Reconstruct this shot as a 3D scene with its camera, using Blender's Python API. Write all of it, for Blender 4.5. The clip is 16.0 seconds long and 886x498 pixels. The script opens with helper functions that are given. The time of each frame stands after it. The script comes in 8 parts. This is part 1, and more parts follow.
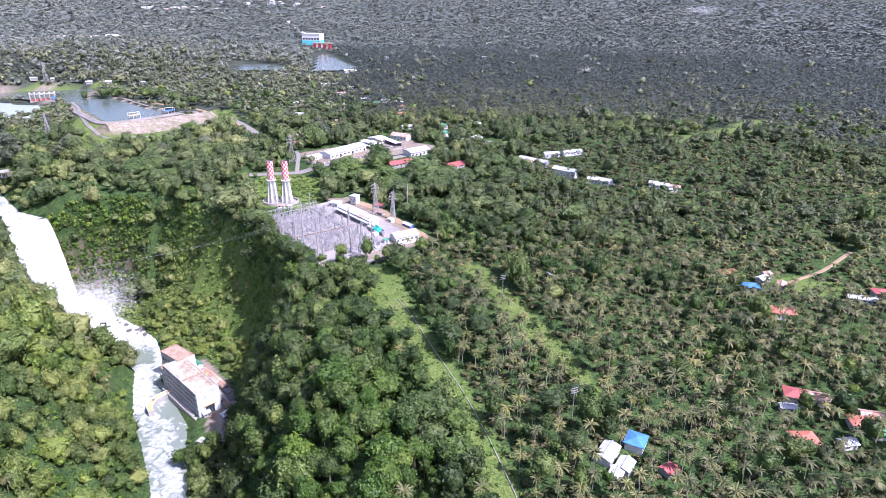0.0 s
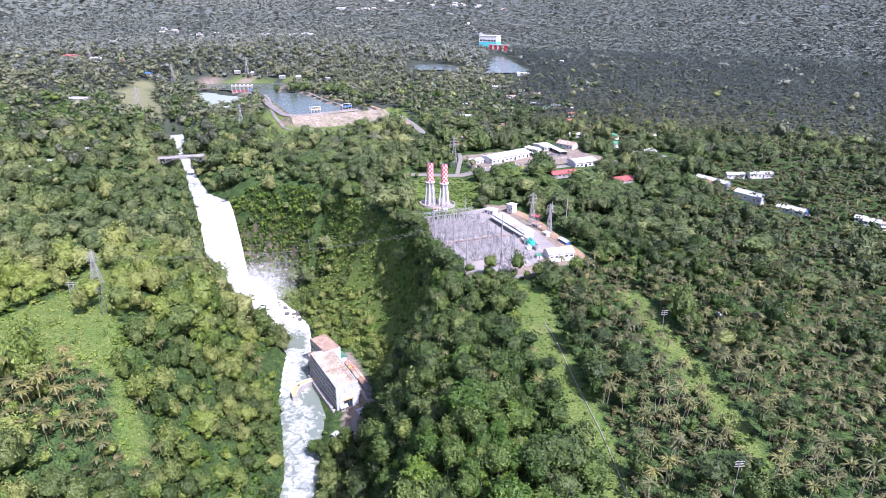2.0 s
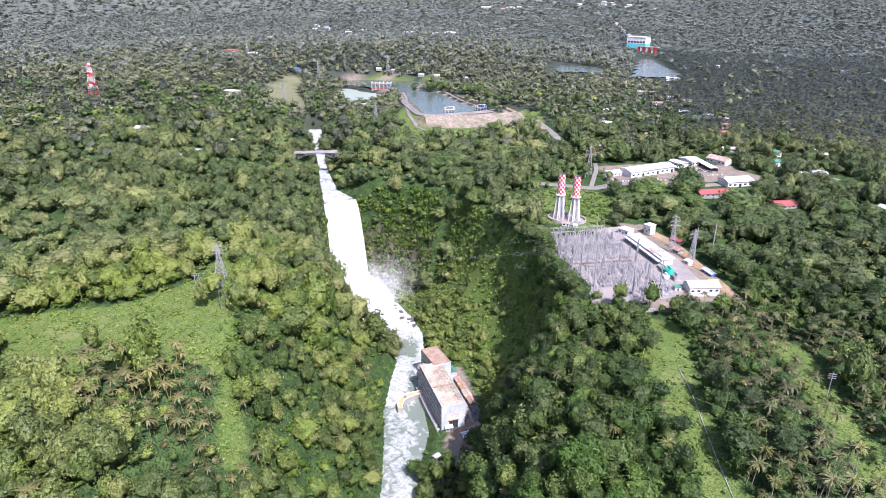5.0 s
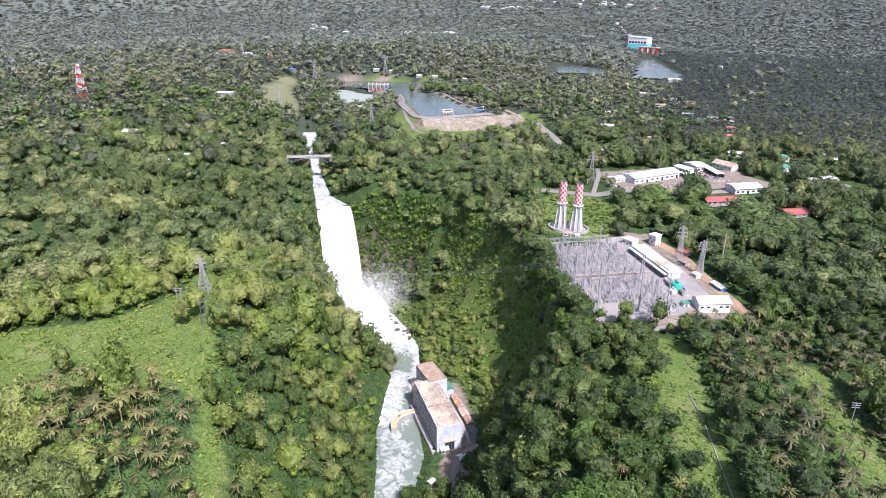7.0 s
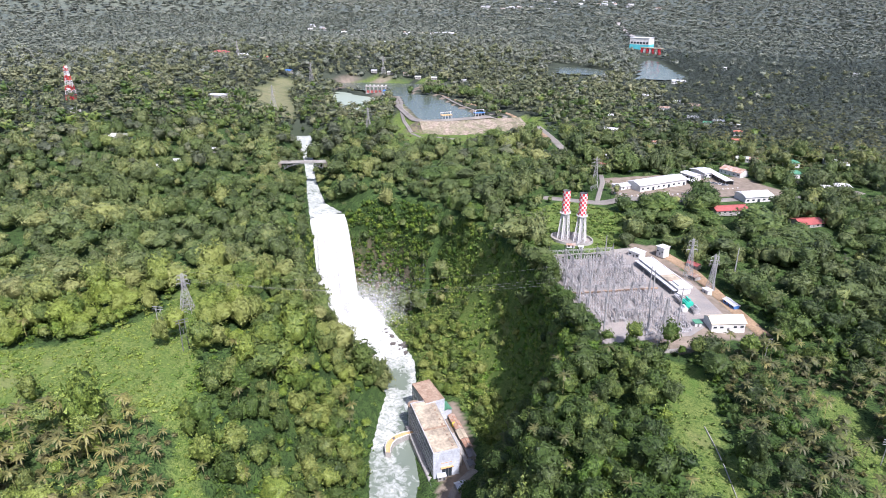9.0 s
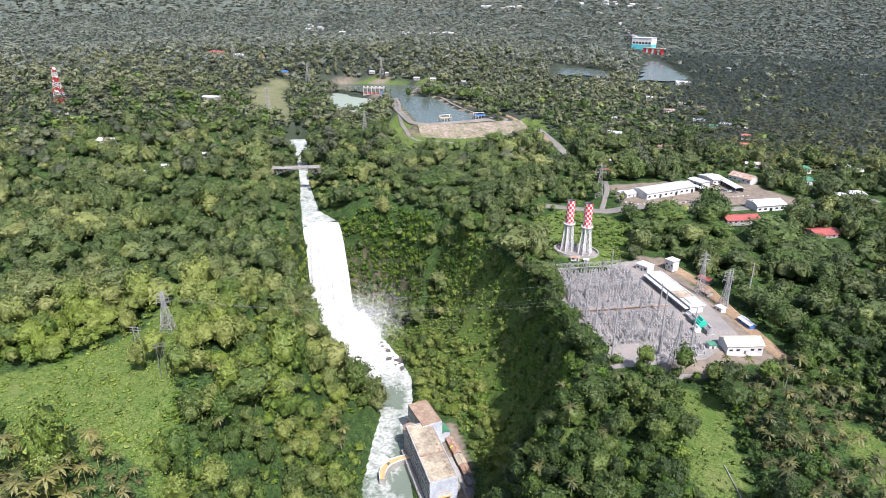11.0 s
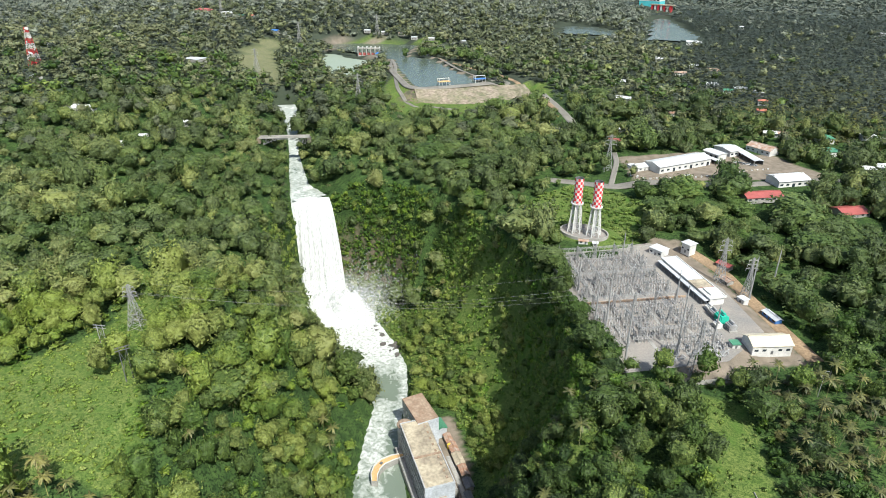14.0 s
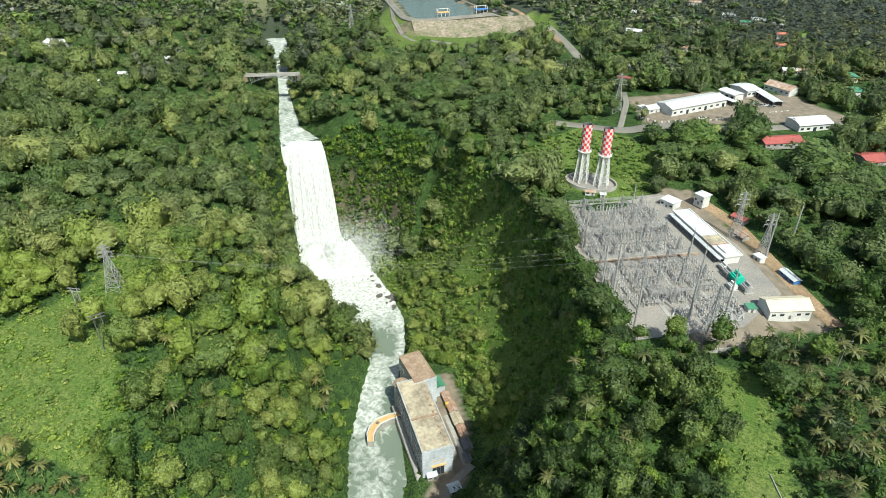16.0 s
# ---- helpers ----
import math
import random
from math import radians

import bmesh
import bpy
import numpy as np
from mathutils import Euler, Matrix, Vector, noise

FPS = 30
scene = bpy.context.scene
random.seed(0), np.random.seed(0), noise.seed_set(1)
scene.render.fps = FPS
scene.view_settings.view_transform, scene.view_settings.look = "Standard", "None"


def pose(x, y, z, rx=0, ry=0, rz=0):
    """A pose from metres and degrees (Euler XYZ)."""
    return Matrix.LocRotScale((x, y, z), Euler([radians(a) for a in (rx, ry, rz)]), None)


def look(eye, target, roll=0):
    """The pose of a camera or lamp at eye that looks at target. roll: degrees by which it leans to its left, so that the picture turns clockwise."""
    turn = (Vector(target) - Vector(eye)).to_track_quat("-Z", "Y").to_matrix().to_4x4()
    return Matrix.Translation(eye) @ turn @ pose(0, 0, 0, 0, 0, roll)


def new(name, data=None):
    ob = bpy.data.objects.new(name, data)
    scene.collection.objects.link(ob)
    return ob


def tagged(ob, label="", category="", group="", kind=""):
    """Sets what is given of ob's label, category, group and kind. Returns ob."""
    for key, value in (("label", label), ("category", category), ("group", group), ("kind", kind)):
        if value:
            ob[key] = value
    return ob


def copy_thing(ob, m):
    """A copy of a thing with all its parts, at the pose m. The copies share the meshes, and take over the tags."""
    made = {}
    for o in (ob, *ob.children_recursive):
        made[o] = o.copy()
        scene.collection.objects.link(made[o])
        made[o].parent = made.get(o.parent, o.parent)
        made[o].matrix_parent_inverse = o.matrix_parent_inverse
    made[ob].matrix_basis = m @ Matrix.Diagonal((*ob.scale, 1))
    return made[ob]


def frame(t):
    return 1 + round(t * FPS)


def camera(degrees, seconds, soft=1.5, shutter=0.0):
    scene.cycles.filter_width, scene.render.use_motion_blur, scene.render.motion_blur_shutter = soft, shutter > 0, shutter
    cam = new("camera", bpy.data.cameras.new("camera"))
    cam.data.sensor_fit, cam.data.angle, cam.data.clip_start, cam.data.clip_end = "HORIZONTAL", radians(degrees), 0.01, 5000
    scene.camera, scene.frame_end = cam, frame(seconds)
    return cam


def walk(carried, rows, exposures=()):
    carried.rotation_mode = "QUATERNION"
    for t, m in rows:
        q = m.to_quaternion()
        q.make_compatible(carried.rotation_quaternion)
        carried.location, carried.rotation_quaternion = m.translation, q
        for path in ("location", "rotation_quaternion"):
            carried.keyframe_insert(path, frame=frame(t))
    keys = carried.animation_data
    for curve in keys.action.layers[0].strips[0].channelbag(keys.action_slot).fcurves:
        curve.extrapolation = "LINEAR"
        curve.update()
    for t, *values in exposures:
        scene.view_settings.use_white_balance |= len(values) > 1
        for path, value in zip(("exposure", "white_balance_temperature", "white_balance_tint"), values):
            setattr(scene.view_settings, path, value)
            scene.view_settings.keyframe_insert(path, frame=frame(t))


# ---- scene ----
cam = camera(70.4, 16.0, soft=0.9)
METRES, EYE, TILT, LEAN, TURN = 200.0, 305.0, -22.2, 0.0, 0.0
ROWS = [
    (0.0, 0.0, 0.0, 0.0, 0.0, 0.0, 0.0),
    (0.5, 0.0026, 0.029, 0.0124, 2.46, 0.05, -1.07),
    (1.0, 0.0053, 0.0582, 0.0239, 6.92, -0.04, -2.84),
    (1.5, 0.0046, 0.0864, 0.0349, 10.48, -0.24, -4.31),
    (2.0, 0.0025, 0.1136, 0.0457, 14.22, -0.56, -5.81),
    (2.5, -0.0017, 0.1398, 0.0557, 18.05, -0.97, -7.33),
    (3.0, -0.0085, 0.1652, 0.0651, 22.9, -1.62, -9.23),
    (3.5, -0.0137, 0.1902, 0.0748, 25.84, -2.18, -10.16),
    (4.0, -0.0213, 0.2144, 0.0848, 25.93, -2.26, -10.22),
    (6.5, -0.0721, 0.3411, 0.1363, 25.89, -2.31, -10.26),
    (7.0, -0.084, 0.3682, 0.1471, 25.88, -2.31, -10.26),
    (7.5, -0.0961, 0.3953, 0.1583, 25.88, -2.31, -10.27),
    (8.0, -0.1084, 0.4226, 0.1695, 25.89, -2.31, -10.27),
    (8.5, -0.1206, 0.4506, 0.1809, 25.9, -2.33, -10.27),
    (9.0, -0.134, 0.4779, 0.1919, 25.89, -2.32, -10.27),
    (9.5, -0.1469, 0.5057, 0.2034, 25.91, -2.33, -10.27),
    (10.0, -0.1604, 0.5334, 0.2147, 25.9, -2.33, -10.27),
    (12.5, -0.2277, 0.6717, 0.2707, 25.91, -2.99, -10.27),
    (13.0, -0.2415, 0.6994, 0.2816, 25.9, -3.9, -10.27),
    (13.5, -0.2553, 0.7274, 0.2928, 25.91, -4.84, -10.27),
    (14.0, -0.2691, 0.7552, 0.3037, 25.9, -5.97, -10.26),
    (14.5, -0.2834, 0.7827, 0.3151, 25.9, -7.39, -10.27),
    (15.0, -0.2973, 0.8105, 0.3266, 25.89, -8.89, -10.26),
    (15.5, -0.3105, 0.8385, 0.3376, 25.9, -10.39, -10.24),
    (16.0, -0.3247, 0.8663, 0.349, 25.9, -12.03, -10.23),
]
walk(cam, [(t, pose(0, 0, EYE, TILT, LEAN, TURN) @ pose(METRES * x, METRES * y, METRES * z, 90 + pitch, roll, yaw)) for t, x, y, z, yaw, pitch, roll in ROWS],
     exposures=[(0.0, 1.20, 5450, 36), (4.0, 1.05, 5600, 31), (10.0, 0.82, 5900, 20), (13.0, 0.66, 6100, 10), (16.0, 0.55, 6300, -4)])

# ---- light ----
SUN_AZ, SUN_EL = radians(126.0), radians(52.0)
world = bpy.data.worlds.new("daylight")
scene.world = world
world.use_nodes = True
wn = world.node_tree.nodes
sky = wn.new("ShaderNodeTexSky")
sky.sky_type = "NISHITA"
sky.sun_disc = False
sky.sun_elevation, sky.sun_rotation = SUN_EL, SUN_AZ
sky.dust_density, sky.air_density = 2.5, 1.2
wn["Background"].inputs["Strength"].default_value = 0.11
world.node_tree.links.new(sky.outputs["Color"], wn["Background"].inputs["Color"])
sun = new("sun", bpy.data.lights.new("sun", "SUN"))
sun.data.energy, sun.data.angle, sun.data.color = 4.8, radians(0.6), (1.0, 0.95, 0.87)
sun.matrix_world = look((500 * math.sin(SUN_AZ) * math.cos(SUN_EL), 500 * math.cos(SUN_AZ) * math.cos(SUN_EL), 500 * math.sin(SUN_EL)), (0, 0, 0))

# ---- materials ----
def material(name, colour, rough=0.7, metal=0.0, spec=0.3, scale=0.5, vary=0.25, stain=0.05, second=None, bump=0.15, objrand=0.0):
    """A plain surface with grain at one scale and stains at a larger one. scale: cells per metre of the fine grain."""
    m = bpy.data.materials.new(name)
    m.use_nodes = True
    nt = m.node_tree
    n, link = nt.nodes, nt.links
    bsdf = n["Principled BSDF"]
    bsdf.inputs["Roughness"].default_value = rough
    bsdf.inputs["Metallic"].default_value = metal
    bsdf.inputs["Specular IOR Level"].default_value = spec
    co = n.new("ShaderNodeTexCoord")
    fine = n.new("ShaderNodeTexNoise")
    fine.inputs["Scale"].default_value = scale
    fine.inputs["Detail"].default_value = 5
    big = n.new("ShaderNodeTexNoise")
    big.inputs["Scale"].default_value = stain
    big.inputs["Detail"].default_value = 4
    link.new(co.outputs["Object"], fine.inputs["Vector"])
    link.new(co.outputs["Object"], big.inputs["Vector"])
    ramp = n.new("ShaderNodeMix")
    ramp.data_type = "RGBA"
    dark = second or tuple(c * (1 - vary) for c in colour)
    ramp.inputs[6].default_value = (*colour, 1)
    ramp.inputs[7].default_value = (*dark, 1)
    mr = n.new("ShaderNodeMapRange")
    mr.inputs["From Min"].default_value, mr.inputs["From Max"].default_value = 0.38, 0.68
    link.new(big.outputs["Fac"], mr.inputs["Value"])
    link.new(mr.outputs["Result"], ramp.inputs[0])
    hsv = n.new("ShaderNodeHueSaturation")
    mv = n.new("ShaderNodeMapRange")
    mv.inputs["From Min"].default_value, mv.inputs["From Max"].default_value = 0.3, 0.7
    mv.inputs["To Min"].default_value, mv.inputs["To Max"].default_value = 1 - vary * 0.7, 1 + vary * 0.5
    link.new(fine.outputs["Fac"], mv.inputs["Value"])
    val = mv.outputs["Result"]
    if objrand:
        info = n.new("ShaderNodeObjectInfo")
        mo = n.new("ShaderNodeMapRange")
        mo.inputs["To Min"].default_value, mo.inputs["To Max"].default_value = 1 - objrand, 1 + objrand
        link.new(info.outputs["Random"], mo.inputs["Value"])
        mul = n.new("ShaderNodeMath")
        mul.operation = "MULTIPLY"
        link.new(val, mul.inputs[0])
        link.new(mo.outputs["Result"], mul.inputs[1])
        val = mul.outputs[0]
    link.new(val, hsv.inputs["Value"])
    link.new(ramp.outputs[2], hsv.inputs["Color"])
    link.new(hsv.outputs["Color"], bsdf.inputs["Base Color"])
    if bump:
        b = n.new("ShaderNodeBump")
        b.inputs["Strength"].default_value = bump
        b.inputs["Distance"].default_value = 0.3 / max(scale, 0.1)
        link.new(fine.outputs["Fac"], b.inputs["Height"])
        link.new(b.outputs["Normal"], bsdf.inputs["Normal"])
    return m


def leaf_material(name, low, mid, high, rough=0.55, glow=0.25, grain=1.0, gap_shade=0.7, turns=(0.506, 0.472)):
    """Foliage: each leaf clump and each tree differs in tint; a share of the light passes through. Shade between the
    leaves is painted in as dark speckles.
    """
    m = bpy.data.materials.new(name)
    m.use_nodes = True
    nt = m.node_tree
    n, link = nt.nodes, nt.links
    bsdf = n["Principled BSDF"]
    bsdf.inputs["Roughness"].default_value = rough
    bsdf.inputs["Specular IOR Level"].default_value = 0.25
    att = n.new("ShaderNodeAttribute")
    att.attribute_name = "tint"
    info = n.new("ShaderNodeObjectInfo")
    geo = n.new("ShaderNodeNewGeometry")
    a = n.new("ShaderNodeMath")
    a.operation = "MULTIPLY_ADD"
    a.inputs[1].default_value = 0.35
    link.new(info.outputs["Random"], a.inputs[0])
    link.new(att.outputs["Fac"], a.inputs[2])
    b = n.new("ShaderNodeMath")
    b.operation = "MULTIPLY_ADD"
    b.inputs[1].default_value = 0.24
    link.new(geo.outputs["Random Per Island"], b.inputs[0])
    link.new(a.outputs[0], b.inputs[2])
    ramp = n.new("ShaderNodeValToRGB")
    e = ramp.color_ramp.elements
    e[0].position, e[0].color = 0.15, (*low, 1)
    e[1].position, e[1].color = 1.2 / 1.3, (*high, 1)
    k = e.new(0.6)
    k.color = (*mid, 1)
    fine, clump = n.new("ShaderNodeTexNoise"), n.new("ShaderNodeTexNoise")
    fine.inputs["Scale"].default_value, fine.inputs["Detail"].default_value, fine.inputs["Roughness"].default_value = grain, 3, 0.7
    clump.inputs["Scale"].default_value, clump.inputs["Detail"].default_value = grain * 0.25, 2
    link.new(geo.outputs["Position"], fine.inputs["Vector"])
    link.new(geo.outputs["Position"], clump.inputs["Vector"])
    c = n.new("ShaderNodeMath")
    c.operation = "MULTIPLY_ADD"
    c.inputs[1].default_value = 0.7
    link.new(fine.outputs["Fac"], c.inputs[0])
    link.new(b.outputs[0], c.inputs[2])
    d = n.new("ShaderNodeMath")
    d.operation = "MULTIPLY_ADD"
    d.inputs[1].default_value = 0.3
    link.new(clump.outputs["Fac"], d.inputs[0])
    link.new(c.outputs[0], d.inputs[2])
    sub = n.new("ShaderNodeMath")
    sub.operation = "SUBTRACT"
    sub.inputs[1].default_value = 0.42
    link.new(d.outputs[0], sub.inputs[0])
    link.new(sub.outputs[0], ramp.inputs["Fac"])
    # noise speckles darken the base colour where leaf gaps would lie in shade
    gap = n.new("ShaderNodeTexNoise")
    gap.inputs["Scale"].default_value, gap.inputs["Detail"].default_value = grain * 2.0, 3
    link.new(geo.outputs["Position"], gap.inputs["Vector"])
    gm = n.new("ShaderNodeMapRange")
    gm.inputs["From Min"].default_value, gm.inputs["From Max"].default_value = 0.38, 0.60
    gm.inputs["To Min"].default_value, gm.inputs["To Max"].default_value = 1 - gap_shade, 1 + gap_shade * 0.35
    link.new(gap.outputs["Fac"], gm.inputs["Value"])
    warm = n.new("ShaderNodeAttribute")
    warm.attribute_name = "warm"
    own = n.new("ShaderNodeMath")
    own.operation = "PINGPONG"
    own.inputs[1].default_value = 0.11
    link.new(info.outputs["Random"], own.inputs[0])
    age = n.new("ShaderNodeMath")
    age.operation = "MULTIPLY_ADD"
    age.inputs[1].default_value = 6.0
    link.new(own.outputs[0], age.inputs[0])
    link.new(warm.outputs["Fac"], age.inputs[2])
    hue = n.new("ShaderNodeHueSaturation")
    for sock, lo, hi in (("Hue", *turns), ("Saturation", 1.08, 0.86)):
        turn = n.new("ShaderNodeMapRange")
        turn.inputs["To Min"].default_value, turn.inputs["To Max"].default_value = lo, hi
        link.new(age.outputs[0], turn.inputs["Value"])
        link.new(turn.outputs["Result"], hue.inputs[sock])
    link.new(ramp.outputs["Color"], hue.inputs["Color"])
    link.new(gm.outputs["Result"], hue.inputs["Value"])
    link.new(hue.outputs["Color"], bsdf.inputs["Base Color"])
    bump = n.new("ShaderNodeBump")
    bump.inputs["Strength"].default_value, bump.inputs["Distance"].default_value = 0.55, 0.4 / grain
    link.new(fine.outputs["Fac"], bump.inputs["Height"])
    link.new(bump.outputs["Normal"], bsdf.inputs["Normal"])
    if glow:
        tr = n.new("ShaderNodeBsdfTranslucent")
        link.new(hue.outputs["Color"], tr.inputs["Color"])
        mix = n.new("ShaderNodeMixShader")
        mix.inputs["Fac"].default_value = glow
        link.new(bsdf.outputs[0], mix.inputs[1])
        link.new(tr.outputs[0], mix.inputs[2])
        link.new(mix.outputs[0], n["Material Output"].inputs["Surface"])
    return m


M_LEAF = leaf_material("broad_leaves", (0.022, 0.050, 0.013), (0.076, 0.142, 0.025), (0.205, 0.280, 0.046), gap_shade=0.58, grain=1.2)
M_MIDLEAF = leaf_material("plateau_leaves", (0.029, 0.056, 0.018), (0.090, 0.144, 0.036), (0.198, 0.242, 0.062), gap_shade=0.45, glow=0.14, grain=1.0)
M_BUSH = leaf_material("bush_leaves", (0.042, 0.104, 0.014), (0.112, 0.215, 0.030), (0.230, 0.325, 0.055), gap_shade=0.6)
M_OLIVE = leaf_material("olive_undergrowth_leaves", (0.050, 0.058, 0.020), (0.108, 0.118, 0.035), (0.184, 0.184, 0.054), gap_shade=0.45, glow=0.1)
M_PALM = leaf_material("palm_fronds", (0.045, 0.056, 0.024), (0.109, 0.120, 0.041), (0.208, 0.197, 0.060), rough=0.5, glow=0.15, gap_shade=0.35, turns=(0.502, 0.488))
# haze put into the leaf colours of these four: greyer and paler with distance
M_HAZEMID = leaf_material("hazed_middle_leaves", (0.039, 0.056, 0.029), (0.089, 0.117, 0.051), (0.162, 0.186, 0.082), glow=0.0, grain=0.6, gap_shade=0.35)
M_HAZEPALM = leaf_material("hazed_palm_fronds", (0.044, 0.056, 0.042), (0.080, 0.095, 0.068), (0.122, 0.136, 0.098), glow=0.0, grain=0.4, gap_shade=0.25)
M_HAZEFAR = leaf_material("hazed_far_woods", (0.074, 0.090, 0.073), (0.130, 0.150, 0.115), (0.186, 0.205, 0.154), glow=0.0, grain=0.3, gap_shade=0.2)
M_HAZECANOPY = leaf_material("hazed_canopy", (0.050, 0.062, 0.050), (0.086, 0.102, 0.078), (0.132, 0.148, 0.112), glow=0.0, grain=0.06, gap_shade=0.3)
M_BARK = material("bark", (0.20, 0.17, 0.13), 0.9, scale=3, vary=0.4)
M_PALMBARK = material("palm_trunk_bark", (0.27, 0.24, 0.20), 0.9, scale=3, vary=0.3)
M_CONCRETE = material("weathered_concrete", (0.34, 0.325, 0.30), 0.85, scale=1.5, vary=0.3, stain=0.12)
M_GRAVEL = material("pale_gravel", (0.275, 0.245, 0.215), 0.95, scale=1.2, vary=0.35, stain=0.06, second=(0.20, 0.19, 0.18), bump=0.4)
M_DIRT = material("brown_bare_soil", (0.30, 0.21, 0.13), 0.95, scale=0.8, vary=0.4, stain=0.07, bump=0.4)
M_ROAD = material("worn_road", (0.21, 0.195, 0.17), 0.9, scale=1.0, vary=0.3, stain=0.05)
M_WHITE = material("white_paint", (0.58, 0.57, 0.55), 0.6, scale=1.2, vary=0.2, stain=0.15)
M_PALEBLUE = material("pale_blue_grey_paint", (0.47, 0.50, 0.54), 0.65, scale=0.8, vary=0.25, stain=0.15)
M_WHITEROOF = material("white_metal_roof", (0.55, 0.555, 0.56), 0.45, spec=0.4, scale=0.5, vary=0.2, stain=0.08)
M_STEEL = material("galvanised_steel", (0.33, 0.325, 0.32), 0.55, metal=0.1, scale=2.0, vary=0.3, stain=0.3)
M_DARKSTEEL = material("dull_dark_steel", (0.17, 0.17, 0.175), 0.6, metal=0.3, scale=2, vary=0.3, stain=0.3)
M_PORCELAIN = material("grey_porcelain", (0.44, 0.42, 0.41), 0.25, spec=0.5, scale=3, vary=0.15, bump=0.0)
M_ROOFTAN = material("weathered_tan_roof", (0.42, 0.36, 0.265), 0.88, scale=0.5, vary=0.4, stain=0.10, second=(0.22, 0.185, 0.14))
M_ROOFBROWN = material("rusty_brown_roof", (0.25, 0.17, 0.12), 0.85, scale=0.7, vary=0.3, stain=0.2, second=(0.34, 0.26, 0.19))
M_WALLGREY = material("grey_stained_render", (0.42, 0.42, 0.42), 0.85, scale=0.6, vary=0.35, stain=0.12)
M_WINDOW = material("dark_window_glass", (0.03, 0.04, 0.05), 0.12, spec=0.6, scale=1, vary=0.2, bump=0.0)
M_ORANGE = material("ochre_walkway_paint", (0.55, 0.36, 0.17), 0.75, scale=1, vary=0.2, stain=0.2)
M_RED = material("red_paint", (0.55, 0.035, 0.045), 0.5, scale=1, vary=0.2, stain=0.3)
M_REDROOF = material("red_metal_roof", (0.34, 0.095, 0.085), 0.5, scale=0.7, vary=0.25, stain=0.15)
M_ORANGEROOF = material("orange_metal_roof", (0.42, 0.15, 0.10), 0.5, scale=0.7, vary=0.25, stain=0.15)
M_BLUEROOF = material("blue_metal_roof", (0.07, 0.20, 0.52), 0.45, scale=0.7, vary=0.25, stain=0.15)
M_GREENROOF = material("green_metal_roof", (0.08, 0.23, 0.14), 0.5, scale=0.7, vary=0.25, stain=0.15)
M_GREYROOF = material("grey_sheet_roof", (0.50, 0.51, 0.53), 0.4, spec=0.5, scale=0.7, vary=0.25, stain=0.15)
M_RUSTROOF = material("rusted_sheet_roof", (0.30, 0.17, 0.11), 0.7, scale=0.8, vary=0.3, stain=0.3, second=(0.42, 0.36, 0.31))
M_CYAN = material("turquoise_cladding", (0.10, 0.48, 0.52), 0.5, scale=0.6, vary=0.15)
M_TEAL = material("teal_plastic", (0.04, 0.42, 0.30), 0.5, scale=1, vary=0.15)
M_ROCK = material("wet_brown_rock", (0.20, 0.16, 0.12), 0.6, scale=0.35, vary=0.5, stain=0.06, second=(0.11, 0.10, 0.08), bump=0.8)
M_BOULDER = material("dark_river_rock", (0.11, 0.10, 0.09), 0.5, scale=1, vary=0.4, stain=0.3, bump=0.6)
M_RIPRAP = material("embankment_stone", (0.25, 0.205, 0.16), 0.95, scale=0.30, vary=0.6, stain=0.07, second=(0.135, 0.135, 0.075), bump=0.6)
M_SPRAY = material("white_spray", (0.90, 0.91, 0.91), 0.9, scale=1, vary=0.03, bump=0.0)


def airborne(m, share):
    """Drops in the air: light passes through the flake or between the drops."""
    nt = m.node_tree
    tr, clear = nt.nodes.new("ShaderNodeBsdfTranslucent"), nt.nodes.new("ShaderNodeBsdfTransparent")
    a, b = nt.nodes.new("ShaderNodeMixShader"), nt.nodes.new("ShaderNodeMixShader")
    tr.inputs["Color"].default_value = (0.90, 0.91, 0.91, 1)
    b.inputs["Fac"].default_value = share
    nt.links.new(nt.nodes["Principled BSDF"].outputs[0], a.inputs[1])
    nt.links.new(tr.outputs[0], a.inputs[2])
    nt.links.new(clear.outputs[0], b.inputs[1])
    nt.links.new(a.outputs[0], b.inputs[2])
    nt.links.new(b.outputs[0], nt.nodes["Material Output"].inputs["Surface"])


M_MIST = material("thin_white_mist", (0.90, 0.91, 0.91), 0.9, scale=1, vary=0.03, bump=0.0)
airborne(M_SPRAY, 0.22)
airborne(M_MIST, 0.08)

# ---- helpers of the place ----
def link_mesh(name, me, mat, parent=None, label=""):
    ob = new(name, me)
    if mat:
        me.materials.append(mat)
    ob.parent = parent
    if label:
        ob["label"] = label
    return ob


def part(name, bm, mat, parent=None, label=""):
    me = bpy.data.meshes.new(name)
    bm.to_mesh(me)
    bm.free()
    return link_mesh(name, me, mat, parent, label)


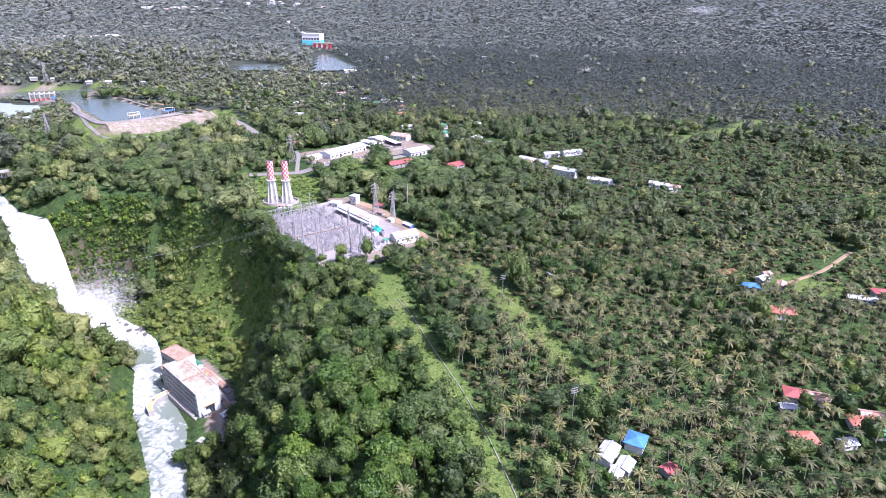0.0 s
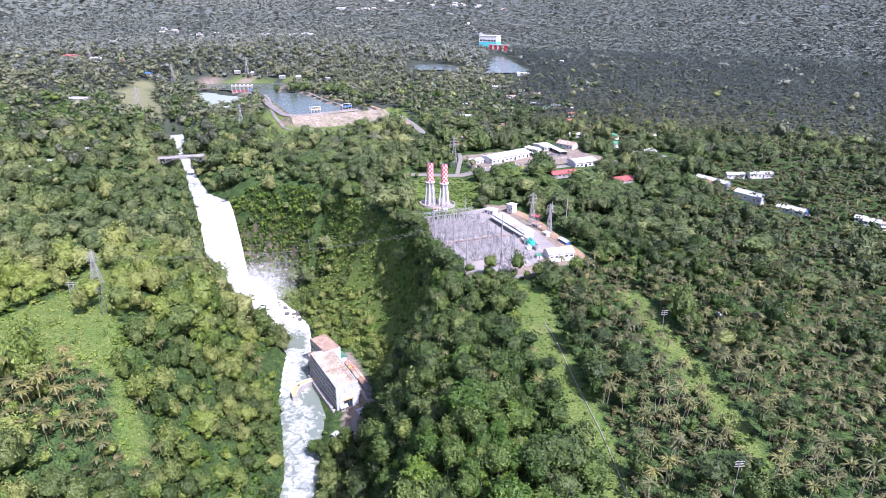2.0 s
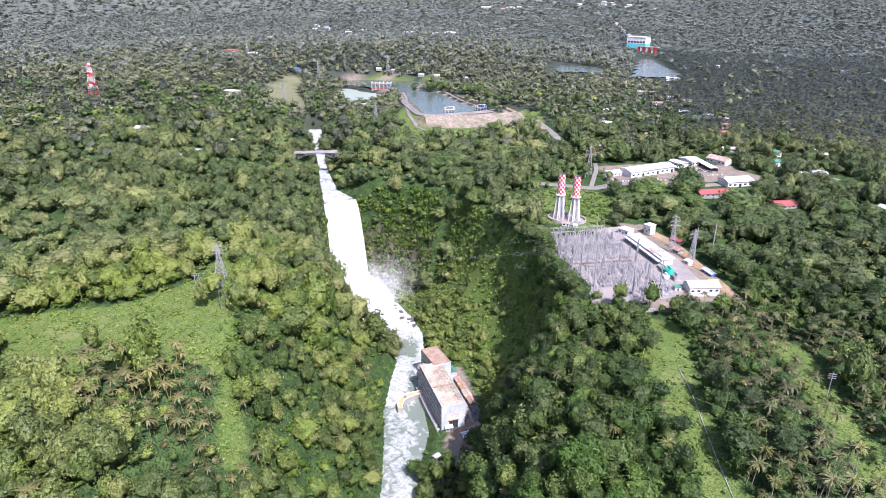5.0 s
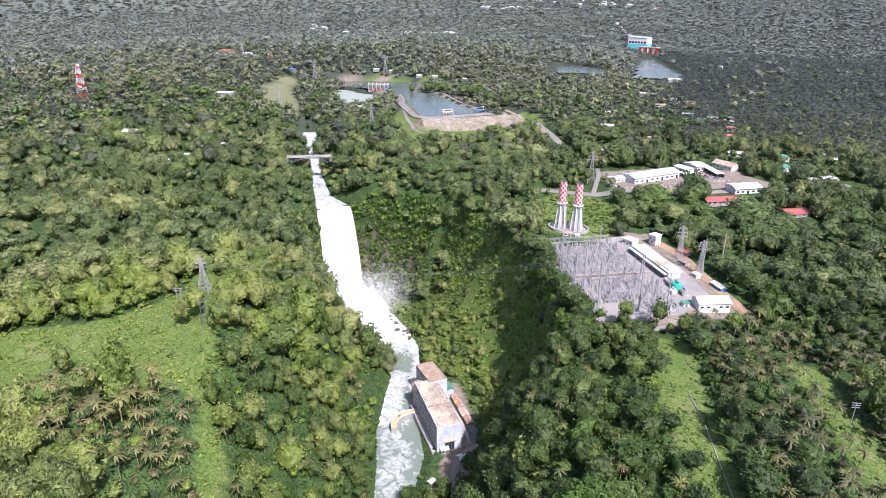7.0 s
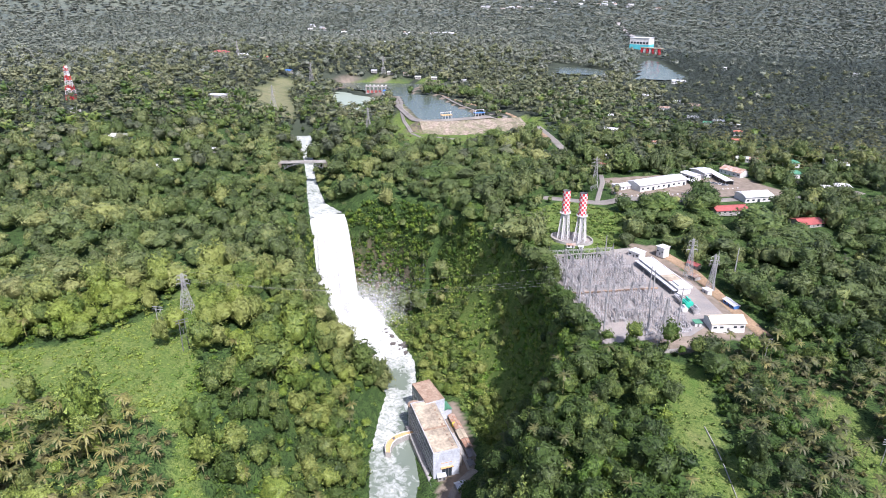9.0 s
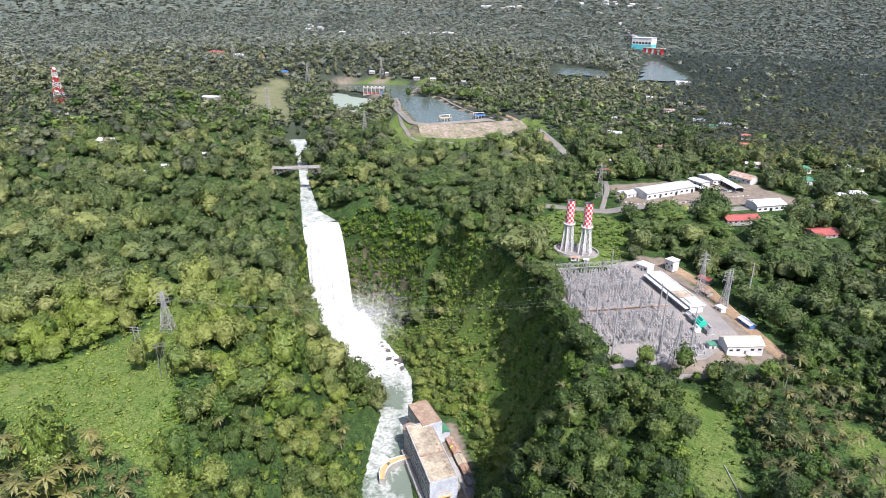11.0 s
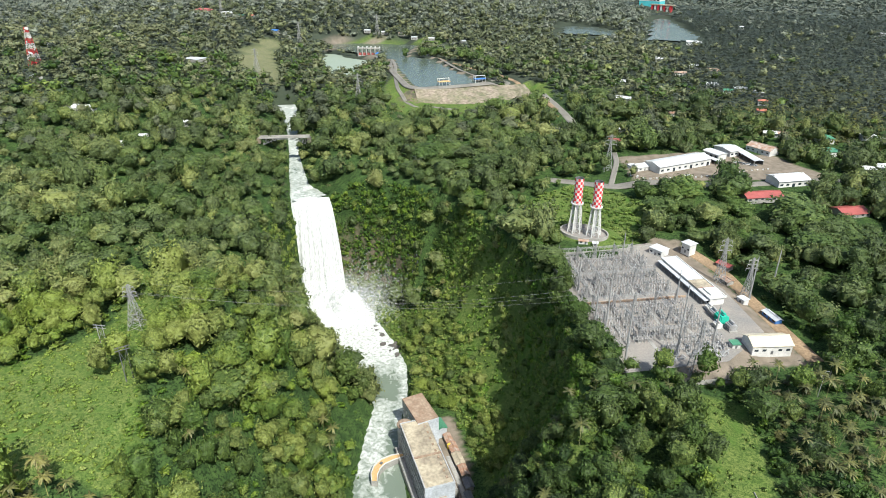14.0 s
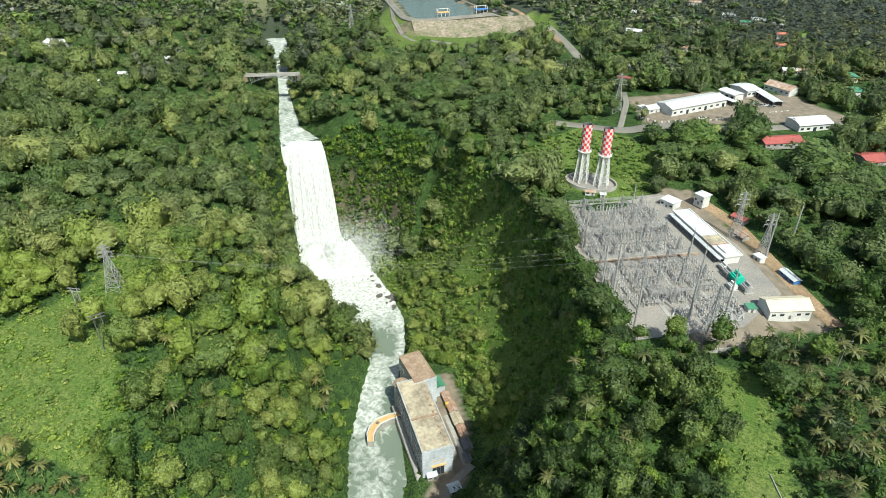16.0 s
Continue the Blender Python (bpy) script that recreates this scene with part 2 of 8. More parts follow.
def array_mesh(name, verts, quads, tint=None, smooth=False, normals=None):
    """A mesh from numpy arrays: verts (n, 3), quads (m, 3 or 4), and the normals of its vertices."""
    me = bpy.data.meshes.new(name)
    k = quads.shape[1]
    me.vertices.add(len(verts))
    me.vertices.foreach_set("co", np.ascontiguousarray(verts, dtype=np.float32).ravel())
    me.loops.add(quads.size)
    me.loops.foreach_set("vertex_index", np.ascontiguousarray(quads, dtype=np.int32).ravel())
    me.polygons.add(len(quads))
    me.polygons.foreach_set("loop_start", np.arange(0, quads.size, k, dtype=np.int32))
    me.polygons.foreach_set("use_smooth", np.full(len(quads), smooth or normals is not None, dtype=bool))
    if normals is not None:
        att = me.attributes.new("custom_normal", "FLOAT_VECTOR", "POINT")
        att.data.foreach_set("vector", np.ascontiguousarray(normals, dtype=np.float32).ravel())
    me.update(calc_edges=True)
    if tint is not None:
        att = me.attributes.new("tint", "FLOAT", "POINT")
        att.data.foreach_set("value", np.ascontiguousarray(tint, dtype=np.float32))
    return me


def smooth01(a, b, v):
    u = np.clip((v - a) / (b - a), 0, 1)
    return u * u * (3 - 2 * u)


def seg_distance(x, y, pts, closed=False):
    """Distance to a polyline, and the index plus fraction of the nearest place on it."""
    best, where = np.full(x.shape, 1e9), np.zeros(x.shape)
    n = len(pts)
    for i in range(n if closed else n - 1):
        (ax, ay), (bx, by) = pts[i][:2], pts[(i + 1) % n][:2]
        ux, uy = bx - ax, by - ay
        f = np.clip(((x - ax) * ux + (y - ay) * uy) / (ux * ux + uy * uy), 0, 1)
        d = np.hypot(x - ax - f * ux, y - ay - f * uy)
        hit = d < best
        best, where = np.where(hit, d, best), np.where(hit, i + f, where)
    return best, where


def inside(x, y, pts):
    odd = np.zeros(x.shape, bool)
    n = len(pts)
    for i in range(n):
        (ax, ay), (bx, by) = pts[i], pts[(i + 1) % n]
        if ay == by:
            continue
        odd ^= ((ay > y) != (by > y)) & (x < (bx - ax) * (y - ay) / (by - ay) + ax)
    return odd


def waves(x, y, size, seed, octaves=3):
    """Smooth value noise in numpy, about -1 to 1."""
    out, amp, tot = np.zeros(x.shape), 1.0, 0.0
    for o in range(octaves):
        gx, gy = x / size * 2 ** o, y / size * 2 ** o
        ix, iy = np.floor(gx), np.floor(gy)
        fx, fy = gx - ix, gy - iy
        fx, fy = fx * fx * (3 - 2 * fx), fy * fy * (3 - 2 * fy)

        def h(i, j):
            v = np.sin(i * 127.1 + j * 311.7 + seed * 74.7 + o * 19.3) * 43758.5453
            return (v - np.floor(v)) * 2 - 1
        a = h(ix, iy) * (1 - fx) + h(ix + 1, iy) * fx
        b = h(ix, iy + 1) * (1 - fx) + h(ix + 1, iy + 1) * fx
        out += amp * (a * (1 - fy) + b * fy)
        tot += amp
        amp *= 0.5
    return out / tot


# ---- the lie of the land (metres; z = 9 is the river below the falls) ----
RIVER_Z, LAKE_Z, PAD_Z = 9.0, 137.0, 119.0
RIM = [(-396, 584), (-376, 594), (-330, 604), (-285, 594), (-250, 580), (-196, 541), (-147, 488), (-117, 432), (-92, 360), (-62, 291), (-25, 200),
       (15, 80), (60, -150), (-140, -150), (-200, 60), (-235, 160), (-262, 240), (-283, 300), (-300, 350), (-325, 400), (-355, 450), (-392, 515), (-420, 563)]
RIVER = [(-402, 552), (-377, 514), (-353, 499), (-322, 492), (-291, 478), (-261, 452), (-248, 420), (-232, 385), (-212, 355), (-188, 314), (-165, 250),
         (-135, 150), (-90, 0), (-40, -150), (0, -150), (-50, 0), (-100, 150), (-138, 250), (-163, 314), (-180, 356), (-189, 381), (-214, 415), (-232, 438),
         (-246, 476), (-263, 503), (-291, 529), (-316, 545), (-345, 562), (-380, 570)]
FLOOR = RIVER[:14] + [(20, -150), (-35, 0), (-85, 150), (-118, 250), (-138, 314), (-143, 360), (-146, 395), (-165, 430), (-200, 468), (-232, 488), (-263, 506),
                      (-290, 540), (-314, 574), (-340, 588), (-374, 582), (-396, 566)]
# x, y, z of the bed and half width, from the lip upstream
UPPER = [(-406, 576, 97, 15.5), (-420, 585, 97.5, 13), (-431, 593, 98, 8.5), (-457, 620, 99, 7), (-486, 652, 102, 4.8), (-519, 690, 107, 4.8), (-552, 727, 111, 6),
         (-592, 768, 114, 11), (-612, 789, 116, 13)]
LAKE = [(-461, 876), (-432, 908), (-404, 948), (-440, 978), (-480, 1008), (-560, 1090), (-602, 1085), (-628, 1130), (-655, 1212), (-760, 1188), (-830, 1125),
        (-760, 1098), (-700, 1084), (-650, 1068), (-602, 1042), (-562, 985), (-522, 938), (-482, 890)]
BASIN_Z = 133.0
BASIN = [(-765, 1074), (-690, 1062), (-652, 1040), (-620, 975), (-600, 925), (-632, 920), (-705, 985)]
FAR_LAKE_Z = 146.0
FAR_LAKES = [[(-505, 1590), (-427, 1572), (-350, 1520), (-360, 1448), (-450, 1440)],
             [(-357, 1858), (-334, 1870), (-266, 1672), (-200, 1496), (-215, 1445), (-283, 1425), (-305, 1560)]]
FAR_SHORE = [[(-520, 1600), (-420, 1580), (-340, 1525), (-345, 1365), (-455, 1365)], [(-370, 1870), (-320, 1880), (-255, 1680), (-190, 1500), (-205, 1350), (-285, 1350), (-315, 1560)]]
TALUS = [(-335, 572), (-290, 558), (-245, 542), (-205, 504), (-170, 462), (-148, 428), (-165, 426), (-200, 466), (-235, 488), (-262, 504), (-291, 528), (-316, 545), (-345, 566)]
SUBSTATION = [(-166, 522), (-110, 577), (-58, 532), (-33, 492), (-47, 455), (-92, 420)]


def base_height(x, y):
    z = 117 + 0.06 * np.clip(y - 560, 0, 190)
    d = np.clip(y - 750, 0, None)
    z = z + 0.016 * d + 6.2e-6 * d * d
    z = z + 40 * smooth01(420, 860, -x) * smooth01(300, 560, y) * smooth01(150, 360, np.hypot(x + 620, y - 1020))
    z = z - 6 * smooth01(20, 160, x) * (1 - smooth01(600, 800, y))
    z = z - 0.03 * np.clip(300 - y, 0, 400)
    far = smooth01(700, 2500, np.hypot(x, y))
    z = z + waves(x, y, 90, 3) * (1.5 + 2 * far) + waves(x, y, 600, 5) * 16 * far
    z = z + 190 * np.exp(-(((x + 2800) / 820) ** 2 + ((y - 2250) / 640) ** 2)) * (1 + 0.25 * waves(x, y, 500, 8))
    return z


def height(x, y):
    """The ground's height at arrays of places."""
    z = base_height(x, y)
    near = (x > -800) & (x < 250) & (y > -160) & (y < 1300)
    xn, yn, zn = x[near], y[near], z[near]
    # pads
    for poly, level, soft in ((SUBSTATION, PAD_Z, 10), ):
        d = seg_distance(xn, yn, poly, True)[0]
        d = np.where(inside(xn, yn, poly), 0, d)
        zn = level + (zn - level) * smooth01(0, soft, d)
    for cx, cy, level, r, soft in ((-152, 562, 123, 19, 12), (-100, 735, 130.5, 66, 25), (-30, 735, 131, 30, 20), (-172, 345, 14, 0.1, 1)):
        d = np.hypot(xn - cx, yn - cy)
        zn = level + (zn - level) * smooth01(r, r + soft, d)
    # the reservoir behind its embankment
    d = seg_distance(xn, yn, LAKE, True)[0]
    wet = inside(xn, yn, LAKE)
    bank = LAKE_Z + 2.0 - 0.42 * np.clip(d - 6, 0, 60)
    zn = np.where(d < 60, np.maximum(zn, np.where(wet, zn, bank)), zn)
    zn = np.where(~wet & (d < 22), np.minimum(zn, LAKE_Z + 2.4 + np.clip(d - 14, 0, 8) * 0.8), zn)
    front = ~wet & (d < 75) & ((xn + 430) * 0.75 - (yn - 905) * 0.66 > -8) & (xn > -500)
    zn = np.where(front, np.minimum(zn, np.maximum(LAKE_Z + 2.0 - 0.5 * np.clip(d - 8, 0, 60), 126)), zn)
    zn = np.where(wet, LAKE_Z + 1.0 - 0.5 * np.clip(d, 0, 10), zn)
    # two arms of water far behind
    for poly in FAR_LAKES:
        for zz, xx, yy in ((z, x, y), ):
            sel = (xx > -700) & (xx < 0) & (yy > 1250) & (yy < 2000)
            dd = seg_distance(xx[sel], yy[sel], poly, True)[0]
            zz[sel] = np.where(inside(xx[sel], yy[sel], poly), FAR_LAKE_Z - 1, np.where(dd < 60, np.minimum(zz[sel], FAR_LAKE_Z + 0.5 + 0.12 * dd), zz[sel]))
    # the stilling basin below the dam
    wet = inside(xn, yn, BASIN)
    d = seg_distance(xn, yn, BASIN, True)[0]
    zn = np.where(wet, BASIN_Z - 1.0, np.where(d < 25, np.minimum(zn, BASIN_Z + 0.3 * d), zn))
    # the stream above the falls
    d, w = seg_distance(xn, yn, UPPER)
    i = np.clip(w.astype(int), 0, len(UPPER) - 2)
    up = np.array(UPPER)
    f = w - i
    bed, half = up[i, 2] * (1 - f) + up[i + 1, 2] * f, up[i, 3] * (1 - f) + up[i + 1, 3] * f
    zn = np.minimum(zn, bed + np.clip(d - half, 0, None) * 1.1 + np.clip(d - half - 8, 0, None) * -0.45)
    # the gorge
    (rim_d, rim_at), floor_d = seg_distance(xn, yn, RIM, True), seg_distance(xn, yn, FLOOR, True)[0]
    in_rim, in_floor, in_river = inside(xn, yn, RIM), inside(xn, yn, FLOOR), inside(xn, yn, RIVER)
    u = np.where(in_floor, 0, floor_d / (floor_d + rim_d + 1e-6))
    river_d = seg_distance(xn, yn, RIVER, True)[0]
    level = np.where(in_river, RIVER_Z - 0.5 * np.clip(river_d, 0, 8), RIVER_Z + np.clip(0.8 * river_d, 0, 4.5))
    landward = (rim_at > 3) & (rim_at < 13)
    cliff = 0.46 * u + 0.54 * u ** 6
    wooded = 1 - (1 - u) ** 1.7
    near_end = smooth01(6.6, 8.0, rim_at)
    prof = np.where(landward, cliff + (wooded - cliff) * near_end, 0.55 * u + 0.45 * smooth01(0.05, 0.95, u)) + 0.045 * waves(xn, yn, 28, 11) * np.sin(np.pi * u)
    zn = np.where(in_rim, level + (zn - level) * np.clip(prof, 0, 1), zn)
    z = z.copy()
    z[near] = zn
    return z


def ground_at(px, py):
    return float(height(np.array([float(px)]), np.array([float(py)]))[0])


# grassy openings: polygons in plan
GRASS = [
    [(-60, 424), (-36, 424), (-20, 365), (-2, 312), (14, 272), (25, 232), (36, 185), (22, 185), (10, 232), (-3, 270), (-20, 312), (-42, 360)],
    [(-215, 600), (-176, 545), (-130, 545), (-112, 585), (-125, 640), (-150, 655), (-190, 655)],
    [(10, 432), (30, 427), (62, 340), (84, 272), (74, 268), (46, 335)],
    [(-560, 985), (-520, 930), (-482, 884), (-461, 868), (-425, 899), (-390, 945), (-366, 1000), (-330, 1000), (-300, 930), (-318, 850), (-365, 792), (-415, 770), (-470, 803), (-525, 890)],
    [(-640, 815), (-675, 855), (-710, 900), (-765, 945), (-815, 1005), (-840, 1060), (-872, 1046), (-850, 980), (-822, 900), (-750, 862), (-690, 812)],
    [(-790, 1150), (-640, 1215), (-540, 1150), (-520, 1175), (-640, 1245), (-800, 1180)],
    [(300, 780), (430, 850), (480, 930), (450, 935), (400, 880), (290, 800)],
    [(250, 425), (290, 405), (270, 385), (235, 400)],
]
SUNNY = [(-432, 372), (-374, 394), (-318, 345), (-288, 308), (-268, 288), (-258, 270), (-246, 262), (-232, 254), (-218, 238), (-222, 226), (-240, 244), (-256, 262), (-276, 252), (-297, 234), (-306, 217), (-332, 203), (-422, 231), (-392, 259), (-366, 276), (-353, 302), (-348, 335), (-369, 369)]
CLEAR = [SUBSTATION, LAKE,
         BASIN, FAR_SHORE[0], FAR_SHORE[1],
         [(-170, 725), (-140, 670), (-40, 722), (0, 760), (-40, 800), (-110, 775)],
         [(-118, 588), (-92, 590), (-62, 552), (-30, 505), (-10, 474), (-32, 462), (-48, 436), (-70, 430), (-60, 470), (-110, 580)],
         [(-60, 762), (-10, 772), (0, 745), (-36, 715), (-56, 735)]]
ROADS = [
    (5, [(-214, 656), (-202, 658), (-146, 667), (-100, 680), (-60, 700), (-10, 735), (60, 800)]),
    (2.5, [(-160, 668), (-166, 710), (-176, 740)]),
    (1.3, [(-225, 572), (-200, 560), (-170, 556)]),
    (4.5, [(-88, 582), (-60, 560), (-30, 510), (-8, 478)]),
    (5, [(-318, 940), (-290, 900), (-262, 858), (-240, 822), (-250, 780)]),
    (1.6, [(240, 405), (285, 430), (330, 470)]),
]

WORKS_ROAD = [(-608, 1042), (-572, 995), (-536, 935), (-496, 876), (-464, 842), (-437, 823), (-407, 815), (-385, 817)]
BANK_ROAD = [(-556, 1101), (-520, 1082), (-478, 1057), (-407, 1021), (-375, 995), (-343, 955), (-311, 920), (-276, 869)]

# the ground sheet
def spaced(lo, hi, step, end_lo, end_hi, grow=1.09):
    mid = list(np.arange(lo, hi + step * 0.5, step))
    a, s = [], step
    v = lo
    while v > end_lo:
        s *= grow
        v -= s
        a.append(max(v, end_lo))
    b, s = [], step
    v = hi
    while v < end_hi:
        s *= grow
        v += s
        b.append(min(v, end_hi))
    return np.array(a[::-1] + mid + b)


GX = spaced(-620, 130, 3.2, -4900, 4900)
GY = spaced(180, 800, 3.2, -1500, 4900)
gx, gy = np.meshgrid(GX, GY)
gz = height(gx.ravel(), gy.ravel())
nx, ny = len(GX), len(GY)
idx = np.arange(nx * ny).reshape(ny, nx)
quads = np.stack([idx[:-1, :-1].ravel(), idx[:-1, 1:].ravel(), idx[1:, 1:].ravel(), idx[1:, :-1].ravel()], 1)
ground_me = array_mesh("ground", np.stack([gx.ravel(), gy.ravel(), gz], 1), quads, smooth=True)


def cover(polys, x, y, soft=0.0):
    m = np.zeros(x.shape, bool)
    for p in polys:
        m |= inside(x, y, p)
    return m


fx, fy = gx.ravel(), gy.ravel()
att = ground_me.attributes.new("grass", "FLOAT", "POINT")
att.data.foreach_set("value", (cover(GRASS + [TALUS, SUNNY], fx, fy) | (inside(fx, fy, RIM) & ~inside(fx, fy, FLOOR) & (seg_distance(fx, fy, [(-262, 584), (-205, 532), (-160, 477), (-128, 425), (-112, 390)])[0] < 60) & (fx > -262))).astype(np.float32))
road_d = np.full(fx.shape, 1e9)
for half, pts in ROADS:
    road_d = np.minimum(road_d, seg_distance(fx, fy, pts)[0] - half)
bare = cover(CLEAR[5:], fx, fy)
# marks the far ground that is coloured dark for shade between tree crowns
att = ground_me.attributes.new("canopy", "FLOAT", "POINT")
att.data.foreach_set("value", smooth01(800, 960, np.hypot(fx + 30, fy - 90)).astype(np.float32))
lake_d = seg_distance(fx, fy, LAKE, True)[0]
rim_in, floor_in = inside(fx, fy, RIM), inside(fx, fy, FLOOR)
att = ground_me.attributes.new("bare", "FLOAT", "POINT")
att.data.foreach_set("value", (bare | (floor_in & (seg_distance(fx, fy, [(-160, 372), (-180, 420), (-205, 452)])[0] < 10)) | (lake_d < 6) & ~inside(fx, fy, LAKE)).astype(np.float32) + 0.5 * inside(fx, fy, GRASS[4]))

stone = (lake_d > 5) & (lake_d < 34) & ((fx + 430) * 0.75 - (fy - 905) * 0.66 > -8) & (fx > -480) & ~inside(fx, fy, LAKE)
head = seg_distance(fx, fy, [(-392, 578), (-372, 588), (-330, 599), (-310, 596)])[0]
att = ground_me.attributes.new("stone", "FLOAT", "POINT")
att.data.foreach_set("value", (stone | ((head < 26) & rim_in & ~floor_in & (gz > 16) & (gz < 66))).astype(np.float32))


def ground_material():
    m = bpy.data.materials.new("forest_floor_and_grass")
    m.use_nodes = True
    nt = m.node_tree
    n, link = nt.nodes, nt.links
    bsdf = n["Principled BSDF"]
    bsdf.inputs["Roughness"].default_value = 0.95
    bsdf.inputs["Specular IOR Level"].default_value = 0.1
    co = n.new("ShaderNodeTexCoord")

    def tex(scale, detail=6):
        t = n.new("ShaderNodeTexNoise")
        t.inputs["Scale"].default_value, t.inputs["Detail"].default_value = scale, detail
        link.new(co.outputs["Object"], t.inputs["Vector"])
        return t.outputs["Fac"]

    def blend(fac, a, b):
        k = n.new("ShaderNodeMix")
        k.data_type = "RGBA"
        for sock, v in ((0, fac), (6, a), (7, b)):
            if isinstance(v, tuple):
                k.inputs[sock].default_value = (*v, 1)
            else:
                link.new(v, k.inputs[sock])
        return k.outputs[2]

    def span(v, lo, hi):
        r = n.new("ShaderNodeMapRange")
        r.inputs["From Min"].default_value, r.inputs["From Max"].default_value = lo, hi
        link.new(v, r.inputs["Value"])
        return r.outputs["Result"]
    small, mid, big = tex(0.9), tex(0.16), tex(0.03)
    floor = blend(span(mid, 0.35, 0.65), (0.030, 0.058, 0.018), (0.066, 0.110, 0.030))
    floor = blend(span(small, 0.48, 0.60), floor, (0.016, 0.030, 0.010))
    # shade between distant crowns, painted as a dark grey-green floor
    crown_shade = n.new("ShaderNodeAttribute")
    crown_shade.attribute_name = "canopy"
    floor = blend(crown_shade.outputs["Fac"], floor, blend(span(big, 0.35, 0.65), (0.032, 0.040, 0.029), (0.052, 0.063, 0.044)))
    grass = blend(span(mid, 0.35, 0.65), (0.112, 0.160, 0.038), (0.168, 0.200, 0.058))
    grass = blend(span(small, 0.45, 0.62), grass, (0.060, 0.100, 0.022))
    grass = blend(span(tex(2.4), 0.50, 0.62), grass, (0.040, 0.072, 0.016))
    grass = blend(span(tex(0.06), 0.56, 0.70), grass, (0.070, 0.130, 0.025))
    grass = blend(span(big, 0.62, 0.80), grass, (0.20, 0.195, 0.085))
    soil = blend(span(mid, 0.35, 0.65), (0.23, 0.19, 0.15), (0.155, 0.13, 0.10))
    g, b = n.new("ShaderNodeAttribute"), n.new("ShaderNodeAttribute")
    g.attribute_name, b.attribute_name = "grass", "bare"
    col = blend(g.outputs["Fac"], floor, grass)
    col = blend(b.outputs["Fac"], col, soil)
    st = n.new("ShaderNodeAttribute")
    st.attribute_name = "stone"
    rock = blend(span(mid, 0.38, 0.62), (0.200, 0.150, 0.110), (0.085, 0.075, 0.060))
    rock = blend(span(small, 0.5, 0.75), rock, (0.10, 0.15, 0.04))
    crumble = n.new("ShaderNodeMath")
    crumble.operation = "MULTIPLY"
    link.new(st.outputs["Fac"], crumble.inputs[0])
    link.new(span(mid, 0.33, 0.45), crumble.inputs[1])
    col = blend(crumble.outputs[0], col, rock)
    link.new(col, bsdf.inputs["Base Color"])
    bp = n.new("ShaderNodeBump")
    bp.inputs["Strength"].default_value, bp.inputs["Distance"].default_value = 0.8, 0.8
    link.new(small, bp.inputs["Height"])
    link.new(bp.outputs["Normal"], bsdf.inputs["Normal"])
    return m


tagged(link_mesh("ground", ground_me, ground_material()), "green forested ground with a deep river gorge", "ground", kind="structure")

# ---- water ----
def water_material(name, deep, foam_lo, foam_hi, stretch=(1, 1, 1), rough=0.12, shade=(0.30, 0.32, 0.28)):
    """Grey-green water with white foam, which the attribute 'foam' thickens."""
    m = bpy.data.materials.new(name)
    m.use_nodes = True
    nt = m.node_tree
    n, link = nt.nodes, nt.links
    bsdf = n["Principled BSDF"]
    co = n.new("ShaderNodeTexCoord")
    mp = n.new("ShaderNodeMapping")
    mp.inputs["Scale"].default_value = stretch
    link.new(co.outputs["Object"], mp.inputs["Vector"])
    t1, t2 = n.new("ShaderNodeTexNoise"), n.new("ShaderNodeTexNoise")
    t1.inputs["Scale"].default_value, t1.inputs["Detail"].default_value, t1.inputs["Distortion"].default_value = 0.16, 8, 1.2
    t2.inputs["Scale"].default_value, t2.inputs["Detail"].default_value = 1.1, 4
    link.new(mp.outputs[0], t1.inputs["Vector"])
    link.new(mp.outputs[0], t2.inputs["Vector"])
    foam = n.new("ShaderNodeAttribute")
    foam.attribute_name = "foam"
    add = n.new("ShaderNodeMath")
    link.new(t1.outputs["Fac"], add.inputs[0])
    link.new(foam.outputs["Fac"], add.inputs[1])
    mr = n.new("ShaderNodeMapRange")
    mr.inputs["From Min"].default_value, mr.inputs["From Max"].default_value = foam_lo, foam_hi
    link.new(add.outputs[0], mr.inputs["Value"])
    mix = n.new("ShaderNodeMix")
    mix.data_type = "RGBA"
    mix.inputs[6].default_value = (*deep, 1)
    tone = n.new("ShaderNodeMix")
    tone.data_type = "RGBA"
    tone.inputs[6].default_value, tone.inputs[7].default_value = (*shade, 1), (0.60, 0.61, 0.60, 1)
    t3 = n.new("ShaderNodeTexNoise")
    t3.inputs["Scale"].default_value, t3.inputs["Detail"].default_value = 0.45, 6
    link.new(mp.outputs[0], t3.inputs["Vector"])
    tm = n.new("ShaderNodeMapRange")
    tm.inputs["From Min"].default_value, tm.inputs["From Max"].default_value = 0.36, 0.60
    link.new(t3.outputs["Fac"], tm.inputs["Value"])
    link.new(tm.outputs["Result"], tone.inputs[0])
    link.new(tone.outputs[2], mix.inputs[7])
    link.new(mr.outputs["Result"], mix.inputs[0])
    link.new(mix.outputs[2], bsdf.inputs["Base Color"])
    rg = n.new("ShaderNodeMapRange")
    rg.inputs["To Min"].default_value, rg.inputs["To Max"].default_value = rough, 0.9
    link.new(mr.outputs["Result"], rg.inputs["Value"])
    link.new(rg.outputs["Result"], bsdf.inputs["Roughness"])
    bp = n.new("ShaderNodeBump")
    bp.inputs["Strength"].default_value, bp.inputs["Distance"].default_value = 0.5, 0.35
    link.new(t2.outputs["Fac"], bp.inputs["Height"])
    link.new(bp.outputs["Normal"], bsdf.inputs["Normal"])
    return m


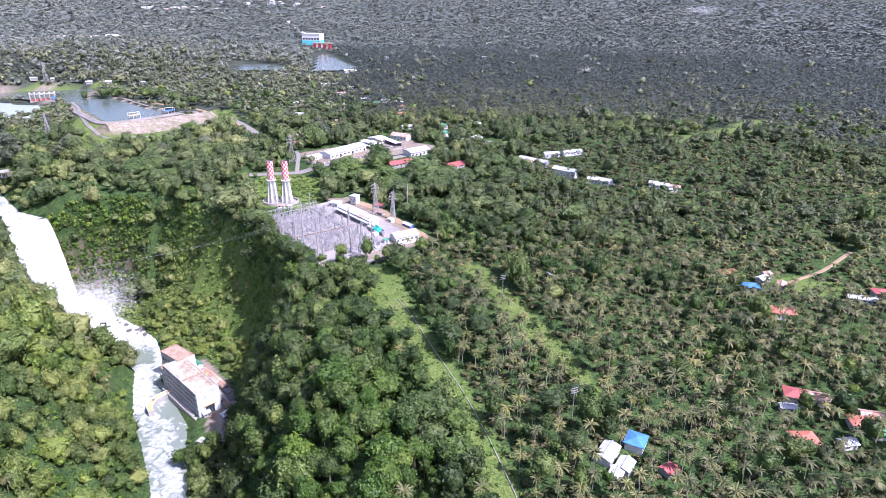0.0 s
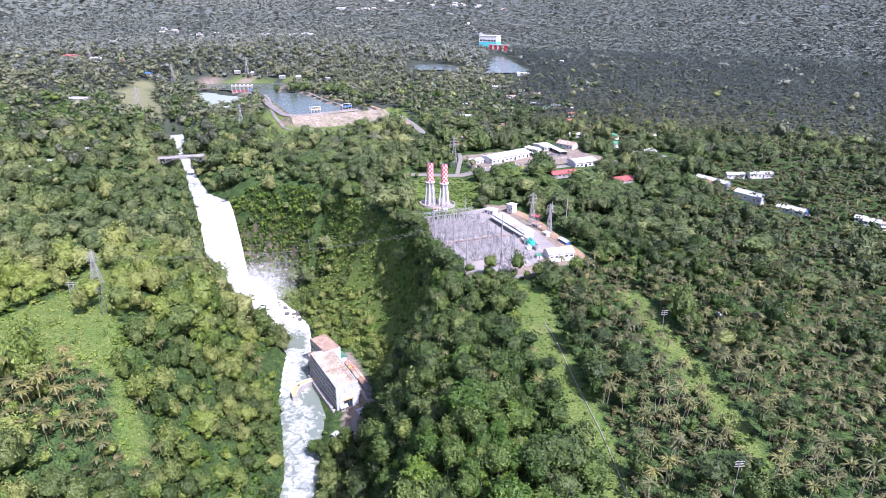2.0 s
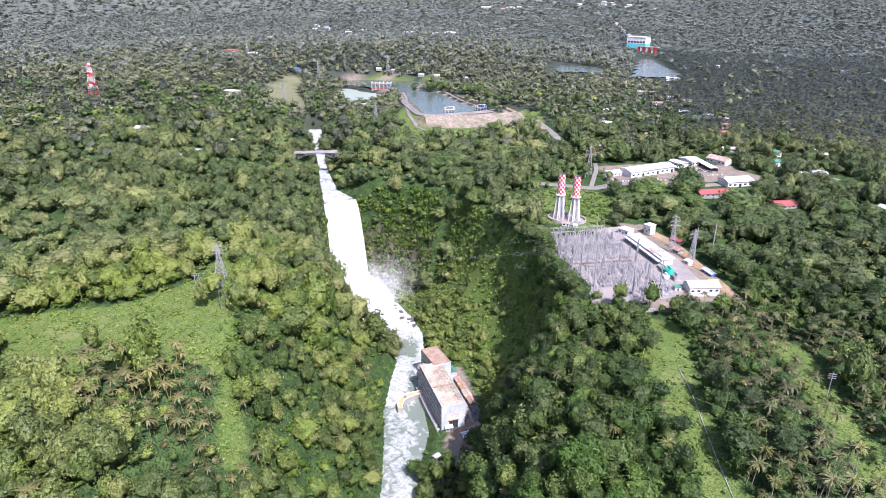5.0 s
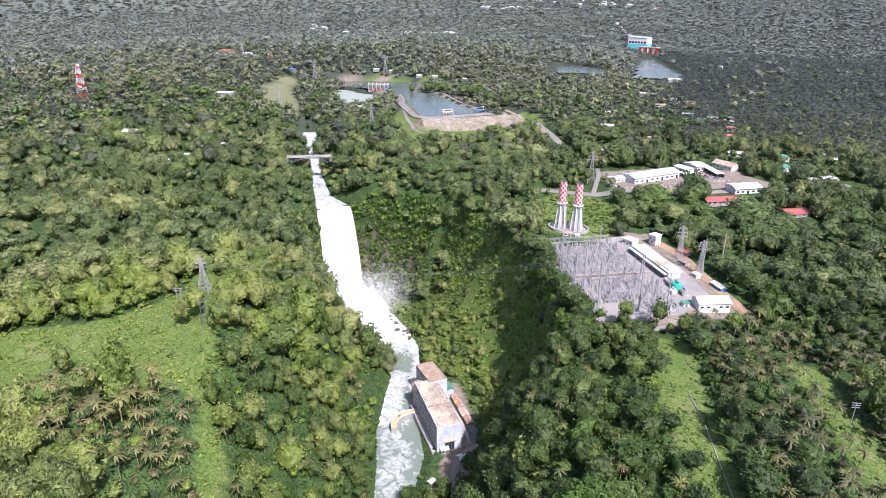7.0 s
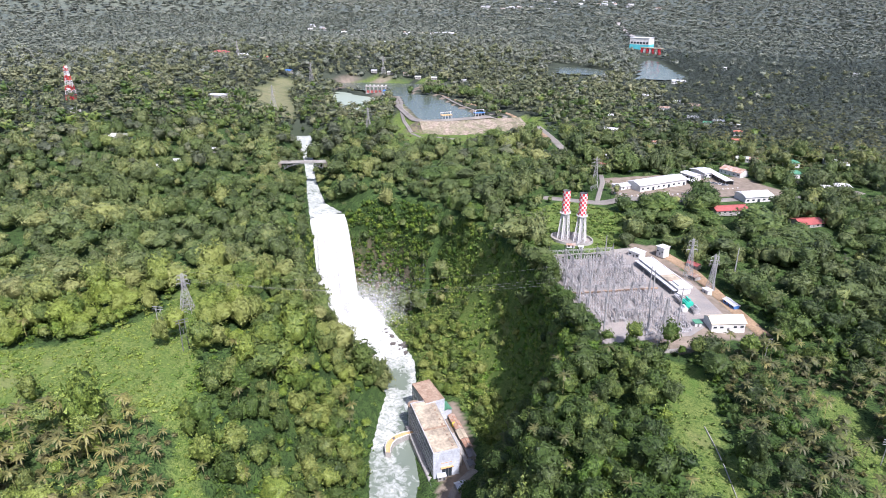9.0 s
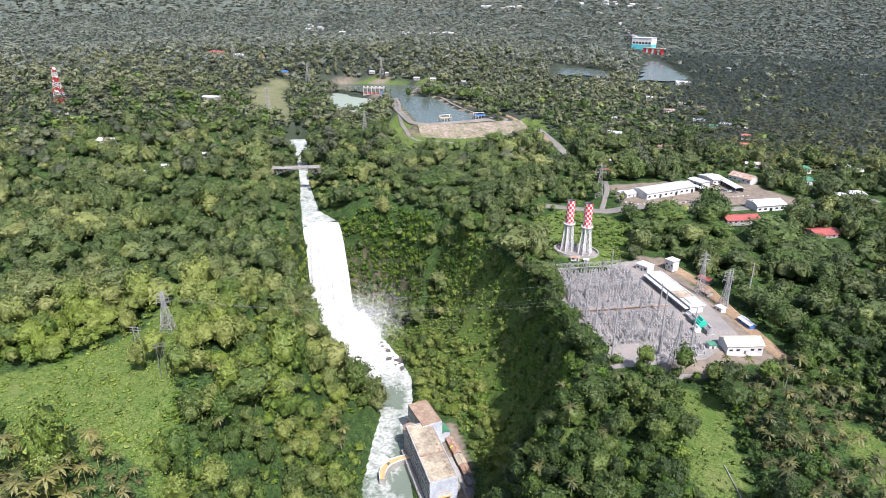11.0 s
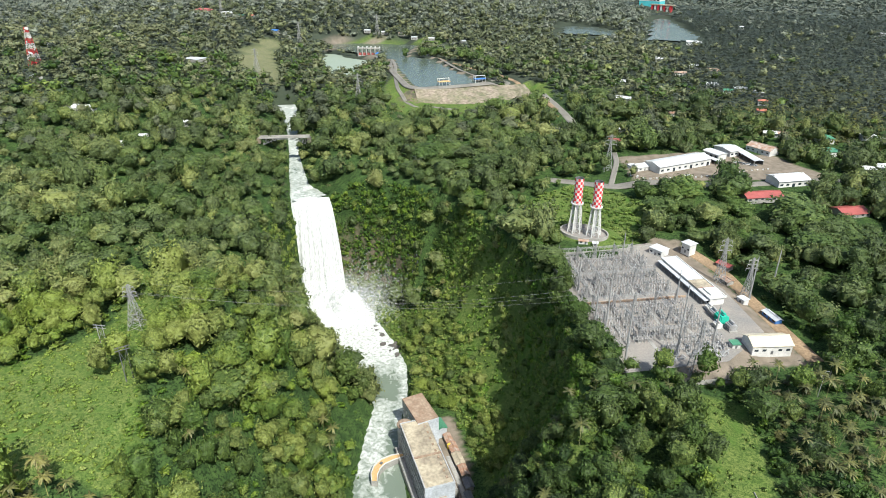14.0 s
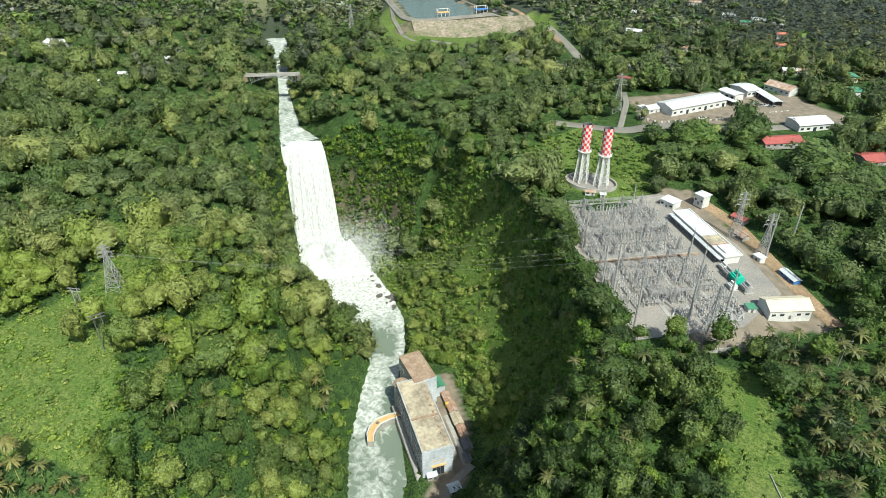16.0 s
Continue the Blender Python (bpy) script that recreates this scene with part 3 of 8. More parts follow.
def water_sheet(name, poly, step, level, mat, label, margin=2.5, foam=None, rough=0.0):
    p = np.array(poly)
    xs, ys = np.arange(p[:, 0].min() - 4, p[:, 0].max() + 4 + step, step), np.arange(p[:, 1].min() - 4, p[:, 1].max() + 4 + step, step)
    x, y = [v.ravel() for v in np.meshgrid(xs, ys)]
    i = np.arange(len(x)).reshape(len(ys), len(xs))
    q = np.stack([i[:-1, :-1].ravel(), i[:-1, 1:].ravel(), i[1:, 1:].ravel(), i[1:, :-1].ravel()], 1)
    cx, cy = x[q].mean(1), y[q].mean(1)
    ok = inside(cx, cy, poly) | (seg_distance(cx, cy, poly, True)[0] < margin)
    q = q[ok]
    used, inv = np.unique(q, return_inverse=True)
    x, y, q = x[used], y[used], inv.reshape(q.shape)
    f = foam(x, y) if foam else np.zeros(len(x))
    z = level + rough * waves(x, y, 7, 21) * (0.4 + np.clip(f, 0, 1.4))
    me = array_mesh(name, np.stack([x, y, z], 1), q, smooth=True)
    a = me.attributes.new("foam", "FLOAT", "POINT")
    a.data.foreach_set("value", f.astype(np.float32))
    return tagged(link_mesh(name, me, mat), label, "water", kind="structure")


def river_foam(x, y):
    """How much foam the water carries: the plunge pool, two races along the banks, and still water between."""
    f = 0.60 * (1 - smooth01(78, 158, np.hypot(x + 385, y - 548))) - 0.04
    for line, strength, r0, r1 in (([(-226, 402), (-196, 350), (-175, 314), (-140, 230)], 0.19, 5, 18), ([(-256, 455), (-246, 430), (-234, 402)], 0.34, 4, 15),
                                   ([(-310, 532), (-278, 513), (-256, 494), (-243, 472), (-238, 452)], 0.36, 3, 12), ([(-240, 456), (-256, 446), (-262, 452)], 0.24, 2, 9)):
        f = np.maximum(f, strength * (1 - smooth01(r0, r1, seg_distance(x, y, line)[0])))
    f = f - 0.28 * (1 - smooth01(5, 15, np.hypot(x + 205, (y - 398) / 1.4)))
    f = f + 0.20 * (1 - smooth01(3, 10, np.hypot(x + 206, y - 388)))
    return f - 0.16 * (1 - smooth01(6, 22, np.hypot(x + 266, y - 472))) + 0.10 * waves(x, y, 11, 83)


M_RIVER = water_material("churning_river_water", (0.150, 0.180, 0.140), 0.54, 0.98)
M_FALL = water_material("white_falling_water", (0.36, 0.38, 0.37), 0.22, 0.62, stretch=(2.6, 2.6, 0.16), rough=0.5, shade=(0.36, 0.37, 0.37))
M_LAKE = water_material("still_reservoir_water", (0.085, 0.105, 0.085), 1.4, 2.0, rough=0.14)
water_sheet("river_water", RIVER, 1.6, RIVER_Z, M_RIVER, "churning grey-green river with white foam", foam=river_foam, rough=1.0)
water_sheet("reservoir_water", LAKE, 8, LAKE_Z, M_LAKE, "calm grey-green reservoir water behind an embankment", margin=0.5)

for poly in FAR_LAKES:
    water_sheet("far_water", poly, 12, FAR_LAKE_Z, M_LAKE, "pale arm of still water among distant woods", margin=0.5)

M_BASIN = water_material("pale_spillway_water", (0.26, 0.30, 0.23), 0.62, 0.9, rough=0.4)
water_sheet("spillway_water", BASIN, 4, BASIN_Z, M_BASIN, "pale green turbulent water below the spillway", margin=0.5, rough=0.6)

# the stream above the lip, and the fall itself
up = np.array(UPPER)
rows, cols = 90, 12
s = np.linspace(0, len(up) - 1.001, rows)
i = s.astype(int)
f = (s - i)[:, None]
mid = up[i] * (1 - f) + up[i + 1] * f
for _ in range(14):
    mid[1:-1] = (mid[:-2] + 2 * mid[1:-1] + mid[2:]) / 4
tang = np.gradient(mid[:, :2], axis=0)
tang /= np.linalg.norm(tang, axis=1, keepdims=True)
side = np.stack([-tang[:, 1], tang[:, 0]], 1)
v = np.linspace(-1, 1, cols)
x = mid[:, 0:1] + side[:, 0:1] * v * (mid[:, 3:4] + 0.8)
y = mid[:, 1:2] + side[:, 1:2] * v * (mid[:, 3:4] + 0.8)
z = mid[:, 2:3] + 1.1 + 0.6 * waves(x, y, 5, 31)
k = np.arange(rows * cols).reshape(rows, cols)
q = np.stack([k[:-1, :-1].ravel(), k[:-1, 1:].ravel(), k[1:, 1:].ravel(), k[1:, :-1].ravel()], 1)
me = array_mesh("rapids_water", np.stack([x.ravel(), y.ravel(), z.ravel()], 1), q, smooth=True)
a = me.attributes.new("foam", "FLOAT", "POINT")
a.data.foreach_set("value", (0.30 + 0.1 * waves(x.ravel(), y.ravel(), 9, 4)).astype(np.float32))
tagged(link_mesh("rapids_water", me, M_RIVER), "white rapids in a narrow channel above the falls", "water", kind="structure")

LIP_L, LIP_R, OUT = Vector((-420, 566, 0)), Vector((-391, 584, 0)), Vector((0.59, -0.81, 0))
rows, cols = 70, 60
uu, ss = np.meshgrid(np.linspace(0, 1, cols), np.linspace(0, 1, rows))
spread = (uu - 0.5) * (1 + 0.62 * ss) + 0.012 * waves(uu * 0 + 3, ss * 40, 5, 27) * ss
ragged = 1 + 0.18 * waves(uu * 40, ss * 3, 4, 9)
out = (20 * ss + 1.2 * ss * waves(uu * 60, ss * 8, 6, 13, 4) + 5 * ss * np.cos(np.pi * (uu - 0.5))) * ragged
drop = 90.5 * np.clip((ss - 0.05) / 0.95, 0, 1) ** 1.7
ax = (LIP_L.x + LIP_R.x) / 2 + (LIP_R.x - LIP_L.x) * spread + OUT.x * (out - 3 + 4 * smooth01(0, 0.12, ss))
ay = (LIP_L.y + LIP_R.y) / 2 + (LIP_R.y - LIP_L.y) * spread + OUT.y * (out - 3 + 4 * smooth01(0, 0.12, ss))
az = 98.5 - drop + 0.5 * waves(uu * 50, ss * 30, 3, 17)
k = np.arange(rows * cols).reshape(rows, cols)
q = np.stack([k[:-1, :-1].ravel(), k[1:, :-1].ravel(), k[1:, 1:].ravel(), k[:-1, 1:].ravel()], 1)
me = array_mesh("waterfall", np.stack([ax.ravel(), ay.ravel(), az.ravel()], 1), q, smooth=True)
a = me.attributes.new("foam", "FLOAT", "POINT")
a.data.foreach_set("value", (0.06 + 0.26 * ss - 0.34 * smooth01(0.36, 0.5, np.abs(uu - 0.5)) * (1 - ss) + 0.10 * waves(uu * 90, ss * 2, 3, 77)).ravel().astype(np.float32))
tagged(link_mesh("waterfall", me, M_FALL), "tall white waterfall plunging over a cliff", "waterfall", kind="structure")


def spray(name, n, centre, radii, size, seed, label, mat=None):
    """Airborne drops: a cloud of tiny white flakes, thick at the heart and thinning outwards."""
    r = np.random.default_rng(seed)
    p = r.normal(size=(n, 3)) * np.array(radii) + np.array(centre)
    p[:, 2] = np.abs(p[:, 2] - RIVER_Z) + RIVER_Z
    s = (size * r.uniform(0.5, 1.4, n))[:, None]
    up_n = np.array([0.25, -0.45, 0.86]) + r.normal(size=(n, 3)) * 0.28
    up_n /= np.linalg.norm(up_n, axis=1, keepdims=True)
    a = np.cross(up_n, r.normal(size=(n, 3)))
    a /= np.linalg.norm(a, axis=1, keepdims=True)
    b = np.cross(up_n, a)
    vs = np.stack([p + a * s, p + (b * 0.87 - a * 0.5) * s, p - (b * 0.87 + a * 0.5) * s], 1).reshape(-1, 3)
    me = array_mesh(name, vs, np.arange(3 * n).reshape(n, 3), normals=np.repeat(up_n, 3, axis=0))
    return tagged(link_mesh(name, me, mat or M_SPRAY), label, "spray", kind="stuff")


def mound(name, centre, radii, height_m, seed, label):
    """A heap of boiling foam at the foot of the fall."""
    r, c = 28, 56
    rr, tt = np.meshgrid(np.linspace(0, 1, r), np.linspace(0, 2 * np.pi, c, endpoint=False), indexing="ij")
    x, y = centre[0] + radii[0] * rr * np.cos(tt), centre[1] + radii[1] * rr * np.sin(tt)
    z = RIVER_Z - 0.8 + height_m * (1 - rr ** 2) ** 1.5 * (1 + 0.35 * waves(x, y, 9, seed)) + 1.6 * waves(x, y, 4, seed + 1) * (1 - rr)
    k = np.arange(r * c).reshape(r, c)
    nxt = np.roll(k, -1, axis=1)
    q = np.stack([k[:-1].ravel(), k[1:].ravel(), nxt[1:].ravel(), nxt[:-1].ravel()], 1)
    me = array_mesh(name, np.stack([x.ravel(), y.ravel(), z.ravel()], 1), q, smooth=True)
    a = me.attributes.new("foam", "FLOAT", "POINT")
    a.data.foreach_set("value", np.full(r * c, 0.4, np.float32))
    return tagged(link_mesh(name, me, M_FALL), label, "water", kind="structure")


mound("plunge_foam", (-372, 543), (44, 30), 12, 41, "white boiling foam where the falls strike the pool")
mound("spray_heart", (-352, 548), (30, 20), 24, 43, "dense white spray heaped at the foot of the falls")
spray("falls_spray", 12000, (-350, 547, 16), (18, 12, 12), 0.8, 5, "white spray hanging round the foot of the falls")
spray("drifting_mist", 2400, (-328, 558, 28), (16, 12, 16), 1.1, 6, "thin drifting mist beside the falls", M_MIST)

tagged(spray("smoke_plume", 3000, (1246, 3243, 224), (46, 24, 12), 1.6, 15, ""), "thin white smoke rising from the far woods", "smoke", kind="stuff")


def trickle(x, y, length, w, seed, start=0.0):
    """A thin side cascade that runs down the rock face."""
    rows, cols = 30, 4
    v, u = np.meshgrid(np.linspace(start, 1, rows), np.linspace(-1, 1, cols), indexing="ij")
    ww = w * (0.25 + 0.7 * v) * (1 + 0.5 * waves(v * 30, v * 0 + seed, 4, seed))
    px = x + 0.8 * u * ww + 0.55 * length * v + 1.2 * waves(v * 20, v * 0, 5, seed + 2)
    py = y + 0.55 * u * ww - 0.83 * length * v
    pz = height(px.ravel(), py.ravel()).reshape(px.shape) + 0.7
    k = np.arange(rows * cols).reshape(rows, cols)
    q = np.stack([k[:-1, :-1].ravel(), k[1:, :-1].ravel(), k[1:, 1:].ravel(), k[:-1, 1:].ravel()], 1)
    me = array_mesh("side_cascade", np.stack([px.ravel(), py.ravel(), pz.ravel()], 1), q, smooth=True)
    a = me.attributes.new("foam", "FLOAT", "POINT")
    a.data.foreach_set("value", (0.02 + 0.2 * waves(px.ravel() * 3, pz.ravel() * 0.3, 2, seed)).astype(np.float32))
    return tagged(link_mesh("side_cascade", me, M_FALL), "thin white side cascade down mossy rock", "waterfall", kind="structure")

# ---- building blocks ----
KEEP_CLEAR = [(-152, 562, 20), (-406, 569, 14), (-396, 560, 17), (-382, 548, 23), (-362, 540, 17), (-484, 636, 8), (-494, 622, 11), (-466, 634, 11), (-205, 405, 12), (-192, 390, 12), (-216, 420, 11), (-44, 661, 21), (16, 669, 21), (-27, 696, 17), (-198, 558, 9), (-206, 566, 9), (-122, 698, 22), (-100, 712, 18), (-34, 468, 19), (-50, 456, 15), (-64, 444, 11), (-20, 470, 13), (-84, 424, 7)]


def keep(px, py, r):
    KEEP_CLEAR.append((px, py, r))


def box(bm, x0, x1, y0, y1, z0, z1):
    v = [bm.verts.new((x, y, z)) for z in (z0, z1) for y in (y0, y1) for x in (x0, x1)]
    for a, b, c, d in ((0, 2, 3, 1), (4, 5, 7, 6), (0, 1, 5, 4), (2, 6, 7, 3), (0, 4, 6, 2), (1, 3, 7, 5)):
        bm.faces.new((v[a], v[b], v[c], v[d]))
    return bm


def boxed(*b):
    return box(bmesh.new(), *b)


def prism(bm, poly, z0, z1):
    """An upright block on a plan polygon (anticlockwise)."""
    lo = [bm.verts.new((x, y, z0)) for x, y in poly]
    hi = [bm.verts.new((x, y, z1)) for x, y in poly]
    n = len(lo)
    bm.faces.new(hi)
    bm.faces.new(lo[::-1])
    for i in range(n):
        bm.faces.new((lo[i], lo[(i + 1) % n], hi[(i + 1) % n], hi[i]))
    return bm


def strut(bm, p, q, w, w2=None):
    """A square bar from p to q."""
    p, q = Vector(p), Vector(q)
    d = (q - p).normalized()
    a = d.cross(Vector((0.31, 0.17, 0.93)) if abs(d.z) < 0.9 else Vector((1, 0.2, 0))).normalized()
    b = d.cross(a)
    w2 = w if w2 is None else w2
    lo = [bm.verts.new(p + (a * i + b * j) * w / 2) for i, j in ((1, 1), (-1, 1), (-1, -1), (1, -1))]
    hi = [bm.verts.new(q + (a * i + b * j) * w2 / 2) for i, j in ((1, 1), (-1, 1), (-1, -1), (1, -1))]
    for i in range(4):
        bm.faces.new((lo[i], lo[(i + 1) % 4], hi[(i + 1) % 4], hi[i]))
    bm.faces.new(lo[::-1])
    bm.faces.new(hi)
    return bm


def lathe(bm, rings, sides=10, x=0.0, y=0.0):
    """A turned body: rings of (radius, z), closed at both ends."""
    rows = [[bm.verts.new((x + r * math.cos(2 * math.pi * k / sides), y + r * math.sin(2 * math.pi * k / sides), z)) for k in range(sides)] for r, z in rings]
    for a, b in zip(rows, rows[1:]):
        for k in range(sides):
            bm.faces.new((a[k], a[(k + 1) % sides], b[(k + 1) % sides], b[k]))
    bm.faces.new(rows[0][::-1])
    bm.faces.new(rows[-1])
    return bm


def root_at(name, x, y, z, turn, label, category, group=""):
    ob = new(name)
    ob.matrix_basis = pose(x, y, z, 0, 0, turn)
    return tagged(ob, label, category, group)


def gable(bm, l, w, z0, rise, over=0.6, thick=0.18, round_top=False):
    """A pitched or rounded sheet roof along x, centred, with eaves at z0."""
    hw = w / 2 + over
    n = 10 if round_top else 2
    prof = []
    for k in range(n + 1):
        t = -1 + 2 * k / n
        prof.append((t * hw, z0 + rise * (math.sqrt(max(0, 1 - (t * 0.92) ** 2)) - 0.39 if round_top else 1 - abs(t)) - (over / (w / 2) * rise if not round_top else 0)))
    a, b = -l / 2 - over, l / 2 + over
    top = [[bm.verts.new((x, y, z + thick)) for y, z in prof] for x in (a, b)]
    bot = [[bm.verts.new((x, y, z)) for y, z in prof] for x in (a, b)]
    for k in range(n):
        bm.faces.new((top[0][k], top[1][k], top[1][k + 1], top[0][k + 1]))
        bm.faces.new((bot[0][k + 1], bot[1][k + 1], bot[1][k], bot[0][k]))
    for e in (0, 1):
        for k in range(n):
            f = (top[e][k], top[e][k + 1], bot[e][k + 1], bot[e][k])
            bm.faces.new(f if e == 0 else f[::-1])
    for k in (0, n):
        f = (top[0][k], bot[0][k], bot[1][k], top[1][k])
        bm.faces.new(f if k == 0 else f[::-1])
    return bm


def gabled_body(bm, l, w, h, rise):
    """Walls with two gable ends, along x, centred."""
    pts = [(-w / 2, -1.5), (w / 2, -1.5), (w / 2, h), (0, h + rise), (-w / 2, h)]
    ends = [[bm.verts.new((x, y, z)) for y, z in pts] for x in (-l / 2, l / 2)]
    bm.faces.new(ends[0][::-1])
    bm.faces.new(ends[1])
    for k in range(5):
        bm.faces.new((ends[0][k], ends[0][(k + 1) % 5], ends[1][(k + 1) % 5], ends[1][k]))
    return bm


def hip_roof(bm, l, w, z0, rise, over=0.7, thick=0.2):
    a, b = l / 2 + over, w / 2 + over
    r = max(0.1, l / 2 - w / 2)
    base = [bm.verts.new(p) for p in ((-a, -b, z0), (a, -b, z0), (a, b, z0), (-a, b, z0))]
    edge = [bm.verts.new((v.co.x, v.co.y, z0 + thick)) for v in base]
    p, q = bm.verts.new((-r, 0, z0 + rise)), bm.verts.new((r, 0, z0 + rise))
    bm.faces.new(base[::-1])
    for k in range(4):
        bm.faces.new((base[k], base[(k + 1) % 4], edge[(k + 1) % 4], edge[k]))
    bm.faces.new((edge[0], edge[1], q, p))
    bm.faces.new((edge[1], edge[2], q))
    bm.faces.new((edge[2], edge[3], p, q))
    bm.faces.new((edge[3], edge[0], p))
    return bm


def house(x, y, turn, l, w, h, roof_mat, wall_mat, label, style="gable", name="house", rise=None, z=None, windows=3, category="house", clear=None, group="village houses"):
    """A small building: walls, roof with ridge, door and windows on the two long sides."""
    z = ground_at(x, y) if z is None else z
    root = root_at(name, x, y, z, turn, label, category, group)
    rise = w * 0.22 if rise is None else rise
    if style == "hip":
        part("wall", boxed(-l / 2, l / 2, -w / 2, w / 2, -1.5, h), wall_mat, root)
        part("roof", hip_roof(bmesh.new(), l, w, h, rise), roof_mat, root)
    elif style == "flat":
        part("wall", boxed(-l / 2, l / 2, -w / 2, w / 2, -1.5, h), wall_mat, root)
        part("roof", boxed(-l / 2 - 0.4, l / 2 + 0.4, -w / 2 - 0.4, w / 2 + 0.4, h, h + 0.35), roof_mat, root)
    else:
        part("wall", gabled_body(bmesh.new(), l, w, h, rise - 0.1), wall_mat, root)
        part("roof", gable(bmesh.new(), l, w, h, rise, round_top=style == "round"), roof_mat, root)
        if style == "gable":
            part("ridge_cap", boxed(-l / 2 - 0.5, l / 2 + 0.5, -0.25, 0.25, h + rise + 0.12, h + rise + 0.30), roof_mat, root)
    for side in (-1, 1):
        y0 = side * w / 2
        for k in range(windows):
            cx = -l / 2 + l * (k + 0.5) / windows
            if k == windows // 2 and side == -1:
                part("door", boxed(cx - 0.6, cx + 0.6, y0 - 0.06, y0 + 0.06, 0.05, 2.1), M_DARKSTEEL, root)
            else:
                ww = min(1.0, l / windows * 0.3)
                part("window", boxed(cx - ww, cx + ww, y0 - 0.06, y0 + 0.06, h * 0.38, h * 0.38 + 1.2), M_WINDOW, root)
    keep(x, y, clear or (max(l, w) / 2 + 1.5))
    return root


def ribbon(name, pts, half, mat, label, lift=0.25, step=4.0, category="road"):
    """A road laid over the ground."""
    line = []
    for (ax, ay), (bx, by) in zip(pts, pts[1:]):
        n = max(1, int(math.hypot(bx - ax, by - ay) / step))
        line += [(ax + (bx - ax) * k / n, ay + (by - ay) * k / n) for k in range(n)]
    line.append(pts[-1])
    p = np.array(line, float)
    for _ in range(6):
        p[1:-1] = (p[:-2] + 2 * p[1:-1] + p[2:]) / 4
    t = np.gradient(p, axis=0)
    t /= np.linalg.norm(t, axis=1, keepdims=True) + 1e-9
    s = np.stack([-t[:, 1], t[:, 0]], 1)
    w = np.array([-1.0, -0.94, -0.5, 0, 0.5, 0.94, 1.0])
    x, y = p[:, 0:1] + s[:, 0:1] * w * half, p[:, 1:2] + s[:, 1:2] * w * half
    z = height(x.ravel(), y.ravel()).reshape(x.shape)
    z = np.maximum(z, z.mean(1, keepdims=True)) + lift
    z[:, [0, -1]] -= lift + 0.5
    k = np.arange(x.size).reshape(x.shape)
    q = np.stack([k[:-1, :-1].ravel(), k[1:, :-1].ravel(), k[1:, 1:].ravel(), k[:-1, 1:].ravel()], 1)[:, ::-1]
    me = array_mesh(name, np.stack([x.ravel(), y.ravel(), z.ravel()], 1), q, smooth=True)
    return tagged(link_mesh(name, me, mat), label, category, kind="structure")


for k, (hw, pts) in enumerate(ROADS):
    ribbon("road", pts, hw, M_DIRT if k in (3, len(ROADS) - 1) else M_ROAD, "narrow worn concrete road" if hw >= 4 else "narrow bare dirt track")


def lattice_legs(bm, h, b0, b1, x=0.0, y=0.0, w=0.22, z0=0.0):
    for i, j in ((-1, -1), (1, -1), (1, 1), (-1, 1)):
        strut(bm, (x + i * b0 / 2, y + j * b0 / 2, z0), (x + i * b1 / 2, y + j * b1 / 2, z0 + h), w)


def lattice_bracing(bm, h, b0, b1, panels, x=0.0, y=0.0, w=0.12, z0=0.0):
    c = ((-1, -1), (1, -1), (1, 1), (-1, 1))
    for k in range(panels):
        ta, tb = k / panels, (k + 1) / panels
        ra, rb = (b0 + (b1 - b0) * ta) / 2, (b0 + (b1 - b0) * tb) / 2
        for m in range(4):
            (i, j), (p, q) = c[m], c[(m + 1) % 4]
            strut(bm, (x + i * ra, y + j * ra, z0 + h * ta), (x + p * rb, y + q * rb, z0 + h * tb), w)
            strut(bm, (x + p * ra, y + q * ra, z0 + h * ta), (x + i * rb, y + j * rb, z0 + h * tb), w)
            strut(bm, (x + i * rb, y + j * rb, z0 + h * tb), (x + p * rb, y + q * rb, z0 + h * tb), w)


def pylon(x, y, turn, h, base, label, mat=None, arms=3, span=9.0, z=None, w=0.26):
    """A lattice transmission tower."""
    mat = mat or M_STEEL
    root = root_at("transmission_tower", x, y, (ground_at(x, y) if z is None else z) - 0.3, turn, label, "pylon", "transmission towers")
    top = base * 0.22
    for i, j in ((-1, -1), (1, -1), (1, 1), (-1, 1)):
        part("leg", strut(bmesh.new(), (i * base / 2, j * base / 2, 0), (i * top / 2, j * top / 2, h * 0.72), w), mat, root)
    bm = bmesh.new()
    lattice_bracing(bm, h * 0.72, base, top, 6, w=w * 0.55)
    part("bracing", bm, mat, root)
    bm = bmesh.new()
    lattice_legs(bm, h * 0.24, top, top * 0.8, w=w * 0.8, z0=h * 0.72)
    lattice_bracing(bm, h * 0.24, top, top * 0.8, 4, w=w * 0.5, z0=h * 0.72)
    for i, j in ((-1, -1), (1, -1), (1, 1), (-1, 1)):
        strut(bm, (i * top * 0.4, j * top * 0.4, h * 0.96), (0, 0, h), w * 0.7)
    part("mast_head", bm, mat, root)
    for k in range(arms):
        zz = h * (0.72 + 0.10 * k)
        arm = span * (1 - 0.12 * k) / 2
        bm = bmesh.new()
        for s in (-1, 1):
            for d in (-1, 1):
                strut(bm, (s * top * 0.4, d * top * 0.4, zz), (s * arm, 0, zz + 0.3), w * 0.6)
            strut(bm, (s * top * 0.4, 0, zz + 1.6), (s * arm, 0, zz + 0.3), w * 0.5)
            strut(bm, (s * arm, 0, zz + 0.3), (s * arm, 0, zz - 1.4), 0.22)
        part("crossarm", bm, mat, root)
    keep(x, y, base * 0.6)
    return root


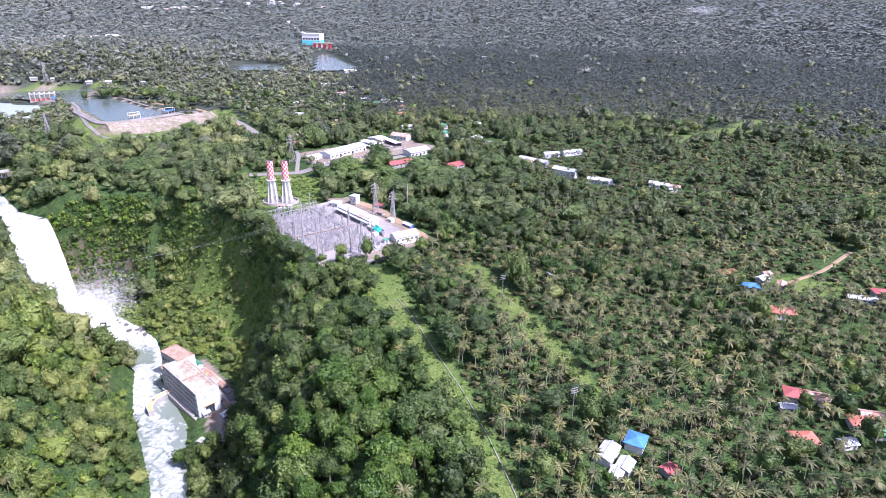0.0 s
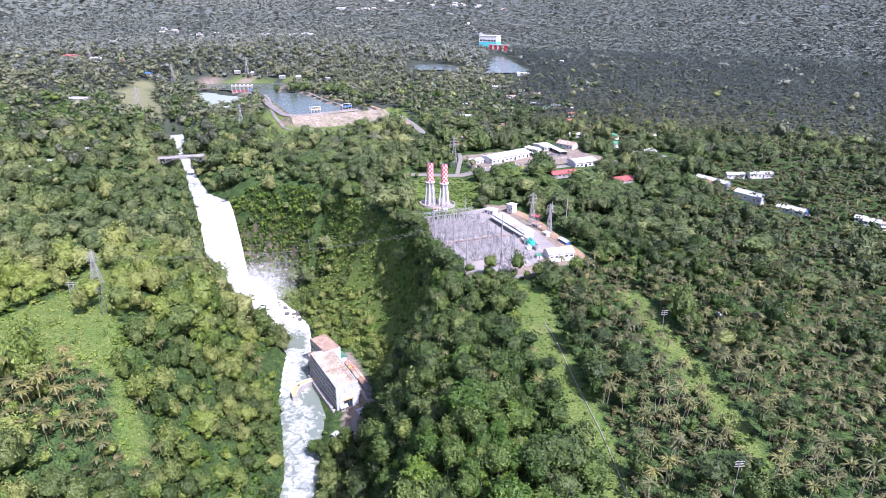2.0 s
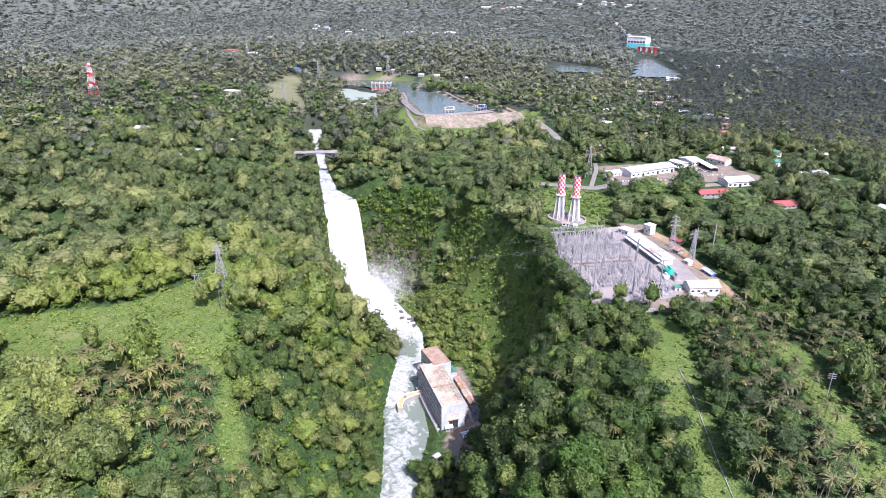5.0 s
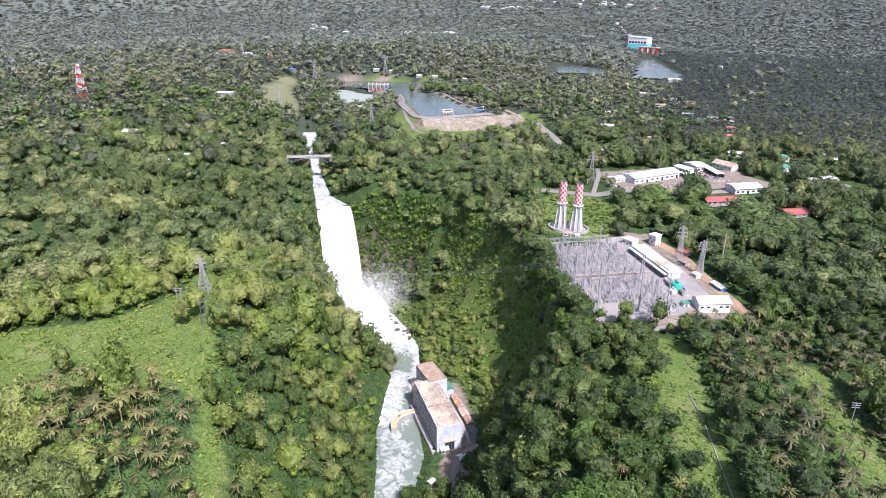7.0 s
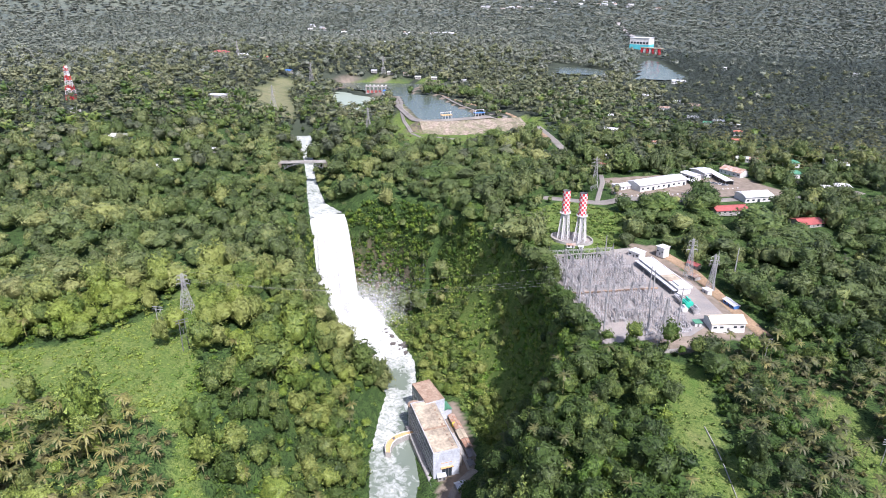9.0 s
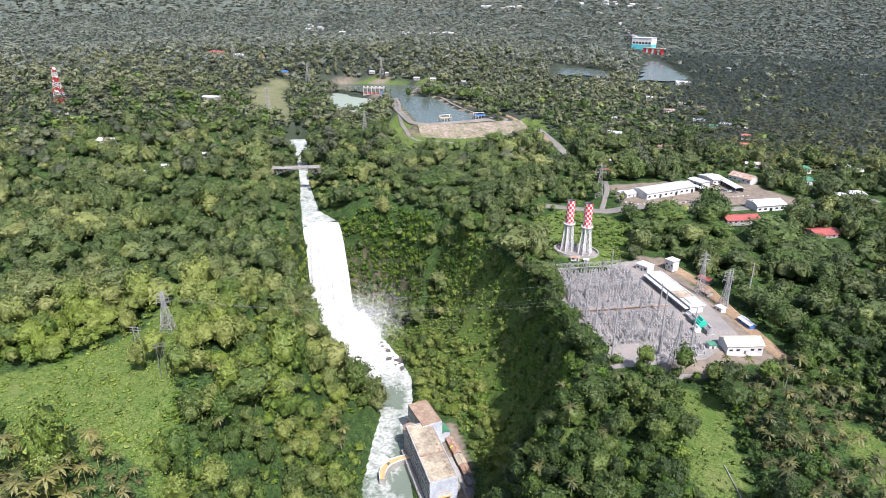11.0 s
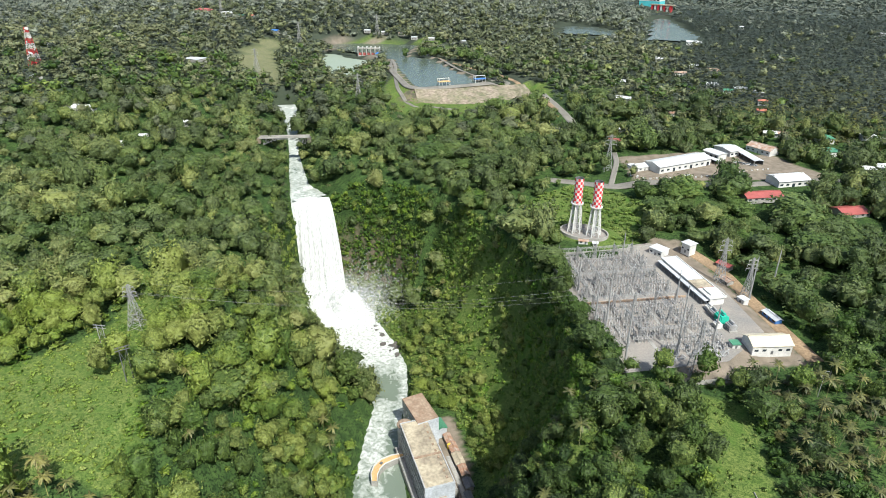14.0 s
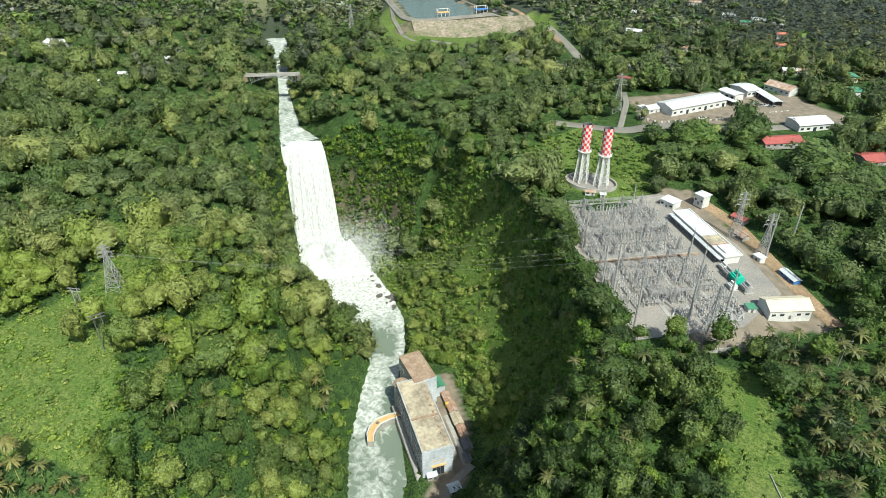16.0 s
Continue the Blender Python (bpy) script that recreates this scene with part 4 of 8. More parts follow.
# ---- the powerhouse in the gorge ----
def powerhouse():
    l, w, h = 55.5, 17.5, 34.0 - 9.0
    root = root_at("powerhouse", -168, 396, 9.0, 135.7, "long grey powerhouse with a weathered tan roof beside the river", "power station")
    bm = boxed(0, l, 0, w, -3, h - 1.0)
    part("wall", bm, M_WALLGREY, root, "grey stained rendered walls")
    part("roof", boxed(0.5, l - 0.5, 0.5, w - 0.5, h - 1.0, h - 0.55), M_ROOFTAN, root, "weathered tan flat roof")
    for nm, b in (("parapet", (0, l, -0.15, 0.5, h - 1.0, h)), ("parapet", (0, l, w - 0.5, w + 0.15, h - 1.0, h)), ("parapet", (-0.15, 0.5, 0.5, w - 0.5, h - 1.0, h)), ("parapet", (l - 0.5, l + 0.15, 0.5, w - 0.5, h - 1.0, h))):
        part(nm, boxed(*b), M_WALLGREY, root)
    part("roof_beam", boxed(23.6, 24.8, 0.5, w - 0.5, h - 0.55, h + 0.15), M_ROOFBROWN, root, "raised brown joint across the roof")
    part("roof_step", boxed(25.2, l - 1.2, 1.2, w - 1.2, h - 0.55, h - 0.25), M_ROOFTAN, root)
    # window bays on the river side: piers, panes and bands
    for row, (z0, zh) in enumerate(((8.0, 2.4), (12.5, 2.4), (17.0, 2.6))):
        part("band", boxed(0, l, w + 0.15, w + 0.40, z0 + zh + 0.5, z0 + zh + 0.9), M_WHITE, root)
        for k in range(14):
            x0 = 2.2 + k * 3.75
            win = part("window", boxed(x0, x0 + 2.0, w - 0.05, w + 0.06, z0, z0 + zh), M_WINDOW, root)
            part("frame", boxed(x0 - 0.15, x0 + 2.15, w + 0.02, w + 0.22, z0 - 0.25, z0), M_WHITE, win)
            part("mullion", boxed(x0 + 0.92, x0 + 1.08, w + 0.02, w + 0.14, z0, z0 + zh), M_WHITE, win)
    for k in range(15):
        x0 = 0.3 + k * 3.75
        part("pier", boxed(x0, x0 + 0.8, w, w + 0.30, -2, h - 1.2), M_WALLGREY, root)
    # the white end wall with its great door
    part("end_wall", boxed(-0.35, 0, -0.1, w + 0.1, 3.0, h - 0.2), M_PALEBLUE, root, "pale blue-grey painted end wall")
    door = part("main_door", boxed(-0.5, -0.3, 5.2, 12.0, 4.5, 12.0), M_WINDOW, root, "tall dark glazed doorway")
    for k in range(4):
        part("mullion", boxed(-0.62, -0.48, 5.2 + k * 2.2, 5.4 + k * 2.2, 4.5, 12.0), M_DARKSTEEL, door)
    part("lintel", boxed(-1.6, -0.3, 4.4, 12.8, 12.2, 12.8), M_ORANGE, root, "ochre canopy over the doorway")
    part("sign_band", boxed(-0.45, -0.33, 5.0, 12.4, 15.6, 16.0), M_ORANGE, root)
    for k in range(9):
        part("vent", boxed(4 + k * 5.4, 5.6 + k * 5.4, 2.6, 3.8, h - 0.55, h + 0.15), M_ROOFBROWN, root)
    # landward side: lean-to, ducts
    part("lean_to", boxed(6, 50, -4.2, -0.2, 3.5, 11.0), M_CONCRETE, root, "low concrete lean-to along the landward wall")
    for k in range(8):
        part("window", boxed(3.5 + k * 6.5, 5.8 + k * 6.5, -0.1, 0.06, 14, 17), M_WINDOW, root)
    annex = part("round_annex", lathe(bmesh.new(), [(4.6, -3), (4.6, 21.5)], 20, l + 2.0, w - 3.4), M_WALLGREY, root, "rounded grey stair tower")
    part("cap", lathe(bmesh.new(), [(4.9, 21.5), (4.9, 22.0), (3.2, 22.9), (0.6, 23.3)], 20, l + 2.0, w - 3.4), M_ROOFBROWN, annex, "domed brown roof")
    # quay along the river
    part("quay", boxed(-8, l + 2, w + 0.4, w + 3.6, -6, 4.4), M_CONCRETE, root, "narrow concrete quay at the water's edge")
    for k in range(24):
        part("rail_post", boxed(-7 + k * 2.7, -6.88 + k * 2.7, w + 3.3, w + 3.42, 4.4, 5.5), M_DARKSTEEL, root)
    part("rail", boxed(-7, l + 1.5, w + 3.3, w + 3.42, 5.4, 5.52), M_DARKSTEEL, root)
    return root


def powerhouse_block():
    """The shorter block upstream with its rusty roof."""
    root = root_at("powerhouse_block", -201, 438, 9.0, 143.0, "short grey block with a rusty brown roof beside the powerhouse", "power station")
    l, w, h = 26.5, 14.0, 25.5
    part("wall", boxed(0, l, 0, w, -3, h - 0.8), M_WALLGREY, root)
    part("end_wall", boxed(-0.3, 0, -0.1, w + 0.1, 3, h - 0.1), M_PALEBLUE, root, "pale blue-grey painted end wall")
    part("roof", boxed(0.4, l - 0.4, 0.4, w - 0.4, h - 0.8, h - 0.4), M_ROOFBROWN, root, "rusty brown flat roof")
    for b in ((0, l, -0.1, 0.4), (0, l, w - 0.4, w + 0.1), (l - 0.4, l + 0.1, 0.4, w - 0.4), (-0.1, 0.4, 0.4, w - 0.4)):
        part("parapet", boxed(*b, h - 0.8, h), M_ROOFBROWN, root)
    for row in range(3):
        for k in range(6):
            x0 = 2 + k * 4.1
            win = part("window", boxed(x0, x0 + 2.2, w - 0.05, w + 0.06, 8 + row * 5, 10.6 + row * 5), M_WINDOW, root)
            part("frame", boxed(x0 - 0.15, x0 + 2.35, w + 0.02, w + 0.2, 7.75 + row * 5, 8 + row * 5), M_WHITE, win)
    part("quay", boxed(-2, l + 2, w + 0.2, w + 3.0, -6, 4.4), M_CONCRETE, root)
    return root


def curved_pier():
    root = root_at("tailrace_pier", -220, 404, 5.0, 0, "curved concrete tailrace wall with an ochre walkway", "pier")
    pts = [(-1.5, -13.5), (-5, -9.0), (-6.8, -3.0), (-6.0, 4.0), (-2.0, 10.0), (3.0, 14.5), (6.0, 13.0), (1.8, 7.6), (-1.4, 2.0), (-1.8, -3.0), (-0.6, -7.5), (2.0, -12.0)]
    part("wall", prism(bmesh.new(), [p for p in pts[::-1]], -6, 8.4), M_CONCRETE, root, "stained concrete wall")
    outer, inner = pts[:6], pts[6:][::-1]

    def pull(a, b, f):
        return (a[0] + (b[0] - a[0]) * f, a[1] + (b[1] - a[1]) * f)
    deck = [pull(o, i, 0.14) for o, i in zip(outer, inner)] + [pull(i, o, 0.14) for o, i in list(zip(outer, inner))[::-1]]
    part("walkway", prism(bmesh.new(), deck[::-1], 8.4, 8.62), M_ORANGE, root, "ochre painted walkway")
    part("kerb", prism(bmesh.new(), ([o for o in outer] + [pull(o, i, 0.10) for o, i in list(zip(outer, inner))[::-1]])[::-1], 8.4, 9.3), M_WHITE, root, "white kerb")
    part("kerb", prism(bmesh.new(), ([pull(i, o, 0.10) for o, i in zip(outer, inner)] + [i for i in inner[::-1]])[::-1], 8.4, 9.0), M_WHITE, root)
    part("hatch", boxed(-4.4, -3.0, 0.2, 1.8, 8.6, 9.5), M_DARKSTEEL, root, "dark steel hatch")
    return root


powerhouse()
powerhouse_block()
curved_pier()
house(-205, 446, 143, 10, 7, 11.0, M_GREENROOF, M_PALEBLUE, "pale outbuilding with a green sheet roof against the block", "gable", "outbuilding", z=10.0, windows=3, rise=1.4, category="outbuilding", group="gorge sheds")
for hx, hy, hl, hw, hh, hm, hword in ((-196, 442, 7, 4, 3.2, M_RUSTROOF, "patched rusty"), (-189, 435.5, 8, 4.5, 3.8, M_RUSTROOF, "patched rusty"), (-182, 428.5, 9, 5, 3.4, M_ROOFTAN, "weathered tan"), (-174.5, 421, 8, 4.2, 4.0, M_RUSTROOF, "patched rusty"), (-168, 414, 7, 4.4, 3.0, M_DARKSTEEL, "dark"), (-164, 406, 5, 3.4, 2.6, M_DARKSTEEL, "dark")):
    house(hx, hy, 135.7, hl, hw, hh, hm, M_CONCRETE, "low concrete shed with a %s sheet roof behind the powerhouse" % hword, "gable", "outbuilding", z=13.5, windows=2, category="outbuilding", group="gorge sheds")
house(-176, 386, 45, 5, 4, 3.4, M_PALEBLUE, M_CONCRETE, "small hut with a pale blue sheet roof", "gable", "hut", z=13.5, windows=2, category="hut", group="gorge sheds")
house(-161, 384, 50, 6, 5, 3.6, M_PALEBLUE, M_CONCRETE, "small hut with a pale blue sheet roof", "gable", "hut", z=13.5, windows=2, category="hut", group="gorge sheds")
house(-163, 346, 75, 6, 4.5, 3.4, M_DARKSTEEL, M_CONCRETE, "small dark-roofed hut beside the river", "gable", "hut", z=13.5, windows=2, category="hut", group="gorge sheds")
house(-169, 355, 75, 4, 3, 3.0, M_GREYROOF, M_CONCRETE, "tiny hut with a pale roof beside the river", "gable", "hut", z=13.5, windows=2, category="hut", group="gorge sheds")
house(-154, 334, 80, 7, 5, 3.2, M_DARKSTEEL, M_CONCRETE, "small dark-roofed hut beside the river", "gable", "hut", z=13.5, windows=2, category="hut", group="gorge sheds")
ribbon("quay_road", [(-160, 404), (-165, 384), (-161, 366), (-152, 352), (-146, 335), (-140, 312), (-126, 270)], 2.6, M_ROAD, "narrow concrete road along the foot of the gorge wall")
ribbon("service_lane", [(-163, 402), (-176, 416.5), (-190, 430)], 1.6, M_CONCRETE, "concrete lane behind the powerhouse")


def yellow_tank():
    root = root_at("yellow_tank", -192, 436.5, 13.5, 0, "small bright yellow tank behind the powerhouse", "tank")
    part("shell", lathe(bmesh.new(), [(1.6, 0.8), (1.8, 1.0), (1.8, 3.6), (0.4, 4.4)], 12), material("yellow_paint", (0.72, 0.52, 0.05), 0.5, scale=1), root)
    for k in range(3):
        part("leg", boxed(1.2 * math.cos(k * 2.1) - 0.12, 1.2 * math.cos(k * 2.1) + 0.12, 1.2 * math.sin(k * 2.1) - 0.12, 1.2 * math.sin(k * 2.1) + 0.12, -0.2, 0.9), M_DARKSTEEL, root)


yellow_tank()


# ---- the surge tanks on the plateau ----
def surge_tank(x, y, z):
    root = root_at("surge_tank", x, y, z, 0, "red and white chequered surge tank on tall lattice legs", "surge tank", "twin surge tanks")
    z1, z2, r = 21.5, 39.5, 3.1
    cols, rows = 12, 9
    bm = bmesh.new()
    rings = [[bm.verts.new((r * math.cos(2 * math.pi * k / cols), r * math.sin(2 * math.pi * k / cols), z1 + (z2 - z1) * j / rows)) for k in range(cols)] for j in range(rows + 1)]
    for j in range(rows):
        for k in range(cols):
            f = bm.faces.new((rings[j][k], rings[j][(k + 1) % cols], rings[j + 1][(k + 1) % cols], rings[j + 1][k]))
            f.material_index = (j + k) % 2
    bm.faces.new(rings[0][::-1])
    inner = [bm.verts.new((0.9 * v.co.x, 0.9 * v.co.y, z2)) for v in rings[-1]]
    low = [bm.verts.new((0.9 * v.co.x, 0.9 * v.co.y, z2 - 5)) for v in rings[-1]]
    for k in range(cols):
        bm.faces.new((rings[-1][k], rings[-1][(k + 1) % cols], inner[(k + 1) % cols], inner[k])).material_index = 2
        bm.faces.new((inner[k], inner[(k + 1) % cols], low[(k + 1) % cols], low[k])).material_index = 2
    bm.faces.new(low).material_index = 2
    shell = part("shell", bm, M_WHITE, root, "red and white chequered steel shell")
    shell.data.materials.append(M_RED)
    shell.data.materials.append(M_DARKSTEEL)
    part("balcony", lathe(bmesh.new(), [(r + 1.3, z1 - 0.3), (r + 1.3, z1 + 0.1)], 16), M_WHITE, root)
    rail = bmesh.new()
    for k in range(16):
        a, b = 2 * math.pi * k / 16, 2 * math.pi * (k + 1) / 16
        p, q = (4.3 * math.cos(a), 4.3 * math.sin(a)), (4.3 * math.cos(b), 4.3 * math.sin(b))
        strut(rail, (*p, z1 + 1.2), (*q, z1 + 1.2), 0.14)
        strut(rail, (*p, z1), (*p, z1 + 1.2), 0.12)
    part("railing", rail, M_WHITE, root)
    part("riser_pipe", lathe(bmesh.new(), [(1.2, -0.5), (1.2, z1 - 0.2)], 10), M_WHITE, root)
    for k in range(6):
        a = 2 * math.pi * (k + 0.5) / 6
        part("leg", strut(bmesh.new(), (5.0 * math.cos(a), 5.0 * math.sin(a), -0.5), (2.9 * math.cos(a), 2.9 * math.sin(a), z1 - 0.2), 0.75), M_WHITE, root)
    br = bmesh.new()
    for j in range(5):
        for k in range(6):
            def at(kk, t):
                rr = 5.0 - 2.1 * t
                ang = 2 * math.pi * (kk + 0.5) / 6
                return (rr * math.cos(ang), rr * math.sin(ang), -0.5 + (z1 + 0.3) * t)
            strut(br, at(k, j / 5), at(k + 1, (j + 1) / 5), 0.2)
            strut(br, at(k + 1, j / 5), at(k, (j + 1) / 5), 0.2)
            strut(br, at(k, (j + 1) / 5), at(k + 1, (j + 1) / 5), 0.24)
    part("bracing", br, M_WHITE, root)
    return root


surge_tank(-159.0, 562.5, 123.2)
surge_tank(-145.5, 562.0, 123.2)
ring = root_at("surge_tank_basin", -152.2, 562, 122.8, 0, "oval concrete basin wall round the surge tanks", "basin")
N = 36
for k in range(N):
    bm = bmesh.new()
    a, b = 2 * math.pi * k / N, 2 * math.pi * (k + 1) / N
    o, i = (17.0, 12.5), (16.2, 11.7)
    vs = []
    for (ex, ey) in (o, i):
        for ang in (a, b):
            vs.append((ex * math.cos(ang), ey * math.sin(ang)))
    part("wall_panel", prism(bm, [vs[0], vs[1], vs[3], vs[2]], -1.5, 2.3), M_CONCRETE, ring)
part("slab", prism(bmesh.new(), [(16.3 * math.cos(2 * math.pi * k / N), 11.8 * math.sin(2 * math.pi * k / N)) for k in range(N)], -1.5, 0.4), M_GRAVEL, ring, "grey basin floor")
house(-148, 546, 20, 6, 2.6, 2.6, M_RUSTROOF, M_WHITE, "small rusty-roofed hut below the surge tanks", "gable", "hut", windows=2, category="hut", group="site huts")
house(-140, 547, 15, 3, 2.5, 2.2, M_WHITEROOF, M_WHITE, "tiny white hut below the surge tanks", "gable", "hut", windows=1, category="hut", group="site huts")
for hx, hy in ((-203, 574), (-196, 566)):
    house(hx, hy, 30, 3.2, 2.4, 2.3, M_BLUEROOF, M_BLUEROOF, "small blue hut on the grass", "gable", "hut", windows=1, category="hut", group="site huts")


# ---- the switchyard ----
YU, YV = Vector((0.59, -0.807, 0)), Vector((0.807, 0.59, 0))
YARD0 = Vector((-166, 522, PAD_Z))
YTURN = math.degrees(math.atan2(YU.y, YU.x))


def yard(l, c):
    return YARD0 + YU * l + YV * c


part("switchyard_slab", prism(bmesh.new(), SUBSTATION[::-1], 117.5, PAD_Z + 0.12), M_GRAVEL)
tagged(bpy.data.objects["switchyard_slab"], "pale gravel and concrete switchyard pad", "pavement", kind="structure")


def yard_wall():
    root = root_at("perimeter_wall", YARD0.x, YARD0.y, PAD_Z, 0, "pale concrete perimeter wall round the switchyard", "wall")
    pts = [yard(126, 0.5), yard(96, 0), yard(64, 0), yard(32, 0), yard(2, 0.5), yard(0, 12), yard(0.5, 40), yard(-2, 66), yard(-4, 78)]
    for a, b in zip(pts, pts[1:]):
        a, b = a - YARD0, b - YARD0
        part("panel", strut(bmesh.new(), (a.x, a.y, 0.2), (b.x, b.y, 0.2), 0.3), M_CONCRETE, root)
        n = Vector((b.y - a.y, a.x - b.x, 0)).normalized() * 0.16
        part("panel", prism(bmesh.new(), [(a.x + n.x, a.y + n.y), (b.x + n.x, b.y + n.y), (b.x - n.x, b.y - n.y), (a.x - n.x, a.y - n.y)][::1], -1.0, 2.6), M_CONCRETE, root)
    return root


yard_wall()


def gantry_column(h=9.2):
    root = new("gantry_column")
    tagged(root, "galvanised lattice gantry column in the switchyard", "gantry", "switchyard gantries")
    bm = bmesh.new()
    lattice_legs(bm, h, 1.5, 0.7, w=0.16)
    part("legs", bm, M_STEEL, root)
    bm = bmesh.new()
    lattice_bracing(bm, h, 1.5, 0.7, 6, w=0.09)
    part("bracing", bm, M_STEEL, root)
    part("footing", boxed(-1.1, 1.1, -1.1, 1.1, -0.6, 0.3), M_CONCRETE, root)
    part("spike", boxed(-0.06, 0.06, -0.06, 0.06, h, h + 3), M_STEEL, root)
    return root


def gantry_beam(length):
    root = new("gantry_beam")
    tagged(root, "galvanised lattice beam spanning between gantry columns", "gantry", "switchyard gantries")
    bm = bmesh.new()
    for j in (-0.45, 0.45):
        for k in (0.0, 0.9):
            strut(bm, (0, j, k), (length, j, k), 0.13)
    part("chords", bm, M_STEEL, root)
    bm = bmesh.new()
    n = max(3, int(length / 1.8))
    for m in range(n):
        x0, x1 = length * m / n, length * (m + 1) / n
        for j in (-0.45, 0.45):
            strut(bm, (x0, j, 0), (x1, j, 0.9), 0.08)
        strut(bm, (x0, -0.45, 0.9), (x1, 0.45, 0.9), 0.08)
    part("bracing", bm, M_STEEL, root)
    for m in range(3):
        x0 = length * (m + 0.5) / 3
        part("insulator_string", lathe(bmesh.new(), [(0.10, -1.9), (0.22, -1.7), (0.22, -0.2), (0.08, 0)], 6, x0, 0), M_PORCELAIN, root)
    return root


def breaker(kind):
    """A three-pole unit: steel stand, three porcelain posts with caps, and a bar."""
    root = new("switchgear_unit")
    tagged(root, "three-pole switchgear with grey porcelain posts on a steel stand", "switchgear", "switchyard equipment")
    tall = (1.5, 2.0, 1.1)[kind]
    bm = bmesh.new()
    for x in (-2.0, 0, 2.0):
        strut(bm, (x, 0, -0.1), (x, 0, 2.2), 0.28)
    strut(bm, (-2.4, 0, 2.2), (2.4, 0, 2.2), 0.26)
    part("stand", bm, M_STEEL, root)
    for x in (-2.0, 0, 2.0):
        rings = [(0.16, 2.3)]
        n = 4
        for k in range(n):
            zz = 2.4 + tall * k / n
            rings += [(0.30, zz), (0.17, zz + tall / n * 0.6)]
        rings += [(0.14, 2.4 + tall)]
        post = part("insulator", lathe(bmesh.new(), rings, 7, x, 0), M_PORCELAIN, root)
        part("cap", boxed(x - 0.24, x + 0.24, -0.24, 0.24, 2.4 + tall, 2.75 + tall), M_DARKSTEEL if kind == 0 else M_CONCRETE, post)
    if kind != 1:
        part("busbar", boxed(-2.0, 2.0, -0.07, 0.07, 2.75 + tall, 2.9 + tall), M_STEEL, root)
    else:
        part("cabinet", boxed(-0.5, 0.5, 0.4, 1.0, 0.1, 1.9), M_WHITE, root)
    return root


col_proto, units = gantry_column(), [breaker(k) for k in range(3)]
beams = {}
first = {}


def put(proto, p, turn, tilt=0.0):
    m = pose(p.x, p.y, p.z, 0, tilt, turn)
    if proto.name not in first:
        first[proto.name] = True
        proto.matrix_basis = m
        return proto
    return copy_thing(proto, m)


beam_l, beam_c = gantry_beam(17.0), gantry_beam(12.4)
for half_l in ((6.0, 23.0, 40.0, 57.0), (68.0, 85.0, 102.0)):
    for ci, c in enumerate((7.0, 19.4, 31.8, 44.2, 56.6)):
        for i, l in enumerate(half_l):
            if (l > 100 and c < 12) or (l > 100 and c > 50):
                continue
            put(col_proto, yard(l, c) + Vector((0, 0, 0.1)), YTURN)
            if i + 1 < len(half_l) and ci in (0, 1, 3) and not (half_l[i + 1] > 100 and c < 12):
                put(beam_l, yard(l, c) + Vector((0, 0, 8.4)), YTURN)
            if ci < 4 and i in (0, 2):
                if l > 100 and (ci == 0 or ci == 3):
                    continue
                put(beam_c, yard(l, c) + Vector((0, 0, 7.5)), YTURN + 90)
urng = random.Random(3)
for li in range(31):
    l = 7.0 + li * 3.7
    if 58.5 < l < 66.5 or l > 117:
        continue
    for ci in range(10):
        c = 6.5 + ci * 5.9 + urng.uniform(-0.4, 0.4)
        if c > 63 or (l > 104 and c < 26) or (l < 18 and c < 12) or urng.random() < 0.07:
            continue
        k = 0 if li % 3 == 0 else (1 if li % 3 == 1 else 2)
        put(units[k], yard(l + urng.uniform(-0.5, 0.5), c) + Vector((0, 0, 0.1)), YTURN + 90 + urng.choice((0, 0, 0, 90)))

# cable troughs, cross road and wires
trough = root_at("cable_trough", *yard(62, 34), YTURN, "brown cable trench wall across the switchyard", "trench")
part("wall", boxed(-0.5, 0.5, -30, 32, 0, 1.3), M_ROOFBROWN, trough)
part("cover", boxed(-2.6, -0.6, -30, 32, 0.1, 0.32), M_CONCRETE, trough)
for c in (13.0, 25.5, 38.0, 50.5):
    for l0, l1 in ((5, 58), (66, 112)):
        if l1 > 100 and c < 20:
            l1 = 96
        p = yard((l0 + l1) / 2, c)
        t = root_at("service_path", p.x, p.y, PAD_Z + 0.1, YTURN, "pale concrete service path between switchgear rows", "path", "switchyard paths")
        part("slab", boxed(-(l1 - l0) / 2, (l1 - l0) / 2, -0.9, 0.9, -0.2, 0.16), M_CONCRETE, t)


def wire_bundle(name, runs, label, width=0.10):
    """Sagging conductors."""
    bm = bmesh.new()
    for p, q, sag in runs:
        p, q = Vector(p), Vector(q)
        n = 8
        pts = [p.lerp(q, k / n) - Vector((0, 0, sag * 4 * (k / n) * (1 - k / n))) for k in range(n + 1)]
        for a, b in zip(pts, pts[1:]):
            strut(bm, a, b, width)
    return tagged(part(name, bm, M_STEEL), label, "cables", kind="stuff")


